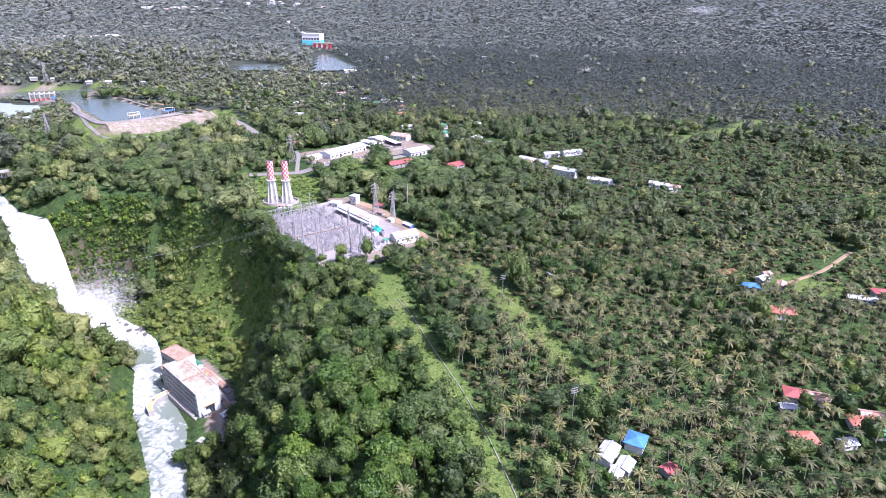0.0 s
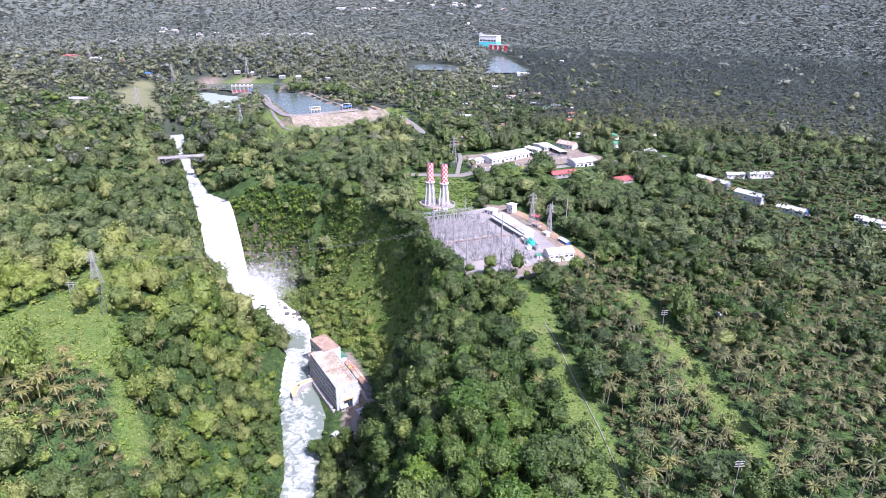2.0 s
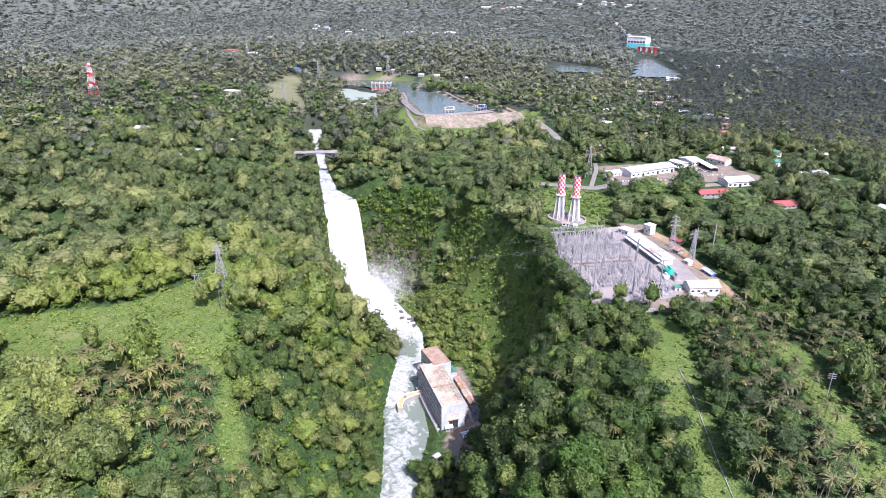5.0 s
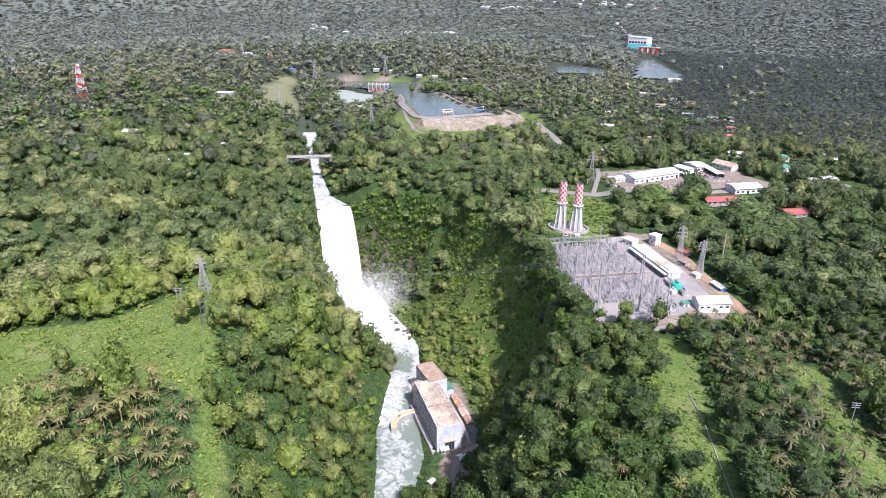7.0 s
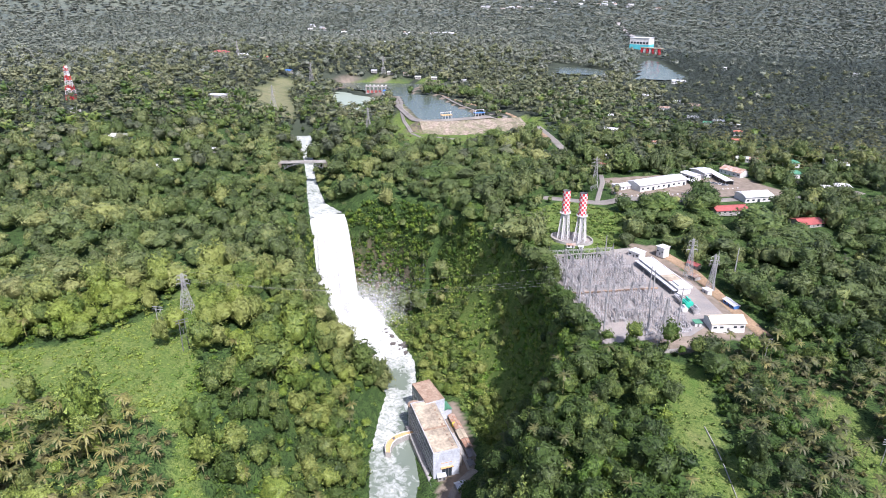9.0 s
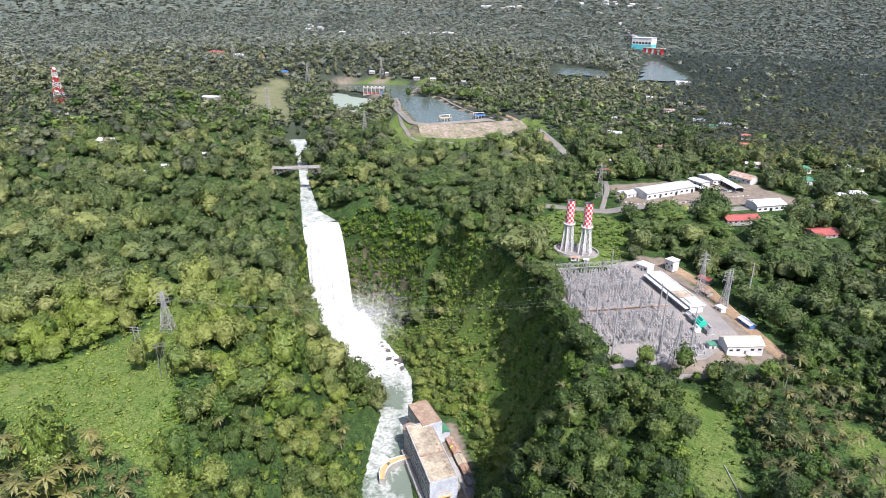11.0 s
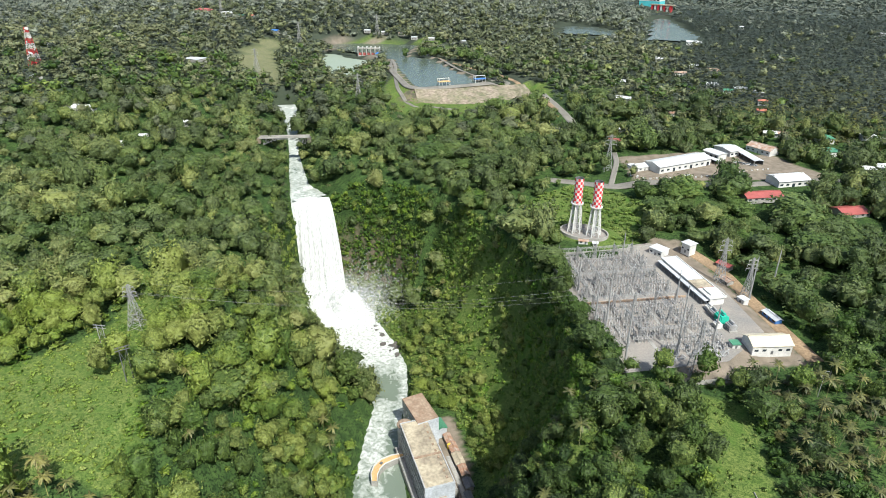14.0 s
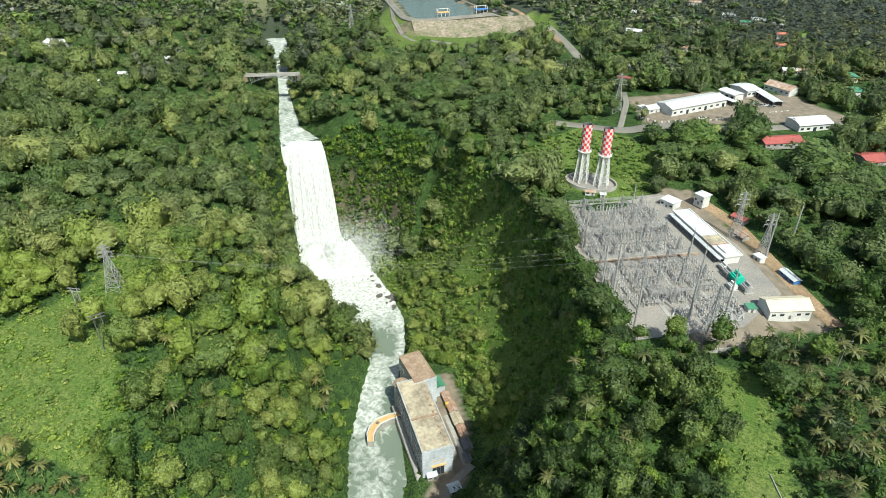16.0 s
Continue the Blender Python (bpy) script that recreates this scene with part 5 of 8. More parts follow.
pyl = ground_at(-334, 341)
wire_bundle("gorge_conductors", [((-334 + 3 * k, 341 - 2 * k, pyl + 21 + (k % 3) * 2.6), (-112 + 5 * k, 454 - 7 * k, PAD_Z + 26 + (k % 3) * 2), 9) for k in range(-1, 3)], "thin grey conductors strung across the gorge", 0.035)
runs = []
for c in np.arange(6, 58, 1.9):
    runs.append((yard(6, c) + Vector((0, 0, 6.9)), yard(57, c) + Vector((0, 0, 6.9)), 1.2))
    if c > 16:
        runs.append((yard(68, c) + Vector((0, 0, 6.9)), yard(102, c) + Vector((0, 0, 6.9)), 1.0))
wire_bundle("overhead_conductors", runs, "thin overhead conductors strung across the switchyard", 0.09)


def tall_pole(x, y, h=40.0, z=None, lean=0.0):
    root = root_at("lightning_pole", x, y, ground_at(x, y) if z is None else z, 0, "tall tapered grey steel lightning pole", "pole", "lightning poles")
    part("shaft", lathe(bmesh.new(), [(0.55, -0.4), (0.48, h * 0.35), (0.36, h * 0.7), (0.26, h)], 8), M_STEEL, root)
    part("base_plate", lathe(bmesh.new(), [(0.9, -0.3), (0.9, 0.25)], 8), M_CONCRETE, root)
    part("spike", lathe(bmesh.new(), [(0.08, h), (0.05, h + 2)], 5), M_STEEL, root)
    keep(x, y, 1.5)
    return root


for px, py, ph in ((-114.5, 454.5, 30), (-108.5, 455, 39), (-92, 427, 40), (-71, 448, 40), (-43, 526, 27), (-32, 542, 27), (-56, 462, 26), (-134, 489, 22), (-80, 500, 20), (-120, 540, 20)):
    tall_pole(px, py, ph, PAD_Z)


def transformer(l, c, mat, label, s=1.0):
    p = yard(l, c)
    root = root_at("power_transformer", p.x, p.y, PAD_Z + 0.1, YTURN, label, "transformer", "power transformers")
    part("tank", boxed(-2.4 * s, 2.4 * s, -1.5 * s, 1.5 * s, 0.5, 3.8 * s), mat, root)
    part("plinth", boxed(-3.2 * s, 3.2 * s, -2.4 * s, 2.4 * s, -0.1, 0.5), M_CONCRETE, root)
    for k in range(8):
        for sd in (-1, 1):
            part("radiator_fin", boxed(-2.2 * s + k * 0.6 * s, -2.0 * s + k * 0.6 * s, sd * 1.5 * s - 0.0, sd * 1.5 * s + sd * 0.8, 0.9, 3.4 * s) if sd > 0 else boxed(-2.2 * s + k * 0.6 * s, -2.0 * s + k * 0.6 * s, -1.5 * s - 0.8, -1.5 * s, 0.9, 3.4 * s), mat, root)
    for k in range(3):
        part("bushing", lathe(bmesh.new(), [(0.18, 3.8 * s), (0.32, 4.0 * s), (0.18, 4.6 * s), (0.3, 4.8 * s), (0.12, 5.6 * s)], 8, (-1.4 + 1.4 * k) * s, 0), M_PORCELAIN, root)
    part("conservator", boxed(-2.0 * s, 2.0 * s, -0.5, 0.5, 4.6 * s, 5.3 * s), mat, root)


transformer(84, 71, M_STEEL, "grey power transformer with radiator fins")
transformer(90, 72, M_TEAL, "bright teal power transformer with radiator fins", 1.25)
transformer(98, 73, M_STEEL, "grey power transformer with radiator fins")
transformer(95, 67, M_WHITE, "pale power transformer with radiator fins", 0.8)
transformer(78, 72, M_WHITE, "pale power transformer with radiator fins", 0.8)


def control_building():
    """The long low control building beside the yard."""
    root = root_at("control_building", -75.8, 529.5, PAD_Z + 0.1, -50.0, "long low control building with a white and tan flat roof", "building")
    part("wall", boxed(-26, 26, -4.6, 4.6, -1, 4.6), M_WHITE, root)
    part("roof", boxed(-26.8, 4, -5.4, 5.4, 4.6, 5.2), M_WHITEROOF, root, "bright white sheet roof")
    part("roof", boxed(4.2, 14.5, -5.4, 5.4, 4.6, 5.1), M_ROOFTAN, root, "tan flat roof")
    part("roof", boxed(14.7, 26.8, -5.4, 5.4, 4.6, 5.25), M_WHITE, root)
    part("raised_roof", boxed(16, 24, -3.2, 4.0, 5.25, 6.2), M_WHITE, root)
    part("parapet", boxed(-26.8, 26.8, 4.9, 5.5, 4.6, 5.6), M_WHITE, root)
    part("canopy", boxed(-26, 26, -8.2, -5.5, 3.5, 3.8), M_GREYROOF, root)
    for k in range(13):
        part("window", boxed(-24.5 + k * 4, -22.2 + k * 4, -4.7, -4.55, 1.0, 2.8), M_WINDOW, root)
        part("post", boxed(-24.6 + k * 4, -24.4 + k * 4, -8.1, -7.9, -0.3, 3.5), M_STEEL, root)
    part("stripe", boxed(14.3, 14.7, -5.4, 5.4, 5.1, 5.35), M_REDROOF, root)


control_building()
house(-101, 562.5, -25, 9.5, 8, 4.2, M_WHITEROOF, M_WHITE, "small flat white building beside the switchyard", "flat", "outbuilding", z=PAD_Z, category="outbuilding", group="site buildings")
house(-84, 574, -30, 6.5, 6.5, 6.5, M_WHITEROOF, M_WHITE, "two-storey white guardhouse with dark windows", "hip", "guardhouse", z=PAD_Z + 0.6, rise=1.2, category="outbuilding", group="site buildings")
house(-31.5, 477, 31, 20.5, 11, 5.2, material("cream_sheet_roof", (0.58, 0.51, 0.39), 0.5, scale=0.7, vary=0.15, stain=0.15), M_WHITE, "cream metal shed at the edge of the switchyard", "gable", "metal_shed", z=PAD_Z - 0.6, rise=2.6, windows=5, category="shed", group="site buildings")
house(-46, 470, 31, 4, 4, 2.6, M_GREENROOF, M_WHITE, "small green-roofed lean-to beside the shed", "flat", "outbuilding", z=PAD_Z - 0.2, windows=1, category="outbuilding", group="site buildings")
house(-57, 546, -40, 7, 5, 2.8, M_RUSTROOF, M_CONCRETE, "low hut with a rusty sheet roof", "gable", "hut", windows=2, category="hut", group="site huts")
house(-60, 566, -30, 9, 5, 2.8, M_REDROOF, M_CONCRETE, "low shed with a red sheet roof", "gable", "hut", windows=2, category="hut", group="site huts")
house(-46, 522, -40, 5, 4, 3, M_WHITEROOF, M_WHITE, "small white kiosk beside the yard road", "flat", "kiosk", windows=1, category="hut", group="site huts")
house(-30, 512, -50, 11, 4, 2.8, M_GREYROOF, M_BLUEROOF, "open-sided shelter with a grey sheet roof", "gable", "shelter", windows=3, category="shelter", group="site huts")
pylon(-61, 541, 30, 31, 5.5, "rust-stained lattice transmission tower beside the switchyard", span=8)
pylon(-45, 532, 30, 27, 4.6, "grey lattice transmission tower beside the switchyard", span=7)
pylon(-61, 440, 30, 30, 6, "slender grey lattice tower at the corner of the switchyard", span=6, z=PAD_Z - 1)
crng = random.Random(11)
scrap = bmesh.new()
for k in range(150):
    p = yard(112 + crng.uniform(-3, 9), 38 + crng.uniform(-12, 22))
    a, s = crng.uniform(0, 3.1), crng.uniform(0.4, 1.3)
    strut(scrap, (p.x, p.y, PAD_Z), (p.x + math.cos(a) * s * 2, p.y + math.sin(a) * s * 2, PAD_Z + crng.uniform(0.3, 1.4)), s * 0.8)
tagged(part("scrap_heap", scrap, M_STEEL), "heap of discarded grey steel equipment", "scrap", kind="stuff")
wallr = root_at("boundary_wall", -58, 432, PAD_Z - 1.5, 32, "low pale boundary wall", "wall")
part("panel", boxed(-3, 14, -0.2, 0.2, -2, 1.6), M_CONCRETE, wallr)
part("panel", boxed(14.2, 31, -0.2, 0.2, -2, 1.4), M_CONCRETE, wallr)


# ---- the bridge above the falls ----
def bridge():
    root = root_at("arch_bridge", -482.5, 636, 130.0, 33.0, "narrow road bridge on a steel arch over the rapids", "bridge")
    l = 50
    part("deck", boxed(-l / 2, l / 2, -2.6, 2.6, -0.9, 0), M_CONCRETE, root, "pale concrete deck")
    part("roadway", boxed(-l / 2, l / 2, -2.0, 2.0, 0.004, 0.08), M_ROAD, root)
    for s in (-1, 1):
        part("parapet", boxed(-l / 2, l / 2, s * 2.45 - 0.15, s * 2.45 + 0.15, 0, 1.0), M_CONCRETE, root)
        bm = bmesh.new()
        n = 12
        arch = [(-l / 2 + 4 + (l - 8) * k / n, s * 2.0, -7.5 + 5.6 * (1 - (2 * k / n - 1) ** 2)) for k in range(n + 1)]
        for a, b in zip(arch, arch[1:]):
            strut(bm, a, b, 0.45)
        part("arch_rib", bm, M_DARKSTEEL, root)
        bm = bmesh.new()
        for k, a in enumerate(arch):
            strut(bm, a, (a[0], a[1], -0.9), 0.22)
            if k < n:
                strut(bm, a, (arch[k + 1][0], a[1], -0.9), 0.16)
        strut(bm, (-l / 2, s * 2.0, -1.1), (l / 2, s * 2.0, -1.1), 0.4)
        part("spandrel", bm, M_STEEL, root)
    for s in (-1, 1):
        part("abutment", boxed(s * l / 2 - 2.5, s * l / 2 + 1.5, -2.5, 2.5, -6, -0.95), M_ROCK, root, "dark stained abutment")


bridge()

# ---- the depot beyond the road ----
def long_hall(x, y, turn, l, w, h, rise, label, roof, name="depot_hall", style="gable", doors=6, z=130.5):
    root = root_at(name, x, y, z, turn, label, "warehouse", "depot buildings")
    part("wall", gabled_body(bmesh.new(), l, w, h, rise - 0.1), M_WHITE, root)
    part("roof", gable(bmesh.new(), l, w, h, rise, over=1.0, round_top=style == "round"), roof, root)
    if style == "gable":
        part("ridge_cap", boxed(-l / 2, l / 2, -0.4, 0.4, h + rise + 0.1, h + rise + 0.35), roof, root)
    for k in range(doors):
        x0 = -l / 2 + l * (k + 0.5) / doors
        part("door" if k % 3 == 2 else "window", boxed(x0 - 1.3, x0 + 1.3, -w / 2 - 0.1, -w / 2 + 0.05, 0.1 if k % 3 == 2 else 1.8, 3.4), M_WINDOW, root)
    keep(x, y, max(l, w) / 2 + 2)
    return root


long_hall(-116.5, 723, 53, 58, 18, 6.2, 2.4, "large white depot hall with a white sheet roof", M_WHITEROOF, doors=9)
house(-143, 701, 53, 15, 9, 3.6, M_WHITEROOF, M_WHITE, "low white annex of the depot", "gable", "depot_annex", z=130.3, category="warehouse", group="depot buildings")
house(-151, 700, 53, 6, 5, 3.0, M_WHITEROOF, M_WHITE, "low white annex of the depot", "flat", "depot_annex", z=130.3, windows=1, category="warehouse", group="depot buildings")
long_hall(-91, 766, -37, 17, 10, 5, 1.8, "white open-ended depot shed", M_WHITEROOF, "depot_shed", "round", doors=3)
long_hall(-82, 785, 50, 14, 20, 5.5, 1.6, "white depot shed with a broad roof", M_WHITEROOF, "depot_shed", doors=3)


def carport(x, y, turn, l, w, h, label):
    root = root_at("carport", x, y, 130.5, turn, label, "carport", "depot buildings")
    part("roof", gable(bmesh.new(), l, w, h, 0.7, over=0.4), M_WHITEROOF, root)
    for k in range(7):
        for s in (-1, 1):
            part("post", boxed(-l / 2 + l * k / 6 - 0.12, -l / 2 + l * k / 6 + 0.12, s * w / 2 - 0.12, s * w / 2 + 0.12, -0.5, h), M_STEEL, root)
    part("back_wall", boxed(-l / 2, l / 2, w / 2 - 0.1, w / 2 + 0.1, -0.5, h - 0.6), M_DARKSTEEL, root)
    keep(x, y, l / 2)


carport(-64, 774, -57, 36, 8, 4.2, "long open carport with a white sheet roof")
carport(-93, 751, -37, 22, 5, 3.6, "open carport with a white sheet roof")


def vehicle(x, y, turn, mat, label, l=4.6, z=None):
    """A parked car, van or truck."""
    root = root_at("parked_vehicle", x, y, (ground_at(x, y) if z is None else z), turn, label, "vehicle", "parked vehicles")
    part("body", boxed(-l / 2, l / 2, -0.9, 0.9, 0.45, 1.1), mat, root)
    cab = bmesh.new()
    v = [cab.verts.new(p) for p in ((-l * 0.35, -0.85, 1.1), (l * 0.25, -0.85, 1.1), (l * 0.25, 0.85, 1.1), (-l * 0.35, 0.85, 1.1), (-l * 0.27, -0.7, 1.75), (l * 0.12, -0.7, 1.75), (l * 0.12, 0.7, 1.75), (-l * 0.27, 0.7, 1.75))]
    for f in ((0, 1, 5, 4), (1, 2, 6, 5), (2, 3, 7, 6), (3, 0, 4, 7), (4, 5, 6, 7)):
        cab.faces.new([v[i] for i in f])
    part("cabin", cab, M_WINDOW, root)
    part("roof_panel", boxed(-l * 0.26, l * 0.11, -0.68, 0.68, 1.76, 1.82), mat, root)
    for i in (-1, 1):
        for j in (-1, 1):
            wb = bmesh.new()
            bmesh.ops.create_cone(wb, cap_ends=True, segments=10, radius1=0.36, radius2=0.36, depth=0.22, matrix=Matrix.Translation((i * l * 0.3, j * 0.85, 0.36)) @ Matrix.Rotation(math.pi / 2, 4, "X"))
            part("wheel", wb, M_DARKSTEEL, root)


for k in range(6):
    vehicle(-72 + k * 3.2, 757 - k * 0.5 + (k % 2), 40 + 10 * (k % 3), (M_WHITE, M_DARKSTEEL, M_STEEL)[k % 3], "parked car in the depot yard", z=130.6)
vehicle(-104, 700, 20, M_WHITE, "white van parked by the depot gate", 6.5, z=130.6)
fence = root_at("depot_fence", -110, 705, 130.4, 0, "low fence of black and white painted blocks round the depot", "fence")
fpts = [(-150, 682), (-133, 676), (-112, 690), (-100, 697), (-80, 716), (-60, 738), (-44, 752)]
for (ax, ay), (bx, by) in zip(fpts, fpts[1:]):
    n = int(math.hypot(bx - ax, by - ay) / 2.6)
    for k in range(n):
        x, y = ax + (bx - ax) * k / n + 110, ay + (by - ay) * k / n - 705
        part("block", boxed(x - 0.7, x + 0.7, y - 0.45, y + 0.45, -1, 1.3), M_WHITE if k % 2 else M_ROOFTAN, fence)
long_hall(-31, 718, 39, 27, 16, 5.5, 3.6, "white round-roofed hall among rain trees", M_WHITEROOF, "round_roofed_hall", "round", doors=5, z=130.5)
house(-48, 680, 36, 30, 14, 3.2, M_REDROOF, M_CONCRETE, "long hall with a faded red sheet roof under the trees", "gable", "red_roofed_hall", windows=6, rise=2.4, category="hall", clear=11)
house(13, 688, 40, 22, 16, 2.8, M_REDROOF, M_CONCRETE, "broad hall with a faded red sheet roof under the trees", "gable", "red_roofed_hall", windows=5, rise=2.4, category="hall", clear=11)
house(-54, 806, -30, 24, 14, 5, M_RUSTROOF, M_WHITE, "long house with a patched rusty roof", "gable", windows=5, clear=12)
pylon(-170, 694, 20, 33, 7, "grey lattice transmission tower beside the road", span=10)

# ---- towers, houses and huts all about ----
pylon(-334, 341, 30, 27, 7.5, "grey lattice transmission tower on the grassy slope", span=8)
pylon(-503, 797, 10, 34, 7, "tall grey lattice transmission tower below the reservoir", span=11)
pylon(-733, 870, 10, 36, 8, "tall grey lattice transmission tower on pale grass", span=11)
pylon(-826, 1082, 10, 38, 8, "tall grey lattice transmission tower in the woods", span=11)
pylon(-747, 1214, 10, 38, 8, "tall grey lattice transmission tower in the woods", span=11)
pylon(-1039, 1112, 10, 34, 7, "distant grey lattice tower in the woods", span=9)


def pole_frame(x, y, turn, h, label, dark=False, lean=0.0):
    """A two-pole frame with crossarms."""
    root = root_at("twin_utility_pole", x, y, ground_at(x, y) - 0.2, turn, label, "utility pole", "utility poles")
    mat = M_DARKSTEEL if dark else M_STEEL
    for s in (-1.6, 1.6):
        part("pole", lathe(bmesh.new(), [(0.26, 0), (0.16, h)], 6, s, 0), mat, root)
    for zz in (h - 0.6, h - 2.2):
        part("crossarm", boxed(-3.4, 3.4, -0.14, 0.14, zz - 0.14, zz + 0.14), mat, root)
    bm = bmesh.new()
    strut(bm, (-1.6, 0, h * 0.3), (1.6, 0, h - 2.2), 0.14)
    strut(bm, (1.6, 0, h * 0.3), (-1.6, 0, h - 2.2), 0.14)
    part("brace", bm, mat, root)
    keep(x, y, 2.5)


def utility_pole(x, y, turn, h, label):
    root = root_at("utility_pole", x, y, ground_at(x, y) - 0.2, turn, label, "utility pole", "utility poles")
    part("pole", lathe(bmesh.new(), [(0.24, 0), (0.15, h)], 6), M_STEEL, root)
    for zz in (h - 0.4, h - 1.6, h - 2.8):
        part("crossarm", boxed(-1.9, 1.9, -0.12, 0.12, zz - 0.12, zz + 0.12), M_STEEL, root)
    keep(x, y, 1.5)


pole_frame(-336, 322, 20, 12, "pale two-pole frame with crossarms on the slope")
pole_frame(-298, 308, 60, 20, "tall dark two-pole frame on the slope", True)
for ux, uy, uh in ((62, 249, 19), (-8, 448, 15), (-15, 536, 14), (-3, 465, 14), (10, 480, 14), (-110, 622, 13), (40, 380, 14)):
    utility_pole(ux, uy, 20, uh, "slim utility pole with three crossarms")


def telecom_tower(x, y, h):
    root = root_at("telecom_tower", x, y, ground_at(x, y), 25, "red and white lattice telecom tower hung with white dishes", "tower")
    sections = 7
    for k in range(sections):
        b0, b1 = 11 - 8.2 * k / sections, 11 - 8.2 * (k + 1) / sections
        bm = bmesh.new()
        lattice_legs(bm, h / sections, b0, b1, w=0.45, z0=h * k / sections)
        lattice_bracing(bm, h / sections, b0, b1, 2, w=0.22, z0=h * k / sections)
        part("section", bm, M_WHITE if k % 2 else M_RED, root, "white lattice section" if k % 2 else "red lattice section")
    drng = random.Random(5)
    for k in range(16):
        zz = h * drng.uniform(0.3, 1.0)
        rr = (11 - 8.2 * zz / h) / 2 + 0.6
        a = drng.uniform(-2.6, 0.4)
        bm = bmesh.new()
        bmesh.ops.create_cone(bm, cap_ends=True, segments=12, radius1=drng.uniform(0.9, 1.7), radius2=0.5, depth=0.8, matrix=Matrix.Translation((rr * math.cos(a), rr * math.sin(a), zz)) @ Matrix.Rotation(a, 4, "Z") @ Matrix.Rotation(-math.pi / 2, 4, "Y"))
        part("dish", bm, M_WHITE, root)
    keep(x, y, 12)


telecom_tower(-907, 656, 46)

WALLS = (M_WHITE, M_CONCRETE, M_WALLGREY)
ROOFS = {"w": (M_WHITEROOF, "white sheet"), "g": (M_GREYROOF, "grey sheet"), "r": (M_REDROOF, "faded red"), "o": (M_ORANGEROOF, "orange"), "b": (M_BLUEROOF, "bright blue"), "u": (M_RUSTROOF, "patched rusty"), "n": (M_GREENROOF, "dull green")}
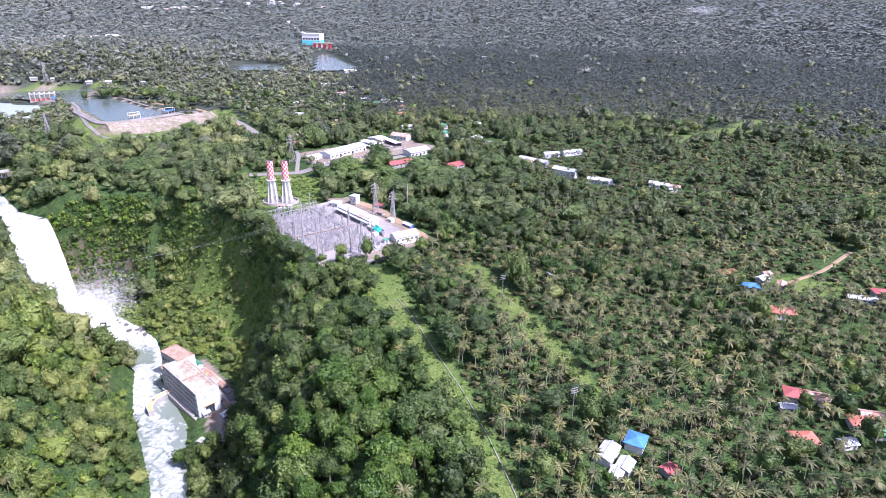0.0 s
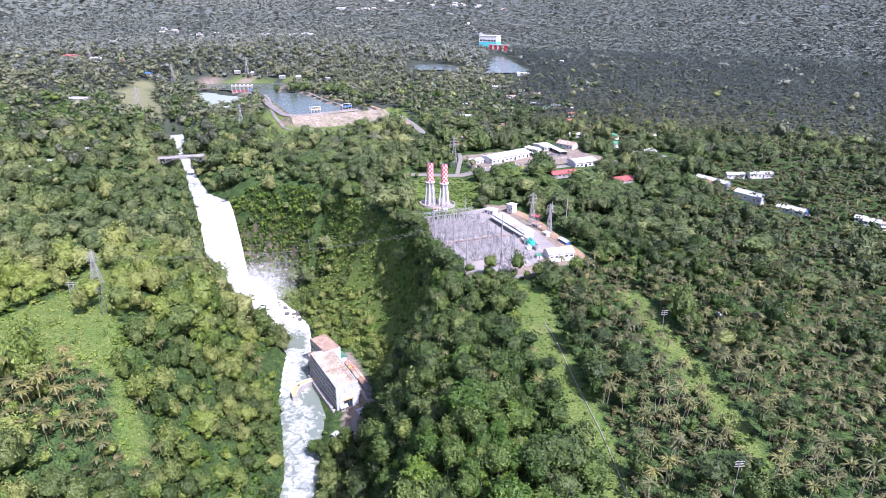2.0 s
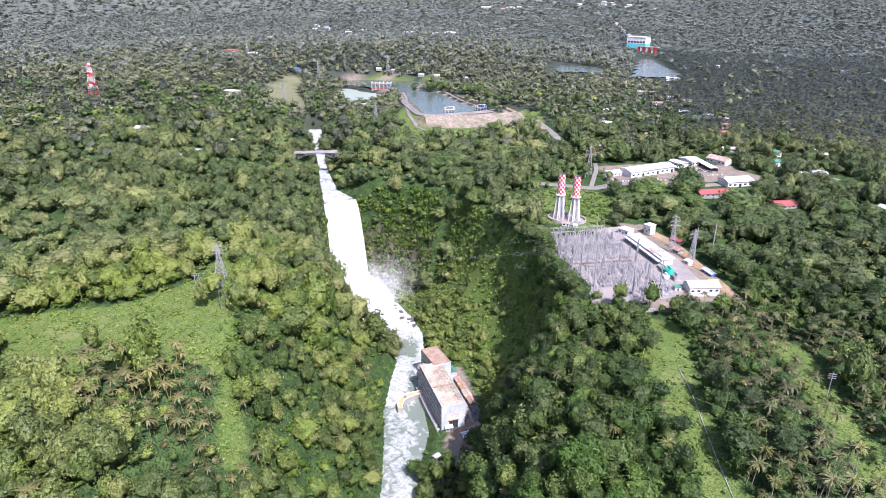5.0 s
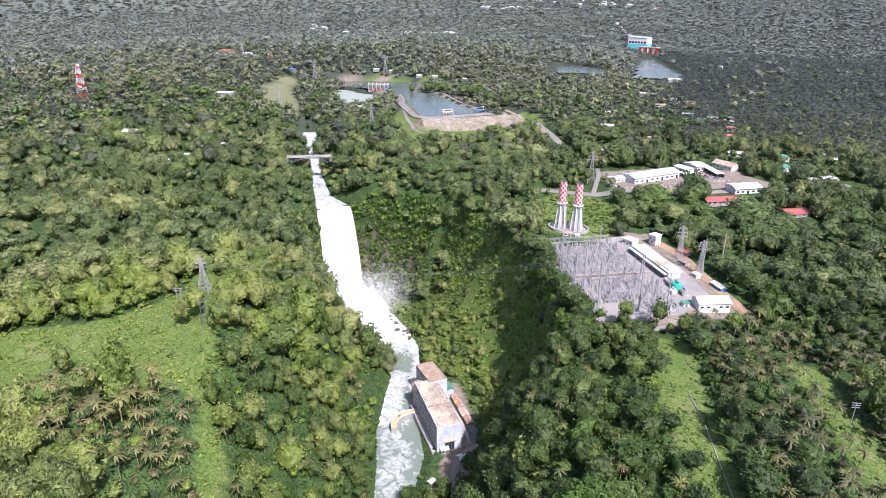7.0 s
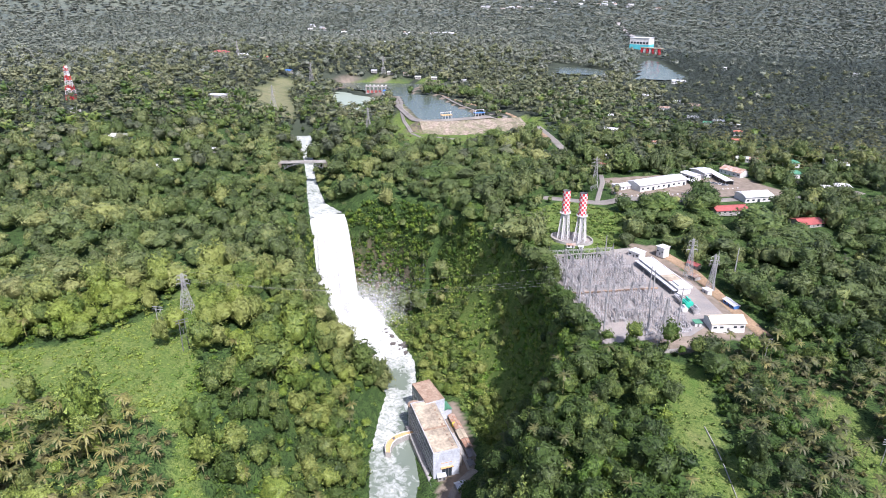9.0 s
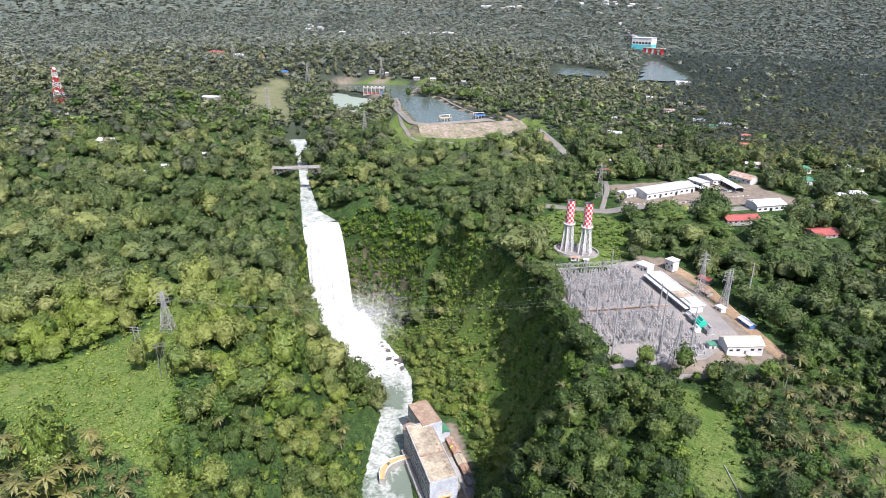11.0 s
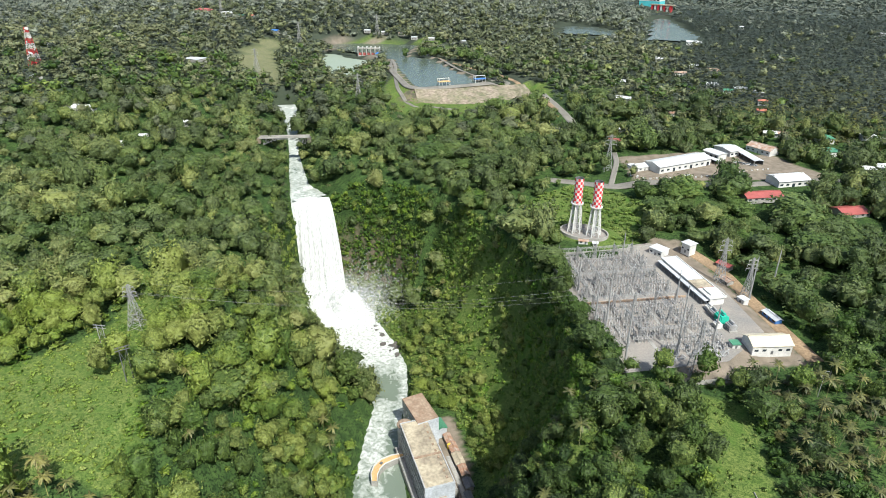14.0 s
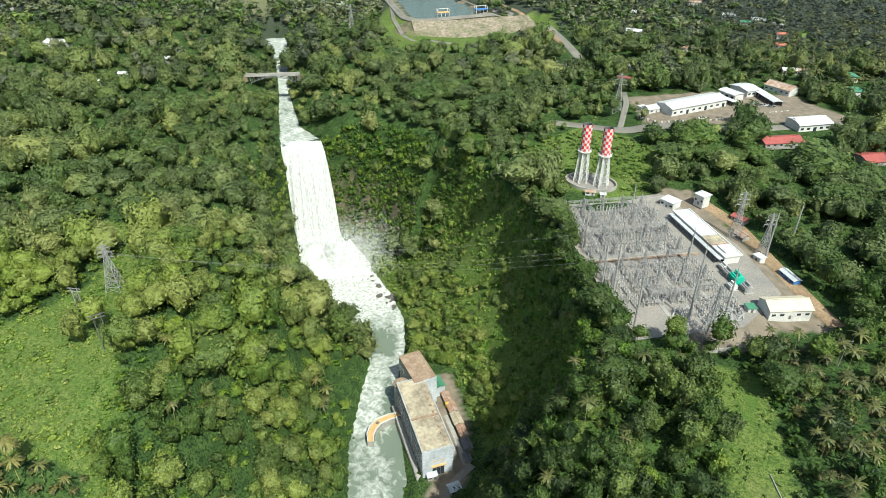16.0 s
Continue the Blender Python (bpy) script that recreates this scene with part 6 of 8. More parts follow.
# x, y, turn, length, width, height, roof, style, setting
VILLAGE = [
    (73, 224, 55, 12, 7, 3.6, "g", 0, 0), (79, 217, 55, 8, 6, 3.2, "g", 0, 0), (74, 212, 60, 7, 5, 3.0, "w", 0, 0), (88, 232, 60, 9, 8, 4.2, "b", 1, 0), (98, 216, 30, 6, 5, 3, "r", 0, 0),
    (181, 270, -20, 11, 9, 4.5, "r", 1, 0), (191, 269, -20, 12, 7, 3.8, "u", 0, 0), (173, 262, -10, 7, 4, 3, "g", 0, 0), (168, 237, 0, 11, 9, 4.0, "o", 1, 0), (203, 249, -10, 12, 8, 4, "o", 1, 0),
    (212, 255, -15, 12, 6, 3.6, "u", 0, 0), (208, 243, 0, 9, 6, 3, "n", 0, 0), (188, 236, 10, 7, 5, 3, "w", 0, 0), (205, 269, 10, 8, 5, 3, "w", 0, 0), (173, 231, 0, 5, 4, 3, "w", 0, 0),
    (210, 421, 5, 12, 8, 4, "o", 1, 0), (216, 398, -10, 10, 8, 4, "b", 1, 0), (231, 412, 30, 9, 6, 3.5, "w", 0, 0), (219, 360, -15, 15, 10, 4.5, "o", 1, 0), (302, 388, -10, 12, 8, 4.5, "r", 1, 0),
    (280, 383, -20, 8, 5, 3, "g", 0, 0), (288, 380, -20, 9, 5, 3, "g", 0, 0), (240, 403, 60, 10, 5, 3, "u", 0, 0), (78, 412, 20, 5, 4, 3, "w", 0, 0), (238, 421, 20, 6, 5, 3, "u", 0, 0),
    (-596, 512, 30, 15, 9, 4.5, "w", 0, 1), (-592, 536, 20, 17, 9, 4.5, "w", 0, 1), (-595, 561, 25, 9, 7, 4, "w", 0, 1), (-594, 608, 20, 20, 7, 4.5, "w", 0, 1), (-603, 482, 30, 11, 7, 4, "w", 0, 1),
    (-696, 570, 20, 24, 12, 5, "w", 0, 1), (-779, 800, 10, 26, 18, 9, "w", 2, 1), (-1081, 1107, 15, 34, 18, 9, "r", 1, 1), (-1025, 1117, 20, 24, 12, 6, "w", 0, 1), (-985, 1108, 20, 16, 10, 5, "n", 0, 1),
    (-966, 1115, 20, 14, 10, 5, "o", 0, 1), (-828, 607, 20, 14, 9, 4, "g", 0, 1), (-956, 804, 20, 14, 9, 4, "w", 0, 1), (-877, 883, 20, 12, 8, 4, "w", 0, 1), (-1006, 744, 20, 13, 8, 4, "w", 0, 1),
    (-880, 1082, 0, 18, 10, 5, "b", 0, 1), (-268, 156, 40, 6, 4, 3, "g", 0, 1), (-340, 180, 30, 12, 4, 2.2, "g", 2, 1),
    (-104, 925, 10, 14, 8, 4, "w", 0, 2), (-50, 868, 15, 14, 7, 4, "w", 0, 2), (-2, 870, 20, 14, 12, 5, "n", 1, 2), (24, 862, -10, 12, 8, 4, "u", 0, 2), (36, 898, 15, 13, 9, 5, "w", 1, 2), (47, 888, 10, 12, 9, 4, "w", 0, 2),
    (-139, 797, 10, 14, 9, 4.5, "u", 0, 2), (-155, 766, 5, 9, 6, 3.5, "u", 0, 2), (-182, 769, 10, 13, 9, 4.5, "r", 1, 2), (-204, 801, 30, 10, 7, 4, "r", 0, 2), (-190, 815, 10, 7, 5, 3.5, "w", 0, 2), (-241, 1040, 5, 20, 9, 5, "w", 0, 2),
    (-142, 1168, 5, 18, 10, 5, "u", 0, 2), (-168, 1192, 0, 16, 9, 5, "g", 0, 2), (-180, 1130, 20, 16, 8, 5, "u", 0, 2), (-226, 1235, 15, 16, 9, 5, "w", 0, 2), (-130, 1073, 10, 15, 9, 5, "w", 0, 2), (-107, 1046, 0, 12, 8, 4, "n", 0, 2),
    (-74, 1047, 20, 14, 9, 5, "w", 0, 2), (-65, 1003, 10, 11, 9, 5, "o", 1, 2), (-151, 900, 10, 10, 7, 4, "u", 0, 2), (-216, 943, 0, 18, 9, 5, "w", 0, 2), (-238, 1349, 10, 16, 9, 5, "u", 0, 2), (-202, 1416, 10, 26, 12, 5, "w", 0, 2),
    (29, 788, 10, 13, 10, 4.5, "w", 1, 2), (43, 800, 10, 14, 11, 5, "w", 1, 2), (1, 828, 30, 16, 12, 4.5, "n", 1, 2), (-40, 870, 10, 9, 7, 4, "u", 0, 2), (-64, 957, 10, 10, 7, 4, "o", 0, 2), (-95, 1066, 0, 16, 8, 4, "g", 0, 2),
    (104, 705, -40, 36, 9, 5, "w", 0, 3), (134, 668, -40, 28, 10, 7, "w", 0, 3), (166, 644, -35, 24, 9, 4.5, "w", 0, 3), (128, 730, 12, 18, 8, 4.5, "g", 0, 3), (154, 737, 12, 24, 8, 4.5, "w", 0, 3), (98, 702, 30, 8, 7, 4, "o", 0, 3),
    (221, 636, -20, 9, 7, 4, "w", 0, 3), (228, 630, -20, 13, 8, 4, "w", 0, 3), (240, 627, -20, 11, 6, 3.5, "u", 0, 3), (177, 641, 0, 8, 6, 3.5, "b", 0, 3), (236, 621, 0, 7, 5, 3, "w", 0, 3),
]
SETTING = ("among coconut palms", "on the wooded hillside", "in the far village", "in the school compound")
for k, (x, y, turn, l, w, h, rk, st, where) in enumerate(VILLAGE):
    rm, word = ROOFS[rk]
    if where == 1 and l < 22:
        l, w = l * 0.8, w * 0.8
    house(x, y, turn, l, w, h, rm, WALLS[k % 3 if where != 3 else 0], "%s house with a %s roof %s" % ("small" if l < 10 else ("long" if l > 20 else "low"), word, SETTING[where]), ("gable", "hip", "flat")[st], windows=2 if l < 9 else (3 if l < 20 else 6), clear=max(l, w) * 0.5 + (0.8 if where == 1 else 2.0))


# ---- the reservoir's works and the far power station ----
def spillway_gates():
    root = root_at("spillway_gates", -674, 1076, LAKE_Z, 24, "concrete spillway with red gates and a gantry frame", "dam")
    part("sill", boxed(-19, 19, -5, 5, -14, -1.0), M_CONCRETE, root)
    for k in range(6):
        x = -18 + k * 7.2
        pier = part("pier", boxed(x - 0.7, x + 0.7, -5, 5, -14, 12), M_CONCRETE, root)
        part("hoist", boxed(x - 1.0, x + 1.0, -2.0, 2.0, 12, 13.2), M_WHITE, pier)
        if k < 5:
            part("gate", boxed(x + 0.7, x + 6.5, -1, -0.4, -1, 3.4), M_REDROOF, root, "dull red steel gate")
            part("walkway", boxed(x + 0.7, x + 6.5, -2.6, 2.6, 9.6, 11.5), M_CONCRETE, root)
    keep(-674, 1076, 30)
    keep(-660, 1040, 25)
    keep(-640, 1000, 25)


def platform(x, y, mat, label):
    root = root_at("intake_platform", x, y, LAKE_Z, 45, label, "platform", "intake platforms")
    part("deck", boxed(-8, 8, -4, 4, 4.2, 4.8), mat, root)
    for i in range(4):
        for j in (-3.4, 3.4):
            part("post", boxed(-7.4 + i * 4.9 - 0.25, -7.4 + i * 4.9 + 0.25, j - 0.25, j + 0.25, -6, 4.2 if i in (1, 2) else 8.5), M_WHITE, root)
    part("beam", boxed(-7.6, 7.6, -0.3, 0.3, 8.2, 8.8), M_WHITE, root)


spillway_gates()
platform(-446, 912, M_ORANGE, "white-framed intake platform with an ochre deck")
platform(-412, 952, M_BLUEROOF, "white-framed intake platform with a blue deck")
house(-640, 1056, -20, 11, 8, 5, M_BLUEROOF, M_WHITE, "white control hut with a pale blue roof at the dam", "gable", "control_hut", z=LAKE_Z + 2, category="hut", group="dam huts")
house(-585, 1118, -10, 16, 7, 5, M_WHITEROOF, M_WHITE, "white lakeside shelter with a sheet roof", "gable", "shelter", category="shelter", group="dam huts")
for k in range(7):
    house(-770 + k * 31, 1215 + (k % 3) * 6 + k * 6, 15, 11, 7, 4, (M_GREYROOF, M_WHITEROOF, M_RUSTROOF)[k % 3], M_CONCRETE, "small hut on the far shore of the reservoir", "gable", "lakeside_hut", windows=2, category="hut", group="lakeside huts")
ribbon("shore_road", [(-600, 1106), (-560, 1108), (-500, 1040), (-455, 1000), (-405, 985)], 3, M_ROAD, "brown embankment road along the reservoir", lift=0.4)
ribbon("pipeline_path", [(-30, 372), (-20, 350), (-6, 312), (10, 272), (20, 240), (29, 205), (34, 180)], 0.15, M_CONCRETE, "thin pale pipeline path along the grassy ridge", lift=0.5, category="path")


def stone_face(top, foot, rows=9, cols=70):
    """The stone-pitched face of the embankment between its crest and its foot."""
    def along(pts, k):
        p = np.array(pts, float)
        at = np.concatenate([[0], np.cumsum(np.linalg.norm(np.diff(p, axis=0), axis=1))])
        f = np.linspace(0, at[-1], k)
        return np.stack([np.interp(f, at, p[:, 0]), np.interp(f, at, p[:, 1])], 1)
    a, b = along(top, cols), along(foot, cols)
    f = np.linspace(0, 1, rows)[:, None, None]
    p = a[None] * (1 - f) + b[None] * f
    x, y = p[..., 0], p[..., 1]
    za, zb = LAKE_Z + 2.2, height(b[:, 0], b[:, 1]) + 0.3
    z = za * (1 - f[..., 0]) + zb[None] * f[..., 0]
    z = np.maximum(z, height(x.ravel(), y.ravel()).reshape(x.shape) + 0.35) + 0.5 * waves(x, y, 5, 51)
    z[-1] -= 1.5
    k = np.arange(rows * cols).reshape(rows, cols)
    q = np.stack([k[:-1, :-1].ravel(), k[1:, :-1].ravel(), k[1:, 1:].ravel(), k[:-1, 1:].ravel()], 1)
    me = array_mesh("embankment_face", np.stack([x.ravel(), y.ravel(), z.ravel()], 1), q, smooth=True)
    return tagged(link_mesh("embankment_face", me, M_RIPRAP), "brown stone-pitched face of the reservoir embankment", "embankment", kind="structure")


stone_face([(-462, 862), (-421, 884), (-385, 924), (-350, 957)], [(-447, 845), (-406, 858), (-362, 882), (-326, 930)])
ribbon("works_road", WORKS_ROAD, 2.4, M_ROAD, "grey works road winding below the embankment", lift=0.4)
ribbon("bank_road", BANK_ROAD, 3.4, M_DIRT, "brown bank with a road along the reservoir", lift=0.6)
crest = [(-606, 1030), (-566, 972), (-526, 926), (-484, 878), (-461, 866), (-428, 899), (-394, 945), (-380, 985), (-420, 1000)]
ribbon("embankment_road", crest, 4, M_ROAD, "pale gravel road on the embankment crest", lift=0.5)

far_house = root_at("far_power_station", -395, 2010, ground_at(-395, 2010), -12, "distant white and turquoise power station by the water", "power station")
part("wall", boxed(-28, 28, -18, 18, -3, 13), M_CYAN, far_house, "turquoise lower cladding")
part("wall", boxed(-28, 28, -17.9, 17.9, 13.0, 30), M_WHITE, far_house, "white upper cladding")
part("roof", boxed(-29, 29, -19, 19, 30, 31), M_WHITEROOF, far_house)
for k in range(6):
    part("window", boxed(-25 + k * 9, -19 + k * 9, -18.2, -17.8, 15, 20), M_WINDOW, far_house)
yard2 = root_at("far_gate_house", -356, 1945, ground_at(-356, 1945), -12, "distant red and white gate structure at the water", "dam")
for k in range(7):
    part("pier", boxed(-27 + k * 8, -22 + k * 8, -5, 5, -3, 14), M_WHITE if k % 2 else M_RED, yard2)
part("deck", boxed(-30, 32, -6, 6, 14, 16), M_ROOFTAN, yard2)
keep(-395, 2010, 50)
keep(-356, 1945, 45)
ribbon("far_canal", [(-395, 2040), (-470, 2250), (-560, 2480), (-640, 2700)], 9, M_CONCRETE, "pale canal leading to the distant power station", lift=4)
keep(-470, 2250, 40)
frng = random.Random(21)
for cx, cy, n, spread, big in ((-920, 1740, 9, 60, 1.7), (-1190, 2960, 9, 110, 1.5), (-860, 3370, 12, 150, 1.7), (-1290, 1794, 7, 60, 1.2), (-1080, 1673, 6, 70, 1.2), (-869, 1427, 5, 60, 1.0), (150, 1700, 6, 300, 0.9), (-1150, 1800, 5, 90, 1.1)):
    for k in range(n):
        x, y = cx + frng.gauss(0, spread), cy + frng.gauss(0, spread * 0.45)
        l = frng.uniform(8, 17) * big
        house(x, y, frng.uniform(-20, 40), l, l * 0.45, 6.5 * big ** 0.5, (M_WHITEROOF, M_GREYROOF, M_RUSTROOF, M_GREYROOF)[k % 4], M_WHITE, "distant pale building in the wooded plain", "gable", "distant_building", windows=3, category="building", clear=l * 0.6, group="distant buildings")

for x, y, ln, w, st in ((-391, 580, 16, 0.9, 0.0), (-387, 582, 17, 0.6, 0.2), (-357, 594, 22, 0.5, 0.6), (-348, 595, 22, 0.4, 0.62), (-318, 597, 26, 0.6, 0.55), (-314, 597, 26, 0.4, 0.6), (-309, 597, 26, 0.5, 0.55)):
    trickle(x, y, ln, w, int(abs(x)), st)

# ---- rocks at the foot of the falls ----
rrng = random.Random(9)
for k in range(26):
    t = rrng.random()
    x, y = -322 + 60 * t + rrng.gauss(0, 3.5), 540 - 32 * t + rrng.gauss(0, 3.0)
    bm = bmesh.new()
    bmesh.ops.create_icosphere(bm, subdivisions=2, radius=1.0)
    sd = rrng.uniform(0, 50)
    for v in bm.verts:
        v.co *= 1 + 0.35 * noise.noise(v.co * 1.3 + Vector((sd, 0, 0)))
    s = rrng.uniform(0.6, 2.4)
    rock = part("boulder", bm, M_BOULDER)
    rock.matrix_basis = Matrix.LocRotScale((x, y, RIVER_Z + 0.1 * s), Euler((0, 0, rrng.uniform(0, 6))), (s * 1.3, s, s * 0.7))
    tagged(rock, "dark wet boulder in the river below the falls", "rock", "river boulders")

# ---- vegetation ----
rng = np.random.default_rng(7)


def unit(v):
    return v / (np.linalg.norm(v, axis=-1, keepdims=True) + 1e-9)


def cube_sphere(n):
    """Quads of a cube blown up to a sphere, n x n a face."""
    vs, qs, seen = [], [], {}
    for ax in range(3):
        for sg in (-1, 1):
            g = np.linspace(-1, 1, n + 1)
            ids = np.zeros((n + 1, n + 1), int)
            for a in range(n + 1):
                for b in range(n + 1):
                    p = [0, 0, 0]
                    p[ax], p[(ax + 1) % 3], p[(ax + 2) % 3] = sg, g[a], g[b]
                    key = tuple(round(c, 3) for c in p)
                    if key not in seen:
                        seen[key] = len(vs)
                        vs.append(p)
                    ids[a, b] = seen[key]
            for a in range(n):
                for b in range(n):
                    k = [ids[a, b], ids[a + 1, b], ids[a + 1, b + 1], ids[a, b + 1]]
                    qs.append(k if sg > 0 else k[::-1])
    return unit(np.array(vs, float)), np.array(qs)


def cards(points, normals, size, r, long=1.5):
    """Pointed leaf clumps at the points, facing their normals."""
    n = len(points)
    a = r.normal(size=(n, 3))
    a = unit(a - normals * (a * normals).sum(1, keepdims=True))
    b = np.cross(normals, a)
    s = (size * r.uniform(0.7, 1.4, n))[:, None]
    v = np.stack([points - a * s * long * 0.7 - b * s * 0.8, points + a * s * long, points - a * s * long * 0.7 + b * s * 0.8], 1).reshape(-1, 3)
    return v, np.arange(3 * n).reshape(n, 3)


def split(q):
    return np.concatenate([q[:, [0, 1, 2]], q[:, [0, 2, 3]]])


def crown(r, n_cards, lumps, flat=1.0, core=2, card=0.16, loose=0.12, base=0.47):
    """A crown of unit radius: a dome swelling into lumps, leaf clumps on a leafy heart. Gives places, faces and normals."""
    c = unit(r.normal(size=(lumps, 3)) + np.array([0, 0, 0.35]))
    high, wide = r.uniform(0.20, 0.58, lumps), r.uniform(0.20, 0.42, lumps)
    lean = np.array([r.uniform(0.8, 1.15), r.uniform(0.8, 1.15), 1.0])

    def reach(d):
        out = np.full(len(d), base)
        for cc, h, w in zip(c, high, wide):
            out = np.maximum(out, base + h * np.exp(-(1 - d @ cc) / (w * w)))
        return out

    def facing(d):
        a = unit(np.cross(d, [0.31, 0.9, 0.29]))
        b = np.cross(d, a)
        p, pa, pb = (unit(k) * reach(unit(k))[:, None] for k in (d, d + 0.1 * a, d + 0.1 * b))
        return unit(unit(np.cross(pa - p, pb - p)) + 0.35 * d)
    d = unit(r.normal(size=(n_cards, 3)) + np.array([0, 0, 0.45]))
    d[:, 2] = np.where(d[:, 2] < -0.45, -d[:, 2], d[:, 2])
    p = d * (reach(d) * r.uniform(1 - loose, 1 + loose, n_cards))[:, None]
    out = facing(d)
    odd = r.normal(size=(n_cards, 3))
    v, q = cards(p, unit(out + odd * 0.52 + np.array([0, 0, 0.2])), card, r)
    n = np.repeat(unit(out + odd * 0.42), 3, axis=0)
    if core:
        cv, cq = cube_sphere(core)
        n = np.concatenate([n, facing(cv)])
        cv = cv * (reach(cv) * r.uniform(0.80, 0.92, len(cv)))[:, None]
        q = np.concatenate([q, split(cq) + len(v)])
        v = np.concatenate([v, cv])
    k = lean * np.array([1, 1, 0.95 * flat])
    return v * k, q, unit(n / k)


def tube(p, q, r0, r1, sides=5):
    """A tapered stick from p to q, as arrays."""
    p, q = np.array(p, float), np.array(q, float)
    d = unit(q - p)
    a = unit(np.cross(d, [0.3, 0.9, 0.2]))
    b = np.cross(d, a)
    t = np.linspace(0, 2 * np.pi, sides, endpoint=False)[:, None]
    ring = np.cos(t) * a + np.sin(t) * b
    v = np.concatenate([p + ring * r0, q + ring * r1])
    i = np.arange(sides)
    j = (i + 1) % sides
    return v, np.stack([i, j, j + sides, i + sides], 1)


def join(parts):
    vs, qs, off = [], [], 0
    for v, q in parts:
        vs.append(v)
        qs.append(q + off)
        off += len(v)
    return np.concatenate(vs), np.concatenate(qs)


def palm_head(r, fronds, segs, fold=True, slim=1.0):
    """A head of drooping fronds about the origin; the fronds are 1 long."""
    out = []
    for k in range(fronds):
        az = 2 * np.pi * (k + r.uniform(-0.3, 0.3)) / fronds * 2.4
        rise = r.uniform(0.05, 1.15)
        reach = r.uniform(0.85, 1.1)
        t = np.linspace(0, 1, segs + 1)
        el = rise - t * r.uniform(1.1, 1.7)
        step = reach / segs
        x = np.concatenate([[0], np.cumsum(np.cos((el[:-1] + el[1:]) / 2) * step)])
        z = np.concatenate([[0], np.cumsum(np.sin((el[:-1] + el[1:]) / 2) * step)])
        w = slim * (np.array([0.04, 0.115, 0.105, 0.015]) if segs == 3 else np.array([0.05, 0.14, 0.02]))
        d, s = np.array([np.cos(az), np.sin(az), 0]), np.array([-np.sin(az), np.cos(az), 0])
        mid = x[:, None] * d + z[:, None] * np.array([0, 0, 1])
        if fold:
            drop = np.array([0, 0, -1]) * (w * 0.55)[:, None]
            v = np.concatenate([mid - s * w[:, None] + drop, mid, mid + s * w[:, None] + drop])
            n = segs + 1
            i = np.arange(segs)
            q = np.concatenate([np.stack([i, i + 1, i + 1 + n, i + n], 1), np.stack([i + n, i + 1 + n, i + 1 + 2 * n, i + 2 * n], 1)])
        else:
            v = np.concatenate([mid - s * w[:, None], mid + s * w[:, None]])
            n = segs + 1
            i = np.arange(segs)
            q = np.stack([i, i + 1, i + 1 + n, i + n], 1)
        out.append((v, q))
    return join(out)


def palm_tuft(r, fronds):
    """A small palm head of single-blade fronds about the origin, 1 long."""
    az, el = r.uniform(0, 2 * np.pi, fronds), r.uniform(-0.35, 0.95, fronds)
    d = np.stack([np.cos(az) * np.cos(el), np.sin(az) * np.cos(el), np.sin(el)], 1)
    s = np.stack([-np.sin(az), np.cos(az), np.zeros(fronds)], 1) * 0.2
    tip = d * r.uniform(0.8, 1.1, fronds)[:, None] - np.array([0, 0, 0.18])
    v = np.stack([d * 0.35 - s, tip, d * 0.35 + s], 1).reshape(-1, 3)
    return v, np.arange(3 * fronds).reshape(fronds, 3)


def scatter(name, protos, x, y, z, sx, sz, tint, mat, label, category, smooth=False, warm=0.25):
    """Many plants that nobody would count, as one object."""
    vs, qs, ts, ws, ns, off = [], [], [], [], [], 0
    old = np.clip(warm + 0.35 * waves(x, y, 38, 61) + 0.5 * (rng.uniform(0, 1, len(x)) - 0.5) + 0.5 * (rng.uniform(0, 1, len(x)) < 0.07), 0, 1)
    pick, rot = rng.integers(0, len(protos), len(x)), rng.uniform(0, 2 * np.pi, len(x))
    for k, (v, q, nv) in enumerate(protos):
        m = np.nonzero(pick == k)[0]
        if not len(m):
            continue
        c, s = np.cos(rot[m])[:, None], np.sin(rot[m])[:, None]
        px = (v[None, :, 0] * c - v[None, :, 1] * s) * sx[m, None] + x[m, None]
        py = (v[None, :, 0] * s + v[None, :, 1] * c) * sx[m, None] + y[m, None]
        pz = v[None, :, 2] * sz[m, None] + z[m, None]
        vs.append(np.stack([px, py, pz], 2).reshape(-1, 3))
        ns.append(np.stack([nv[None, :, 0] * c - nv[None, :, 1] * s, nv[None, :, 0] * s + nv[None, :, 1] * c, np.broadcast_to(nv[None, :, 2], px.shape)], 2).reshape(-1, 3))
        qs.append((q[None] + (np.arange(len(m)) * len(v))[:, None, None] + off).reshape(-1, q.shape[1]))
        ts.append(np.repeat(tint[m], len(v)))
        ws.append(np.repeat(old[m], len(v)))
        off += len(m) * len(v)
    if not vs:
        return None
    me = array_mesh(name, np.concatenate(vs), np.concatenate(qs), np.concatenate(ts), smooth, np.concatenate(ns))
    att = me.attributes.new("warm", "FLOAT", "POINT")
    att.data.foreach_set("value", np.concatenate(ws).astype(np.float32))
    return tagged(link_mesh(name, me, mat), label, category, kind="stuff")


def jittered(r0, r1, step):
    """Places in the ring between r0 and r1, within the stretch of country that lies ahead."""
    g = np.arange(-r1, r1 + step, step)
    x, y = [v.ravel() for v in np.meshgrid(g, g)]
    x = x + rng.uniform(-0.62, 0.62, x.shape) * step + HUB[0]
    y = y + rng.uniform(-0.62, 0.62, y.shape) * step + HUB[1]
    d = np.hypot(x - HUB[0], y - HUB[1])
    az = np.degrees(np.arctan2(x - 0, y + 25))
    m = (d >= r0) & (d < r1) & (az > -70) & (az < 41) & (np.hypot(x, y) < 4850)
    return x[m], y[m]


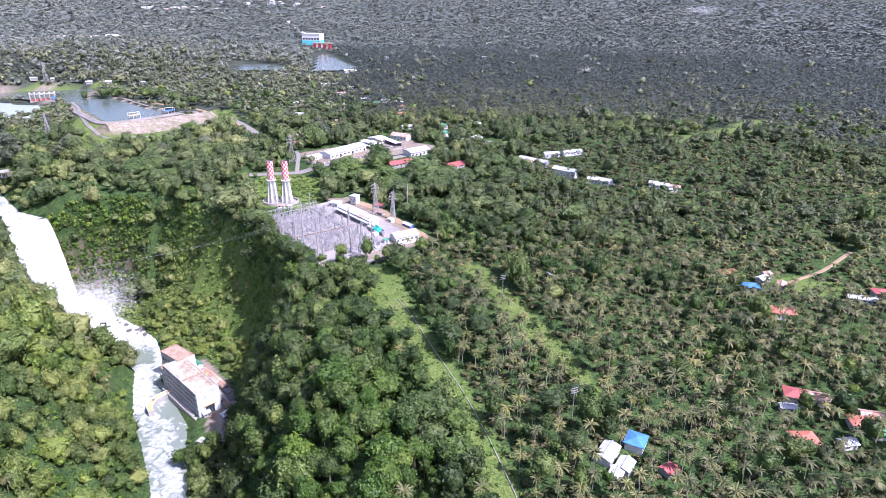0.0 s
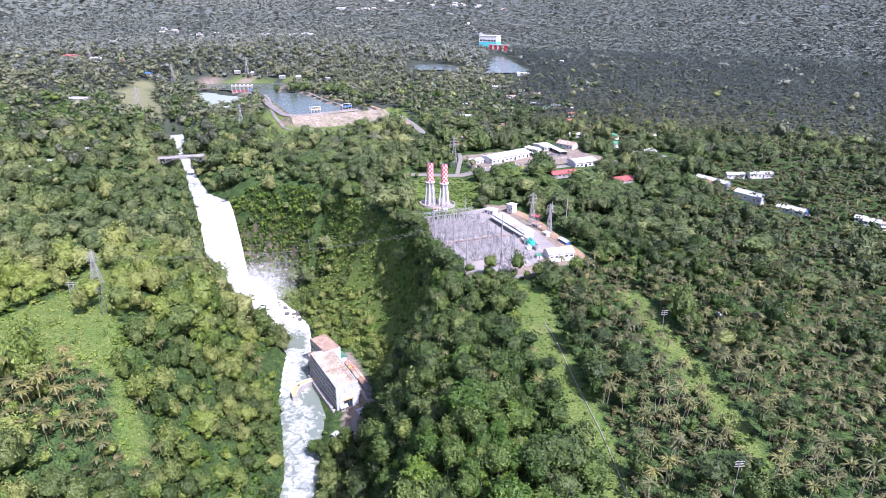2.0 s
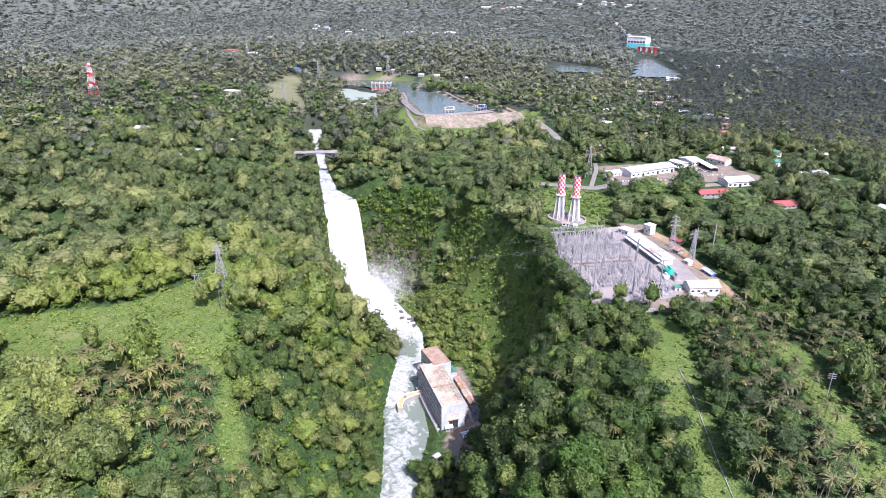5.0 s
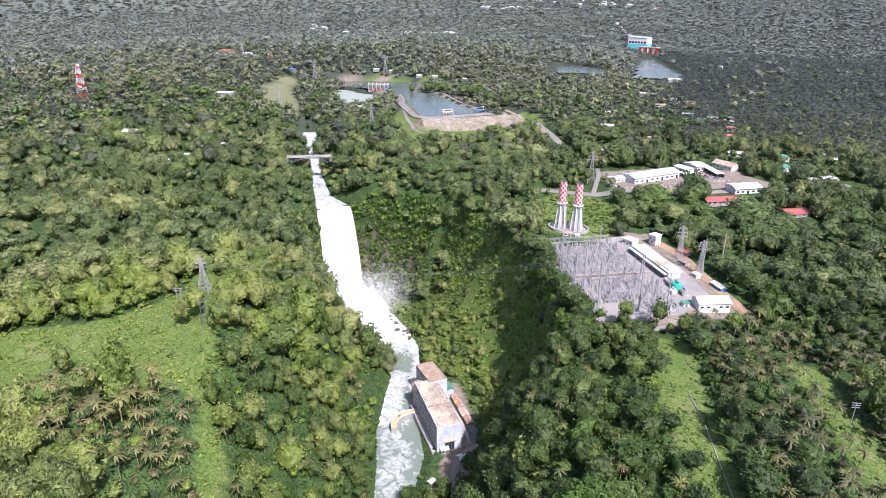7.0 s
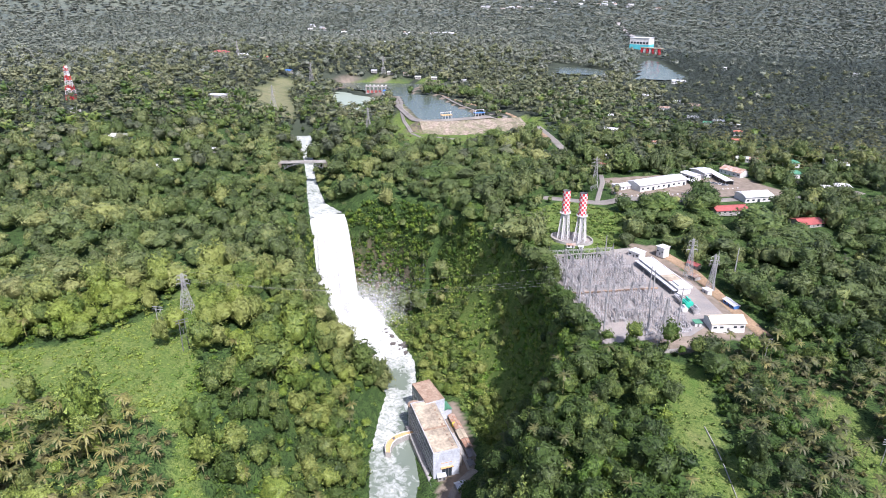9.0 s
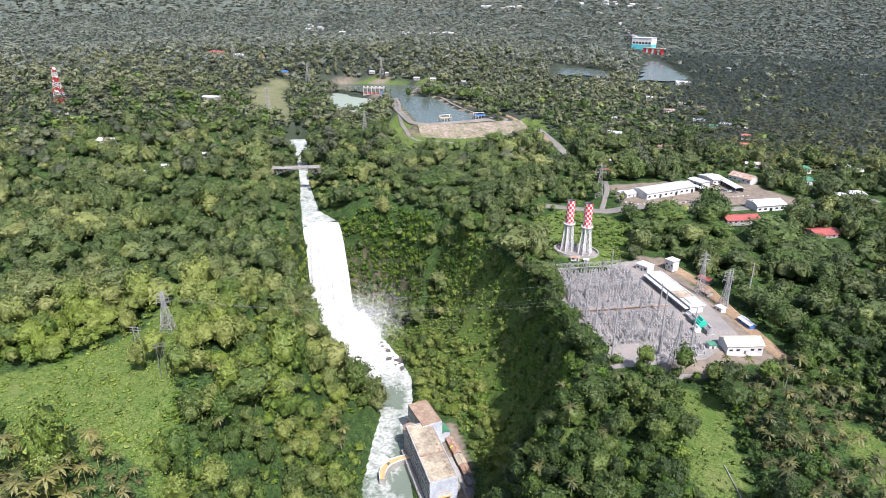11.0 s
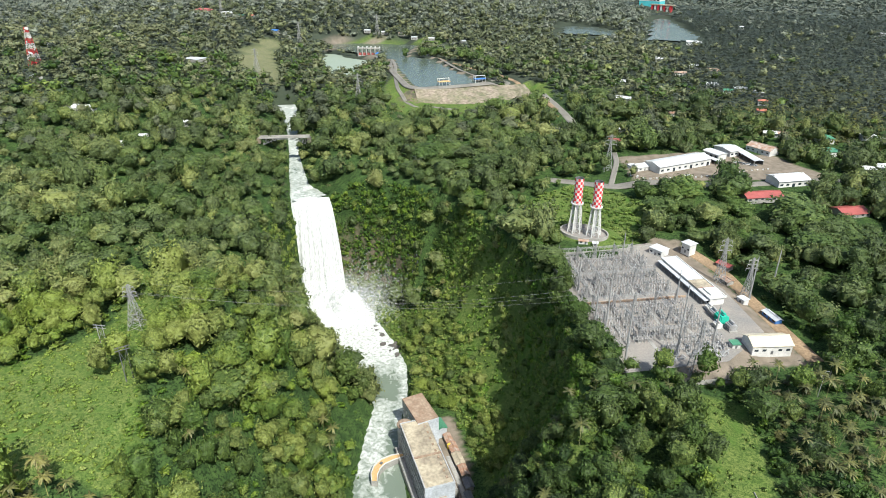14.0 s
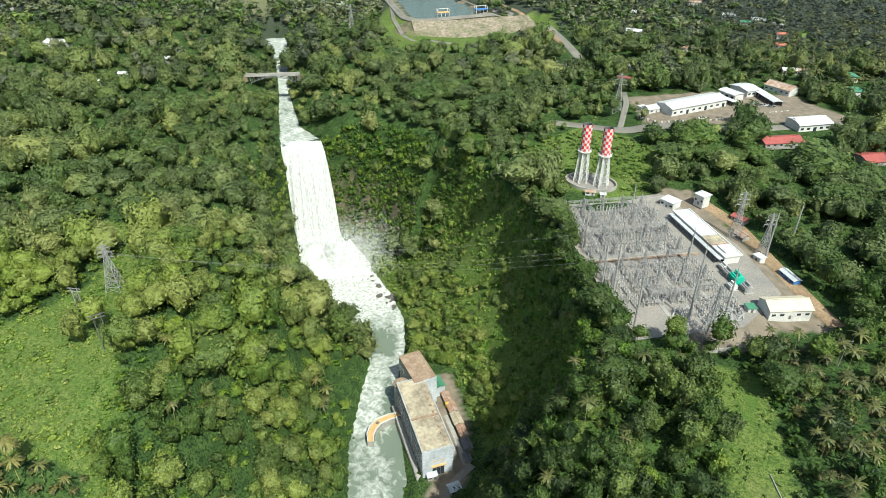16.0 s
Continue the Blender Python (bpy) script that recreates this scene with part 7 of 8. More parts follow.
HUB = (-30, 90)


def free(x, y, gap=1.0, grass=True):
    """True where no clearing, road, water or building keeps trees away."""
    m = ~cover(CLEAR, x, y)
    if grass:
        m &= ~cover(GRASS, x, y)
    m &= ~inside(x, y, TALUS) | (waves(x, y, 9, 71) > 0.45)
    m &= ~(inside(x, y, RIM) & (x > -262) & (y > 405) & (seg_distance(x, y, RIM[4:8])[0] > 5))
    m &= seg_distance(x, y, RIVER, True)[0] > gap
    m &= ~inside(x, y, RIVER)
    m &= ~inside(x, y, FLOOR) | (seg_distance(x, y, [(-160, 365), (-180, 420), (-215, 462)])[0] > 20)
    m &= seg_distance(x, y, LAKE, True)[0] > 14
    d, w = seg_distance(x, y, UPPER)
    half = np.interp(w, np.arange(len(UPPER)), [u[3] for u in UPPER])
    m &= d > half + 2
    m &= (seg_distance(x, y, BANK_ROAD[1:])[0] > 13) & (seg_distance(x, y, WORKS_ROAD)[0] > 9)
    for hw, pts in ROADS:
        m &= seg_distance(x, y, pts)[0] > hw + 4.0
    for bx, by, br in KEEP_CLEAR:
        m &= np.hypot(x - bx, y - by) > br
    return m


def palm_share(x, y):
    edge = -22 + 0.28 * (400 - y)
    right = (x > edge) & (y < 455)
    mid = (x > 70 + 0.1 * (y - 455)) & (y >= 455) & (y < 780)
    p = np.where(right, 0.84, 0.08) + np.where(mid, 0.45 + 0.32 * smooth01(90, 170, x), 0) + 0.95 * smooth01(700, 1020, y) * smooth01(-60, 160, x + 150 + 0.25 * (y - 780))
    p = np.maximum(p, 0.9 * (1 - smooth01(28, 48, np.hypot((x + 265) / 1.5, y - 230))))
    p = np.maximum(p, 0.35 * smooth01(500, 1000, -x))
    p = np.clip(p + 0.22 * waves(x, y, 55, 2), 0, 0.95)
    return np.where((x < -150) & (y < 560) & (p < 0.5), p * 0.25, p)


def rain_share(x, y):
    return np.where((((x + 50) / 120) ** 2 + ((y - 622) / 38) ** 2) < 1, 0.8, 0.0) + np.where((((x + 290) / 60) ** 2 + ((y - 650) / 30) ** 2) < 1, 0.5, 0)


def with_normals(plant_mesh):
    """A palm's arrays with normals that point up and outwards, as its leaflets do on the whole."""
    v, q = plant_mesh
    return v, q, unit(v * np.array([0.9, 0.9, 0.0]) + np.array([0, 0, 0.62]))


BROAD_A = [crown(rng, 130, k + 4, card=0.082, flat=f) for k, f in ((9, 1.0), (14, 0.8), (11, 1.3), (8, 1.1), (16, 0.7), (12, 1.5), (10, 0.95), (13, 1.15))]
BROAD_B = [crown(rng, 118, k + 8, card=0.080, flat=f) for k, f in ((8, 1.0), (12, 0.75), (9, 1.1), (10, 0.9), (14, 0.65), (9, 1.0))]
BROAD_BIG = [crown(rng, 310, k + 8, card=0.060, flat=f, core=3) for k, f in ((12, 0.9), (16, 0.75), (14, 1.1), (18, 0.8), (13, 1.25))]
BROAD_D = [crown(rng, 22, 7, card=0.15, core=1, flat=f) for f in (0.9, 1.1, 0.75, 1.2, 1.0, 0.85)]
BROAD_E = [crown(rng, 17, 5, card=0.34, core=0, flat=f) for f in (0.9, 1.1, 0.8, 1.0)]
RAIN_A = [crown(rng, 420, 30, flat=0.42, card=0.055, core=4) for _ in range(4)]
PALM_A = [with_normals(join([palm_head(rng, 19, 3, slim=0.72), tube((0.2, 0, -2.2), (0, 0, 0), 0.04, 0.03, 4)])) for _ in range(6)]
PALM_B = [with_normals(palm_head(rng, 12, 2, False, slim=1.15)) for _ in range(6)]
PALM_C = [with_normals(palm_tuft(rng, 16)) for _ in range(6)]
BUSH = [crown(rng, 22, 6, card=0.18, core=1, flat=0.8) for _ in range(6)]


def broad_tree(r, k):
    """A broadleaf tree of its own: trunk, limbs and a clumpy crown of 1 m radius."""
    root = new("broadleaf_tree")
    h = 1.15
    sticks = [tube((0, 0, -1.6), (0.05, 0.02, 0.2), 0.075, 0.05)]
    for j in range(4):
        a = r.uniform(0, 6.28)
        sticks.append(tube((0.03, 0.02, r.uniform(-0.5, 0.1)), (0.5 * math.cos(a), 0.5 * math.sin(a), r.uniform(0.2, 0.45)), 0.04, 0.012, 4))
    v, q = join(sticks)
    link_mesh("trunk", array_mesh("trunk", v, q), M_BARK, root)
    v, q, nv = crown(r, 560, 18, card=0.058, core=4)
    link_mesh("crown", array_mesh("crown", v, q, np.full(len(v), 0.18), normals=nv), M_LEAF, root)
    return tagged(root, "dark green broadleaf tree with a clumpy crown in the gorge forest", "tree", "forest trees")


def palm_tree(r, k):
    root = new("coconut_palm")
    v, q = join([tube((0.25, 0, -2.6), (0.10, 0.0, -1.2), 0.045, 0.035), tube((0.10, 0, -1.2), (0, 0, 0.02), 0.035, 0.028)])
    link_mesh("trunk", array_mesh("trunk", v, q), M_PALMBARK, root)
    v, q = palm_head(r, 24, 3, slim=0.68)
    link_mesh("fronds", array_mesh("fronds", v, q, np.full(len(v), 0.2)), M_PALM, root)
    return tagged(root, "tall coconut palm with grey trunk and drooping fronds", "palm tree", "coconut grove")


def plant(ring, step, detail):
    x, y = jittered(*ring, step)
    m = free(x, y, 2.0)
    m &= (rng.uniform(0, 1, len(x)) < 0.025) | ~inside(x, y, SUNNY)
    x, y = x[m], y[m]
    n = len(x)
    z = height(x, y) + rng.uniform(-1.5, 3.0, n) ** 1 + np.where(rng.uniform(0, 1, n) < 0.1, 3.5, 0)
    rain = rng.uniform(0, 1, n) < rain_share(x, y) * 0.38
    near_rain = rain_share(x, y) > 0
    palm = (rng.uniform(0, 1, n) < palm_share(x, y)) & ~near_rain
    patch = 0.14 + 0.22 * waves(x, y, 70, 6) + 0.10 * waves(x, y, 17, 12)
    tint = np.clip(patch + 0.03 + rng.uniform(-0.2, 0.24, n) + np.where(rng.uniform(0, 1, n) < 0.05, 0.3, 0), 0, 0.75)
    broad = ~palm & ~rain
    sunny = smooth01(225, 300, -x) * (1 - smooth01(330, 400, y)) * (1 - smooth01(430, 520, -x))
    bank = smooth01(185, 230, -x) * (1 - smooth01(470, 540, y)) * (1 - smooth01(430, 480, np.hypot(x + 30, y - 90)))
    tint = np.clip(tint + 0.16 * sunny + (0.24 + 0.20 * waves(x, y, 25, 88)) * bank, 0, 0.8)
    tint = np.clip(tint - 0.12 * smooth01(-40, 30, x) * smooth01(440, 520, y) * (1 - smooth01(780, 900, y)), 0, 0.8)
    size = np.clip(np.exp(rng.normal(-0.04, 0.40, n)), 0.42, 1.75) * (1 + 0.2 * waves(x, y, 40, 15)) * (1 + 0.22 * bank) * np.where(rng.uniform(0, 1, n) < 0.08, 1.35, 1.0)
    return x, y, z, broad, palm, rain, tint, size


# nearest ring: single trees first, the rest joined
x, y, z, broad, palm, rain, tint, size = plant((40, 430), 6.8, 0)
order = np.hypot(x + 75, y - 190)
single_b = np.zeros(len(x), bool)
single_p = np.zeros(len(x), bool)
single_b[np.argsort(np.where(broad, order, 1e9))[:290]] = True
single_p[np.argsort(np.where(palm, np.hypot(x - 40, y - 240), 1e9))[:260]] = True
steep_h = np.where(inside(x, y, RIM), 0.85, 1.0)
protos = [broad_tree(rng, k) for k in range(7)]
for k, i in enumerate(np.nonzero(single_b)[0]):
    s = 5.2 * size[i]
    m = Matrix.LocRotScale((x[i], y[i], z[i] + s * 1.45 * steep_h[i]), Euler((0, 0, rng.uniform(0, 6.28))), (s, s, s * 1.05))
    if k < len(protos):
        protos[k].matrix_basis = m
    else:
        p = protos[k % len(protos)]
        own, p.scale = p.scale.copy(), (1, 1, 1)
        copy_thing(p, m)
        p.scale = own
palms = [palm_tree(rng, k) for k in range(6)]
for k, i in enumerate(np.nonzero(single_p)[0]):
    s = 3.6 * size[i] ** 0.6
    m = Matrix.LocRotScale((x[i], y[i], z[i] + 2.55 * s), Euler((0, 0, rng.uniform(0, 6.28))), (s, s, s))
    if k < len(palms):
        palms[k].matrix_basis = m
    else:
        p = palms[k % len(palms)]
        own, p.scale = p.scale.copy(), (1, 1, 1)
        copy_thing(p, m)
        p.scale = own
for bx, by, br, bh in ((-148, 372, 9.5, 13), (-176, 338, 8.0, 9), (-112, 300, 11, 10), (-158, 350, 6.5, 8), (-140, 345, 8, 11)):
    p = protos[int(bx) % 7]
    own, p.scale = p.scale.copy(), (1, 1, 1)
    copy_thing(p, Matrix.LocRotScale((bx, by, ground_at(bx, by) + bh), Euler((0, 0, bx)), (br, br, br * 0.95)))
    p.scale = own
rest = broad & ~single_b
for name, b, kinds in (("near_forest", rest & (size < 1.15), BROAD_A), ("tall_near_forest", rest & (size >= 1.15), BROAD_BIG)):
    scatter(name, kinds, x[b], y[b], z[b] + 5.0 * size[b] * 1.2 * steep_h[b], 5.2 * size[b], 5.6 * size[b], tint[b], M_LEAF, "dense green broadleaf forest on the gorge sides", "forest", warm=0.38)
b = palm & ~single_p
scatter("coconut_grove", PALM_A, x[b], y[b], z[b] + 10 * size[b] ** 0.6, 3.7 * size[b] ** 0.5, 3.6 * size[b] ** 0.5, tint[b] * 0.75, M_PALM, "grove of tall coconut palms", "palm grove", warm=0.0)

x, y, z, broad, palm, rain, tint, size = plant((430, 860), 8.4, 1)
b = broad & (rng.uniform(0, 1, len(x)) < 0.68)
# the share of trees in haze-greyed leaves grows with distance
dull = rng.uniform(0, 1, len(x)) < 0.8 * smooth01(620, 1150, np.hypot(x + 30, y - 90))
lift_b = 4.5 * size + rng.normal(0, 1.8, len(x))
for name, sel, leaf, kinds in (("middle_forest", b & ~dull & (size < 1.2), M_MIDLEAF, BROAD_B), ("tall_middle_forest", b & ~dull & (size >= 1.2), M_MIDLEAF, BROAD_BIG), ("dull_middle_forest", b & dull, M_HAZEMID, BROAD_B)):
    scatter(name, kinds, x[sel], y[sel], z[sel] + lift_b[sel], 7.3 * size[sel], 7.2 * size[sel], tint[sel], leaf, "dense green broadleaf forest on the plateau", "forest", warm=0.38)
b = palm
scatter("middle_palms", PALM_B, x[b], y[b], z[b] + 10 * size[b] ** 0.6, 4.3 * size[b] ** 0.5, 4.0 * size[b] ** 0.5, tint[b], M_PALM, "grey-green coconut palms on the plateau", "palm grove", warm=0.1)
b = rain
scatter("rain_tree_crowns", RAIN_A, x[b], y[b], z[b] + 5 + 2 * size[b], 10.5 * size[b], 14 * size[b], tint[b] * 0.4, M_MIDLEAF, "broad umbrella-crowned rain trees beside the road", "forest")

x, y, z, broad, palm, rain, tint, size = plant((860, 1850), 8.6, 2)
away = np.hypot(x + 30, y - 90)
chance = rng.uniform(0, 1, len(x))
# two steps of haze-greyed leaves, chosen more often farther off
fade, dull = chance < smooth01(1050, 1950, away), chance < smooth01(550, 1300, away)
for name, sel, leaf in (("pale_far_forest", broad & fade, M_HAZEFAR), ("far_forest", broad & dull & ~fade, M_HAZEMID), ("green_far_forest", broad & ~dull, M_MIDLEAF)):
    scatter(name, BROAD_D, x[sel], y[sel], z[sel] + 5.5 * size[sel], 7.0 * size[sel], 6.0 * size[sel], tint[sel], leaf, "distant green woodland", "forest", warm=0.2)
for name, sel, leaf in (("far_palms", palm & dull, M_HAZEPALM), ("green_far_palms", palm & ~dull, M_PALM)):
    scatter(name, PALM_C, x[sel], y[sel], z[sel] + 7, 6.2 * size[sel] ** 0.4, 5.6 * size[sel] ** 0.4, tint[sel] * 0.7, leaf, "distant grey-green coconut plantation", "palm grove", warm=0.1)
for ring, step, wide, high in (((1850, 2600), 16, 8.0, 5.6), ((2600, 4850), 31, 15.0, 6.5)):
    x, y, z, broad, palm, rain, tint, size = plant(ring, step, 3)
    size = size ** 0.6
    scatter("distant_tree_crowns", BROAD_E, x, y, z + 5, wide * size, high * size, tint * (0.6 + 0.4 * smooth01(100, 700, -x)) + 0.06, M_HAZEFAR, "rounded crowns of the distant woods", "forest", warm=0.1)


def hazed_canopy():
    """The closed roof of the far woods: one bumpy sheet over the plain."""
    r = np.random.default_rng(31)
    rad = [1780.0]
    while rad[-1] < 4850:
        rad.append(rad[-1] * 1.0085)
    rr, aa = np.meshgrid(np.array(rad), np.radians(np.linspace(-70, 41, 430)), indexing="ij")
    rr = rr * (1 + r.uniform(-0.003, 0.003, rr.shape))
    aa = aa + r.uniform(-0.0016, 0.0016, aa.shape)
    x, y = (np.sin(aa) * rr).ravel(), (np.cos(aa) * rr - 25).ravel()
    rise = smooth01(1790, 1960, rr.ravel() + 70 * waves(x, y, 60, 19))
    out = smooth01(2600, 4600, rr.ravel())
    z = height(x, y) - 2 + (3 + 3 * out) * rise + rise * out * (3 * waves(x, y, 60, 20) + 4 * waves(x, y, 260, 22) + r.uniform(-1.5, 2.0, len(x)))
    # tint rises to the left: the bright haze on the hill, painted in
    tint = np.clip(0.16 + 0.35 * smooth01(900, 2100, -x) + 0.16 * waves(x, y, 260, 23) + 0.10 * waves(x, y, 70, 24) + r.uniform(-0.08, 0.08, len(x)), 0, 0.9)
    nr, na = rr.shape
    i = np.arange(nr * na).reshape(nr, na)
    q = np.stack([i[:-1, :-1].ravel(), i[:-1, 1:].ravel(), i[1:, 1:].ravel(), i[1:, :-1].ravel()], 1)[:, ::-1]
    q = q[free(x[q].mean(1), y[q].mean(1), 2.0)]
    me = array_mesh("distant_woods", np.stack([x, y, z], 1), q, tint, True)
    return tagged(link_mesh("distant_woods", me, M_HAZECANOPY), "distant woods reaching to the hills, their green greyed for haze", "forest", kind="stuff")


hazed_canopy()
# bushes below the palms of the plateau
x, y = jittered(430, 860, 8.6)
m = free(x, y, 2.0) & (palm_share(x, y) > 0.5)
x, y = x[m], y[m]
k = rng.uniform(0.7, 1.5, len(x))
scatter("plateau_undergrowth", BUSH, x, y, height(x, y) + 0.8 * k, 4.2 * k, 3.0 * k, np.clip(0.1 + 0.2 * waves(x, y, 40, 6) + rng.uniform(-0.1, 0.2, len(x)), 0, 0.8), M_OLIVE, "olive-green bushes below the plateau palms", "shrubs")

# a dark clump on the point of the reservoir, and trees along its landward shore
n = 46
along = rng.uniform(0, 1, n)
x = np.where(along < 0.45, -575 + rng.normal(0, 17, n), -530 + (along - 0.45) * 210 + rng.normal(0, 5, n) + 14)
y = np.where(along < 0.45, 1108 + rng.normal(0, 9, n), 1072 - (along - 0.45) * 150 + rng.normal(0, 6, n) + 42)
s = rng.uniform(0.75, 1.35, n)
scatter("shore_trees", BROAD_A, x, y, np.maximum(height(x, y), LAKE_Z) + 7 * s, 7.5 * s, 8.5 * s, rng.uniform(0, 0.2, n), M_MIDLEAF, "dark round-crowned trees on the reservoir shore", "forest", warm=0.05)

# undergrowth between the near trees; low tints paint in the shade of crown gaps
x, y = jittered(60, 450, 7.2)
m = free(x, y, 0.5) & (np.hypot(x + 50, y - 160) > 60) & ~inside(x, y, SUNNY)
x, y = x[m], y[m]
s = rng.uniform(0.7, 1.5, len(x))
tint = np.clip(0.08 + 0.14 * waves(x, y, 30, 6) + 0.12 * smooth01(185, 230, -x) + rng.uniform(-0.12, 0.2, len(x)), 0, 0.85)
open_grove = palm_share(x, y) > 0.55
for name, sel, leaf, word in (("undergrowth", ~open_grove, M_LEAF, "bushes and vines between the trees, darkened for shade"), ("grove_undergrowth", open_grove, M_OLIVE, "olive-green bushes below the coconut palms")):
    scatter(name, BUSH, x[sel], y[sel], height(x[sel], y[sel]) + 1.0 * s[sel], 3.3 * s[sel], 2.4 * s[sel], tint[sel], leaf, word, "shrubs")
x, y = jittered(60, 520, 2.1)
m = free(x, y, 0.5) & inside(x, y, SUNNY) & (rng.uniform(0, 1, len(x)) < 0.7 + 0.5 * waves(x, y, 16, 37))
x, y = x[m], y[m]
s = np.clip(np.exp(rng.normal(-0.1, 0.50, len(x))), 0.35, 2.6) * (1 + 0.45 * waves(x, y, 14, 33))
tint = np.clip(0.44 + 0.42 * waves(x, y, 24, 6) + rng.uniform(-0.24, 0.24, len(x)), 0, 0.9)
scatter("sunlit_bushes", BUSH, x, y, height(x, y) + 0.2 * s, 1.25 * s, 0.95 * s, tint, M_BUSH, "dense bright bushes on the open slope", "shrubs", warm=0.0)

# thick growth on the lower gorge side, and low growth on the openings
x, y = jittered(150, 700, 3.0)
m = (inside(x, y, TALUS) | (inside(x, y, FLOOR) & (y > 455))) & ~inside(x, y, RIVER) & (seg_distance(x, y, RIVER, True)[0] > 1.5) & (np.hypot(x + 212, y - 455) > 14) & (rng.uniform(0, 1, len(x)) < 0.9)
x, y = x[m], y[m]
s = rng.uniform(0.8, 2.0, len(x))
scatter("gorge_thicket", BUSH, x, y, height(x, y) + 0.5 * s, 1.7 * s, 1.5 * s, np.clip(0.36 + 0.2 * waves(x, y, 20, 5) + rng.uniform(-0.2, 0.3, len(x)), 0, 0.85), M_BUSH, "bright green thicket on the lower gorge side", "shrubs", warm=0.05)
x, y = jittered(150, 700, 7.6)
m = (inside(x, y, TALUS) | (inside(x, y, FLOOR) & (y > 455))) & (seg_distance(x, y, RIVER, True)[0] > 4) & ~inside(x, y, RIVER) & (np.hypot(x + 205, y - 448) > 24) & (seg_distance(x, y, [(-345, 585), (-290, 560)])[0] > 16)
x, y = x[m], y[m]
s = rng.uniform(0.7, 1.3, len(x))
scatter("scree_trees", BROAD_BIG, x, y, height(x, y) + 3.2 * s, 5.4 * s, 5.0 * s, np.clip(0.40 + 0.2 * waves(x, y, 20, 5) + rng.uniform(-0.15, 0.25, len(x)), 0, 0.85), M_LEAF, "leafy young trees on the scree of the gorge", "forest", warm=0.2)
x, y = jittered(60, 760, 2.9)
m = free(x, y, 3.0, grass=False) & cover(GRASS, x, y) & (rng.uniform(0, 1, len(x)) < 0.40 + 0.5 * waves(x, y, 22, 44) + 0.25 * inside(x, y, GRASS[1]))
x, y = x[m], y[m]
s = rng.uniform(0.5, 1.7, len(x)) * (1 + 0.7 * inside(x, y, GRASS[1]))
scatter("low_shrubs", BUSH, x, y, height(x, y) + 0.3 * s, 1.3 * s, 0.9 * s, np.clip(0.2 + rng.uniform(-0.15, 0.25, len(x)), 0, 0.8), M_BUSH, "low green shrubs and tall grass on the clearing", "shrubs")

# bushes and creepers clinging to the gorge walls, spread evenly over their height
WALL_TOP = [(px + 1, py - 1) for px, py in RIM[4:10]]


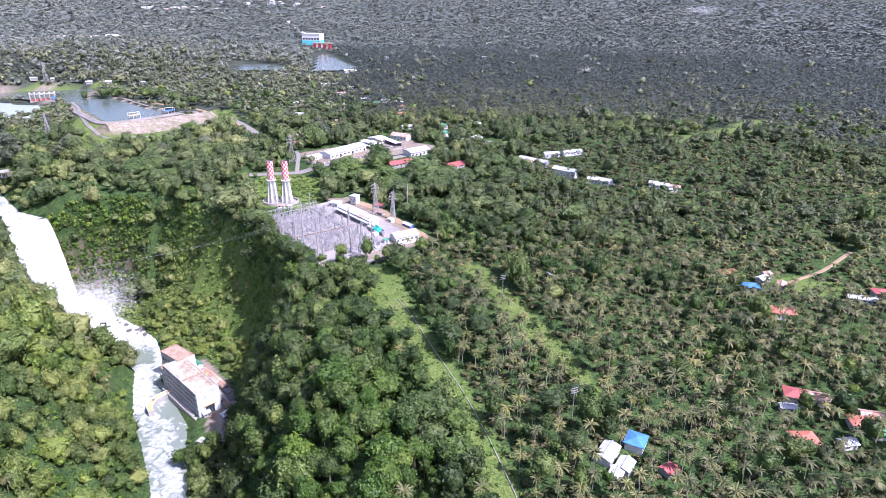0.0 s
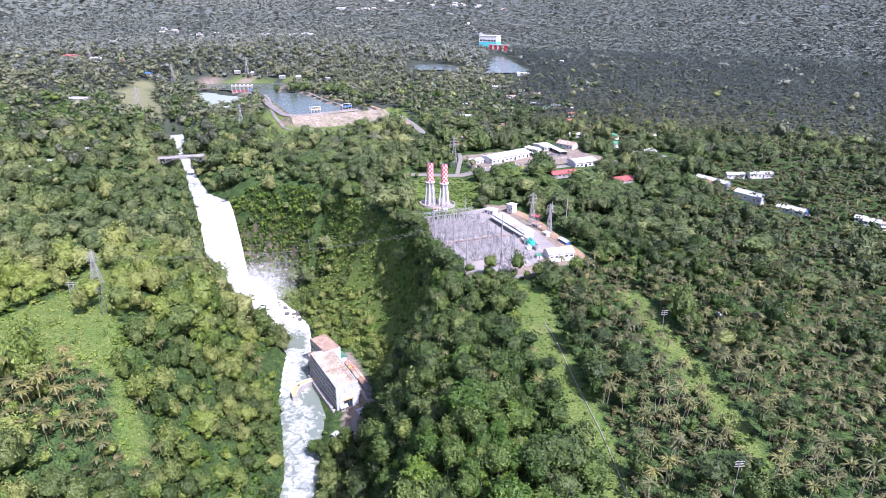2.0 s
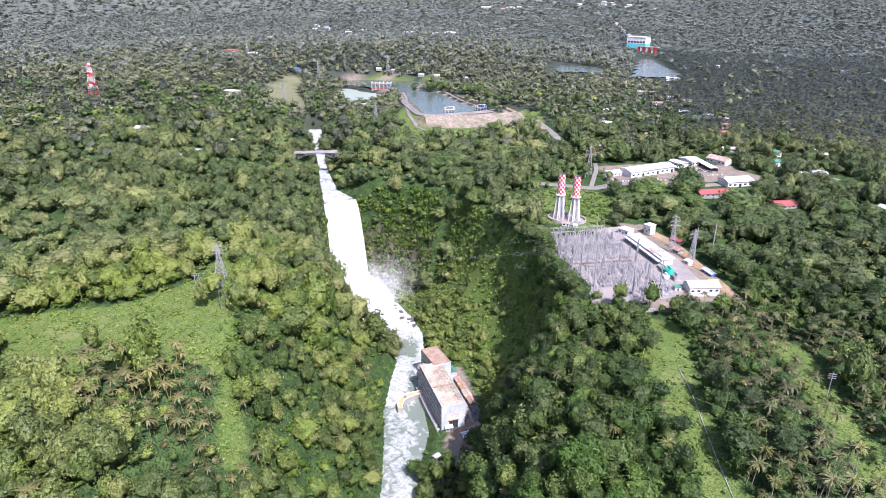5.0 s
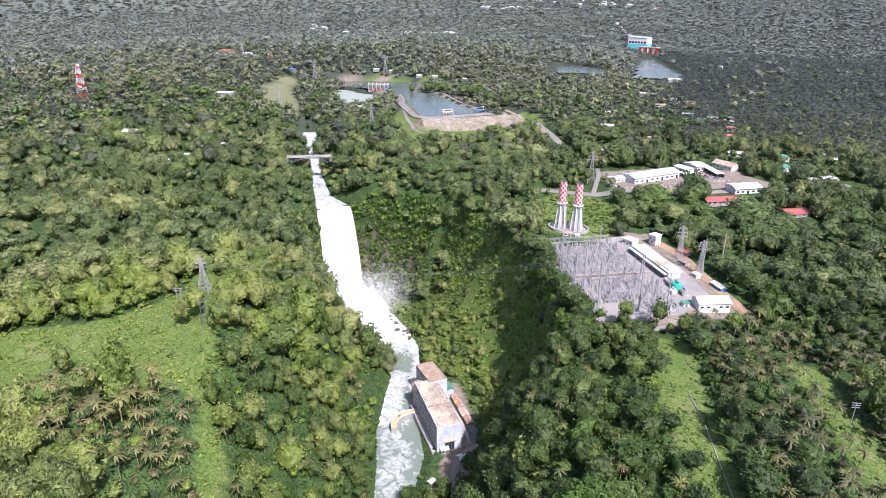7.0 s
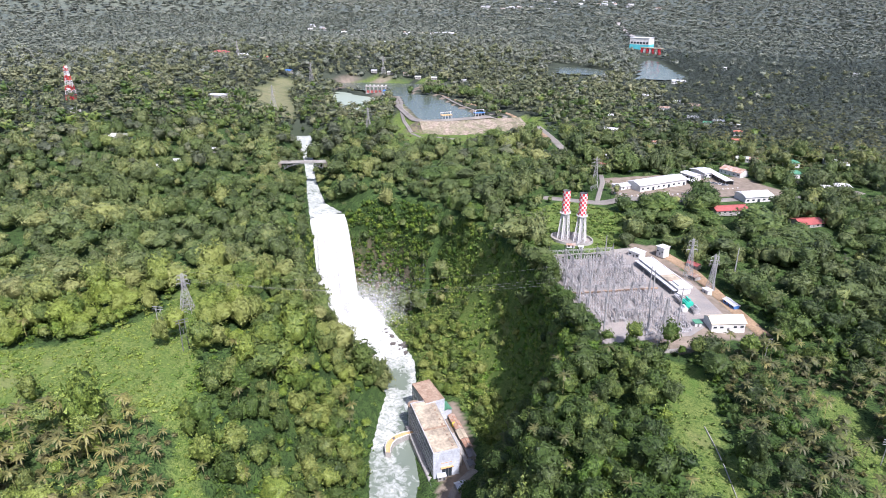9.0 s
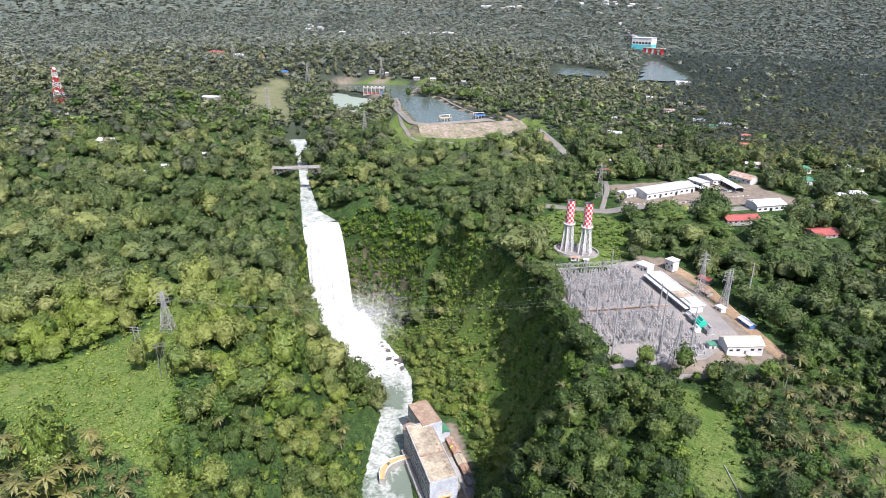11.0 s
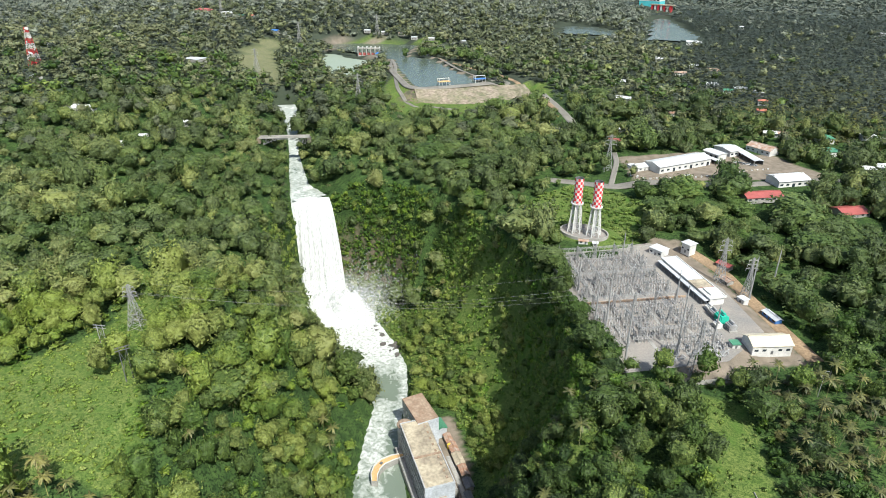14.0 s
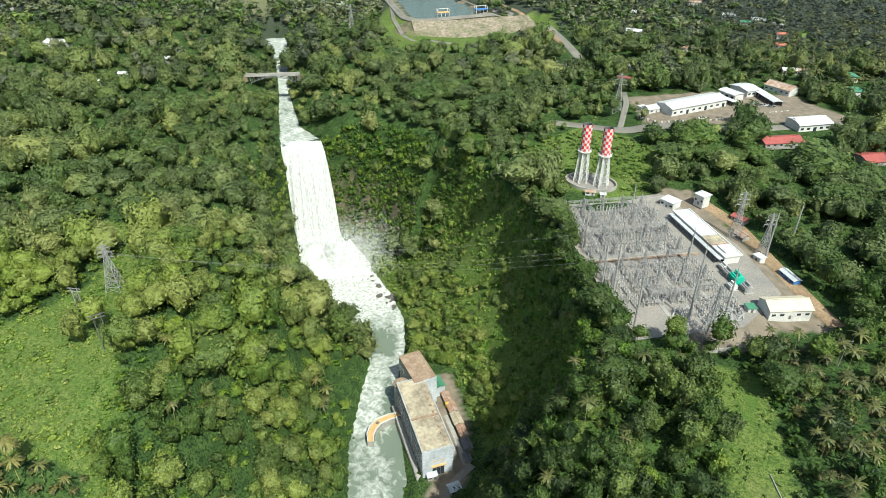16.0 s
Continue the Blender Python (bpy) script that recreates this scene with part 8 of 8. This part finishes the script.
def wall_growth(name, rim_pts, count, label, bare, mat):
    r = np.random.default_rng(count)
    p = np.array(rim_pts, float)
    seg = np.linalg.norm(np.diff(p, axis=0), axis=1)
    at = np.interp(r.uniform(0, seg.sum(), count), np.concatenate([[0], np.cumsum(seg)]), np.arange(len(p)))
    i = np.clip(at.astype(int), 0, len(p) - 2)
    rim = p[i] + (p[i + 1] - p[i]) * (at - i)[:, None]
    best, foot = np.full(count, 1e9), rim.copy()
    for k in range(len(FLOOR)):
        a, b = np.array(FLOOR[k], float), np.array(FLOOR[(k + 1) % len(FLOOR)], float)
        f = np.clip(((rim - a) @ (b - a)) / ((b - a) @ (b - a)), 0, 1)
        q = a + f[:, None] * (b - a)
        d = np.linalg.norm(rim - q, axis=1)
        foot = np.where((d < best)[:, None], q, foot)
        best = np.minimum(best, d)
    line = np.linspace(0, 1, 40)
    prof = np.stack([height(rim[:, 0] + (foot[:, 0] - rim[:, 0]) * t, rim[:, 1] + (foot[:, 1] - rim[:, 1]) * t) for t in line], 1)
    want = r.uniform(0.02, 1.0, count) * (prof[:, 0] - prof[:, -1]) + prof[:, -1]
    t = line[np.argmin(np.abs(prof - want[:, None]), axis=1)] + r.uniform(-0.012, 0.012, count)
    x, y = rim[:, 0] + (foot[:, 0] - rim[:, 0]) * t, rim[:, 1] + (foot[:, 1] - rim[:, 1]) * t
    keep_it = waves(x * 1.5, want, 13, 91) > bare
    keep_it &= seg_distance(x, y, [(-410, 575), (-388, 552)])[0] > 13
    x, y, want = x[keep_it], y[keep_it], want[keep_it]
    s = np.clip(np.exp(r.normal(0.05, 0.42, len(x))), 0.5, 2.4)
    big = r.uniform(0, 1, len(x)) < 0.07
    k = r.uniform(2.6, 4.6, big.sum())
    scatter(name + "_tall", BROAD_B, x[big], y[big], want[big] + 1.5, k, k * 1.2, np.clip(0.25 + r.uniform(-0.2, 0.35, big.sum()), 0, 0.8), M_LEAF, label.replace("bushes", "small trees", 1), "forest")
    return scatter(name, BUSH, x, y, want, 1.6 * s, 2.3 * s, np.clip(0.16 + 0.2 * waves(x, want, 20, 3) + r.uniform(-0.2, 0.3, len(x)), 0, 0.8), mat, label, "shrubs")


wall_growth("cliff_bushes", [(-398, 582), (-376, 593), (-330, 603), (-285, 593), (-250, 579)], 3800, "green bushes clinging to the cliff beside the falls", -0.34, M_LEAF)
wall_growth("wall_creepers", WALL_TOP, 3600, "creepers and bushes on the steep gorge wall", -0.5, M_BUSH)
wall_growth("bank_bushes", [(-418, 562), (-392, 514), (-355, 449), (-325, 399)], 1200, "bushes on the steep bank beside the falls", -0.6, M_LEAF)
x, y = jittered(300, 700, 2.4)
m = inside(x, y, RIM) & ~inside(x, y, FLOOR) & ((np.hypot(x + 262, y - 556) < 30) | (np.hypot(x + 297, y - 582) < 17))
x, y = x[m], y[m]
k = rng.uniform(0.8, 1.9, len(x))
scatter("corner_creepers", BUSH, x, y, height(x, y) + 0.4, 1.5 * k, 1.8 * k, np.clip(0.2 + rng.uniform(-0.2, 0.3, len(x)), 0, 0.8), M_LEAF, "dark creepers in the corner of the gorge", "shrubs")

# tall trees that lean over the rim
p = np.array(RIM[3:10], float)
at = np.linspace(0, len(p) - 1.001, 62)
i = at.astype(int)
edge = p[i] + (p[i + 1] - p[i]) * (at - i)[:, None]
x, y = edge[:, 0] + 6 + rng.normal(0, 4, len(at)), edge[:, 1] + 4 + rng.normal(0, 4, len(at))
m = ~cover(CLEAR, x, y) & (np.hypot(x + 152, y - 562) > 24) & ~(cover([GRASS[1]], x, y) & (y > 552))
x, y = x[m], y[m]
k = rng.uniform(0.75, 1.25, len(x))
scatter("rim_trees", BROAD_BIG, x, y, height(x, y) + 5.0 * k, 6.6 * k, 7.2 * k, np.clip(0.2 + rng.uniform(-0.15, 0.3, len(x)), 0, 0.8), M_LEAF, "tall leafy trees leaning over the gorge rim", "forest", warm=0.15)
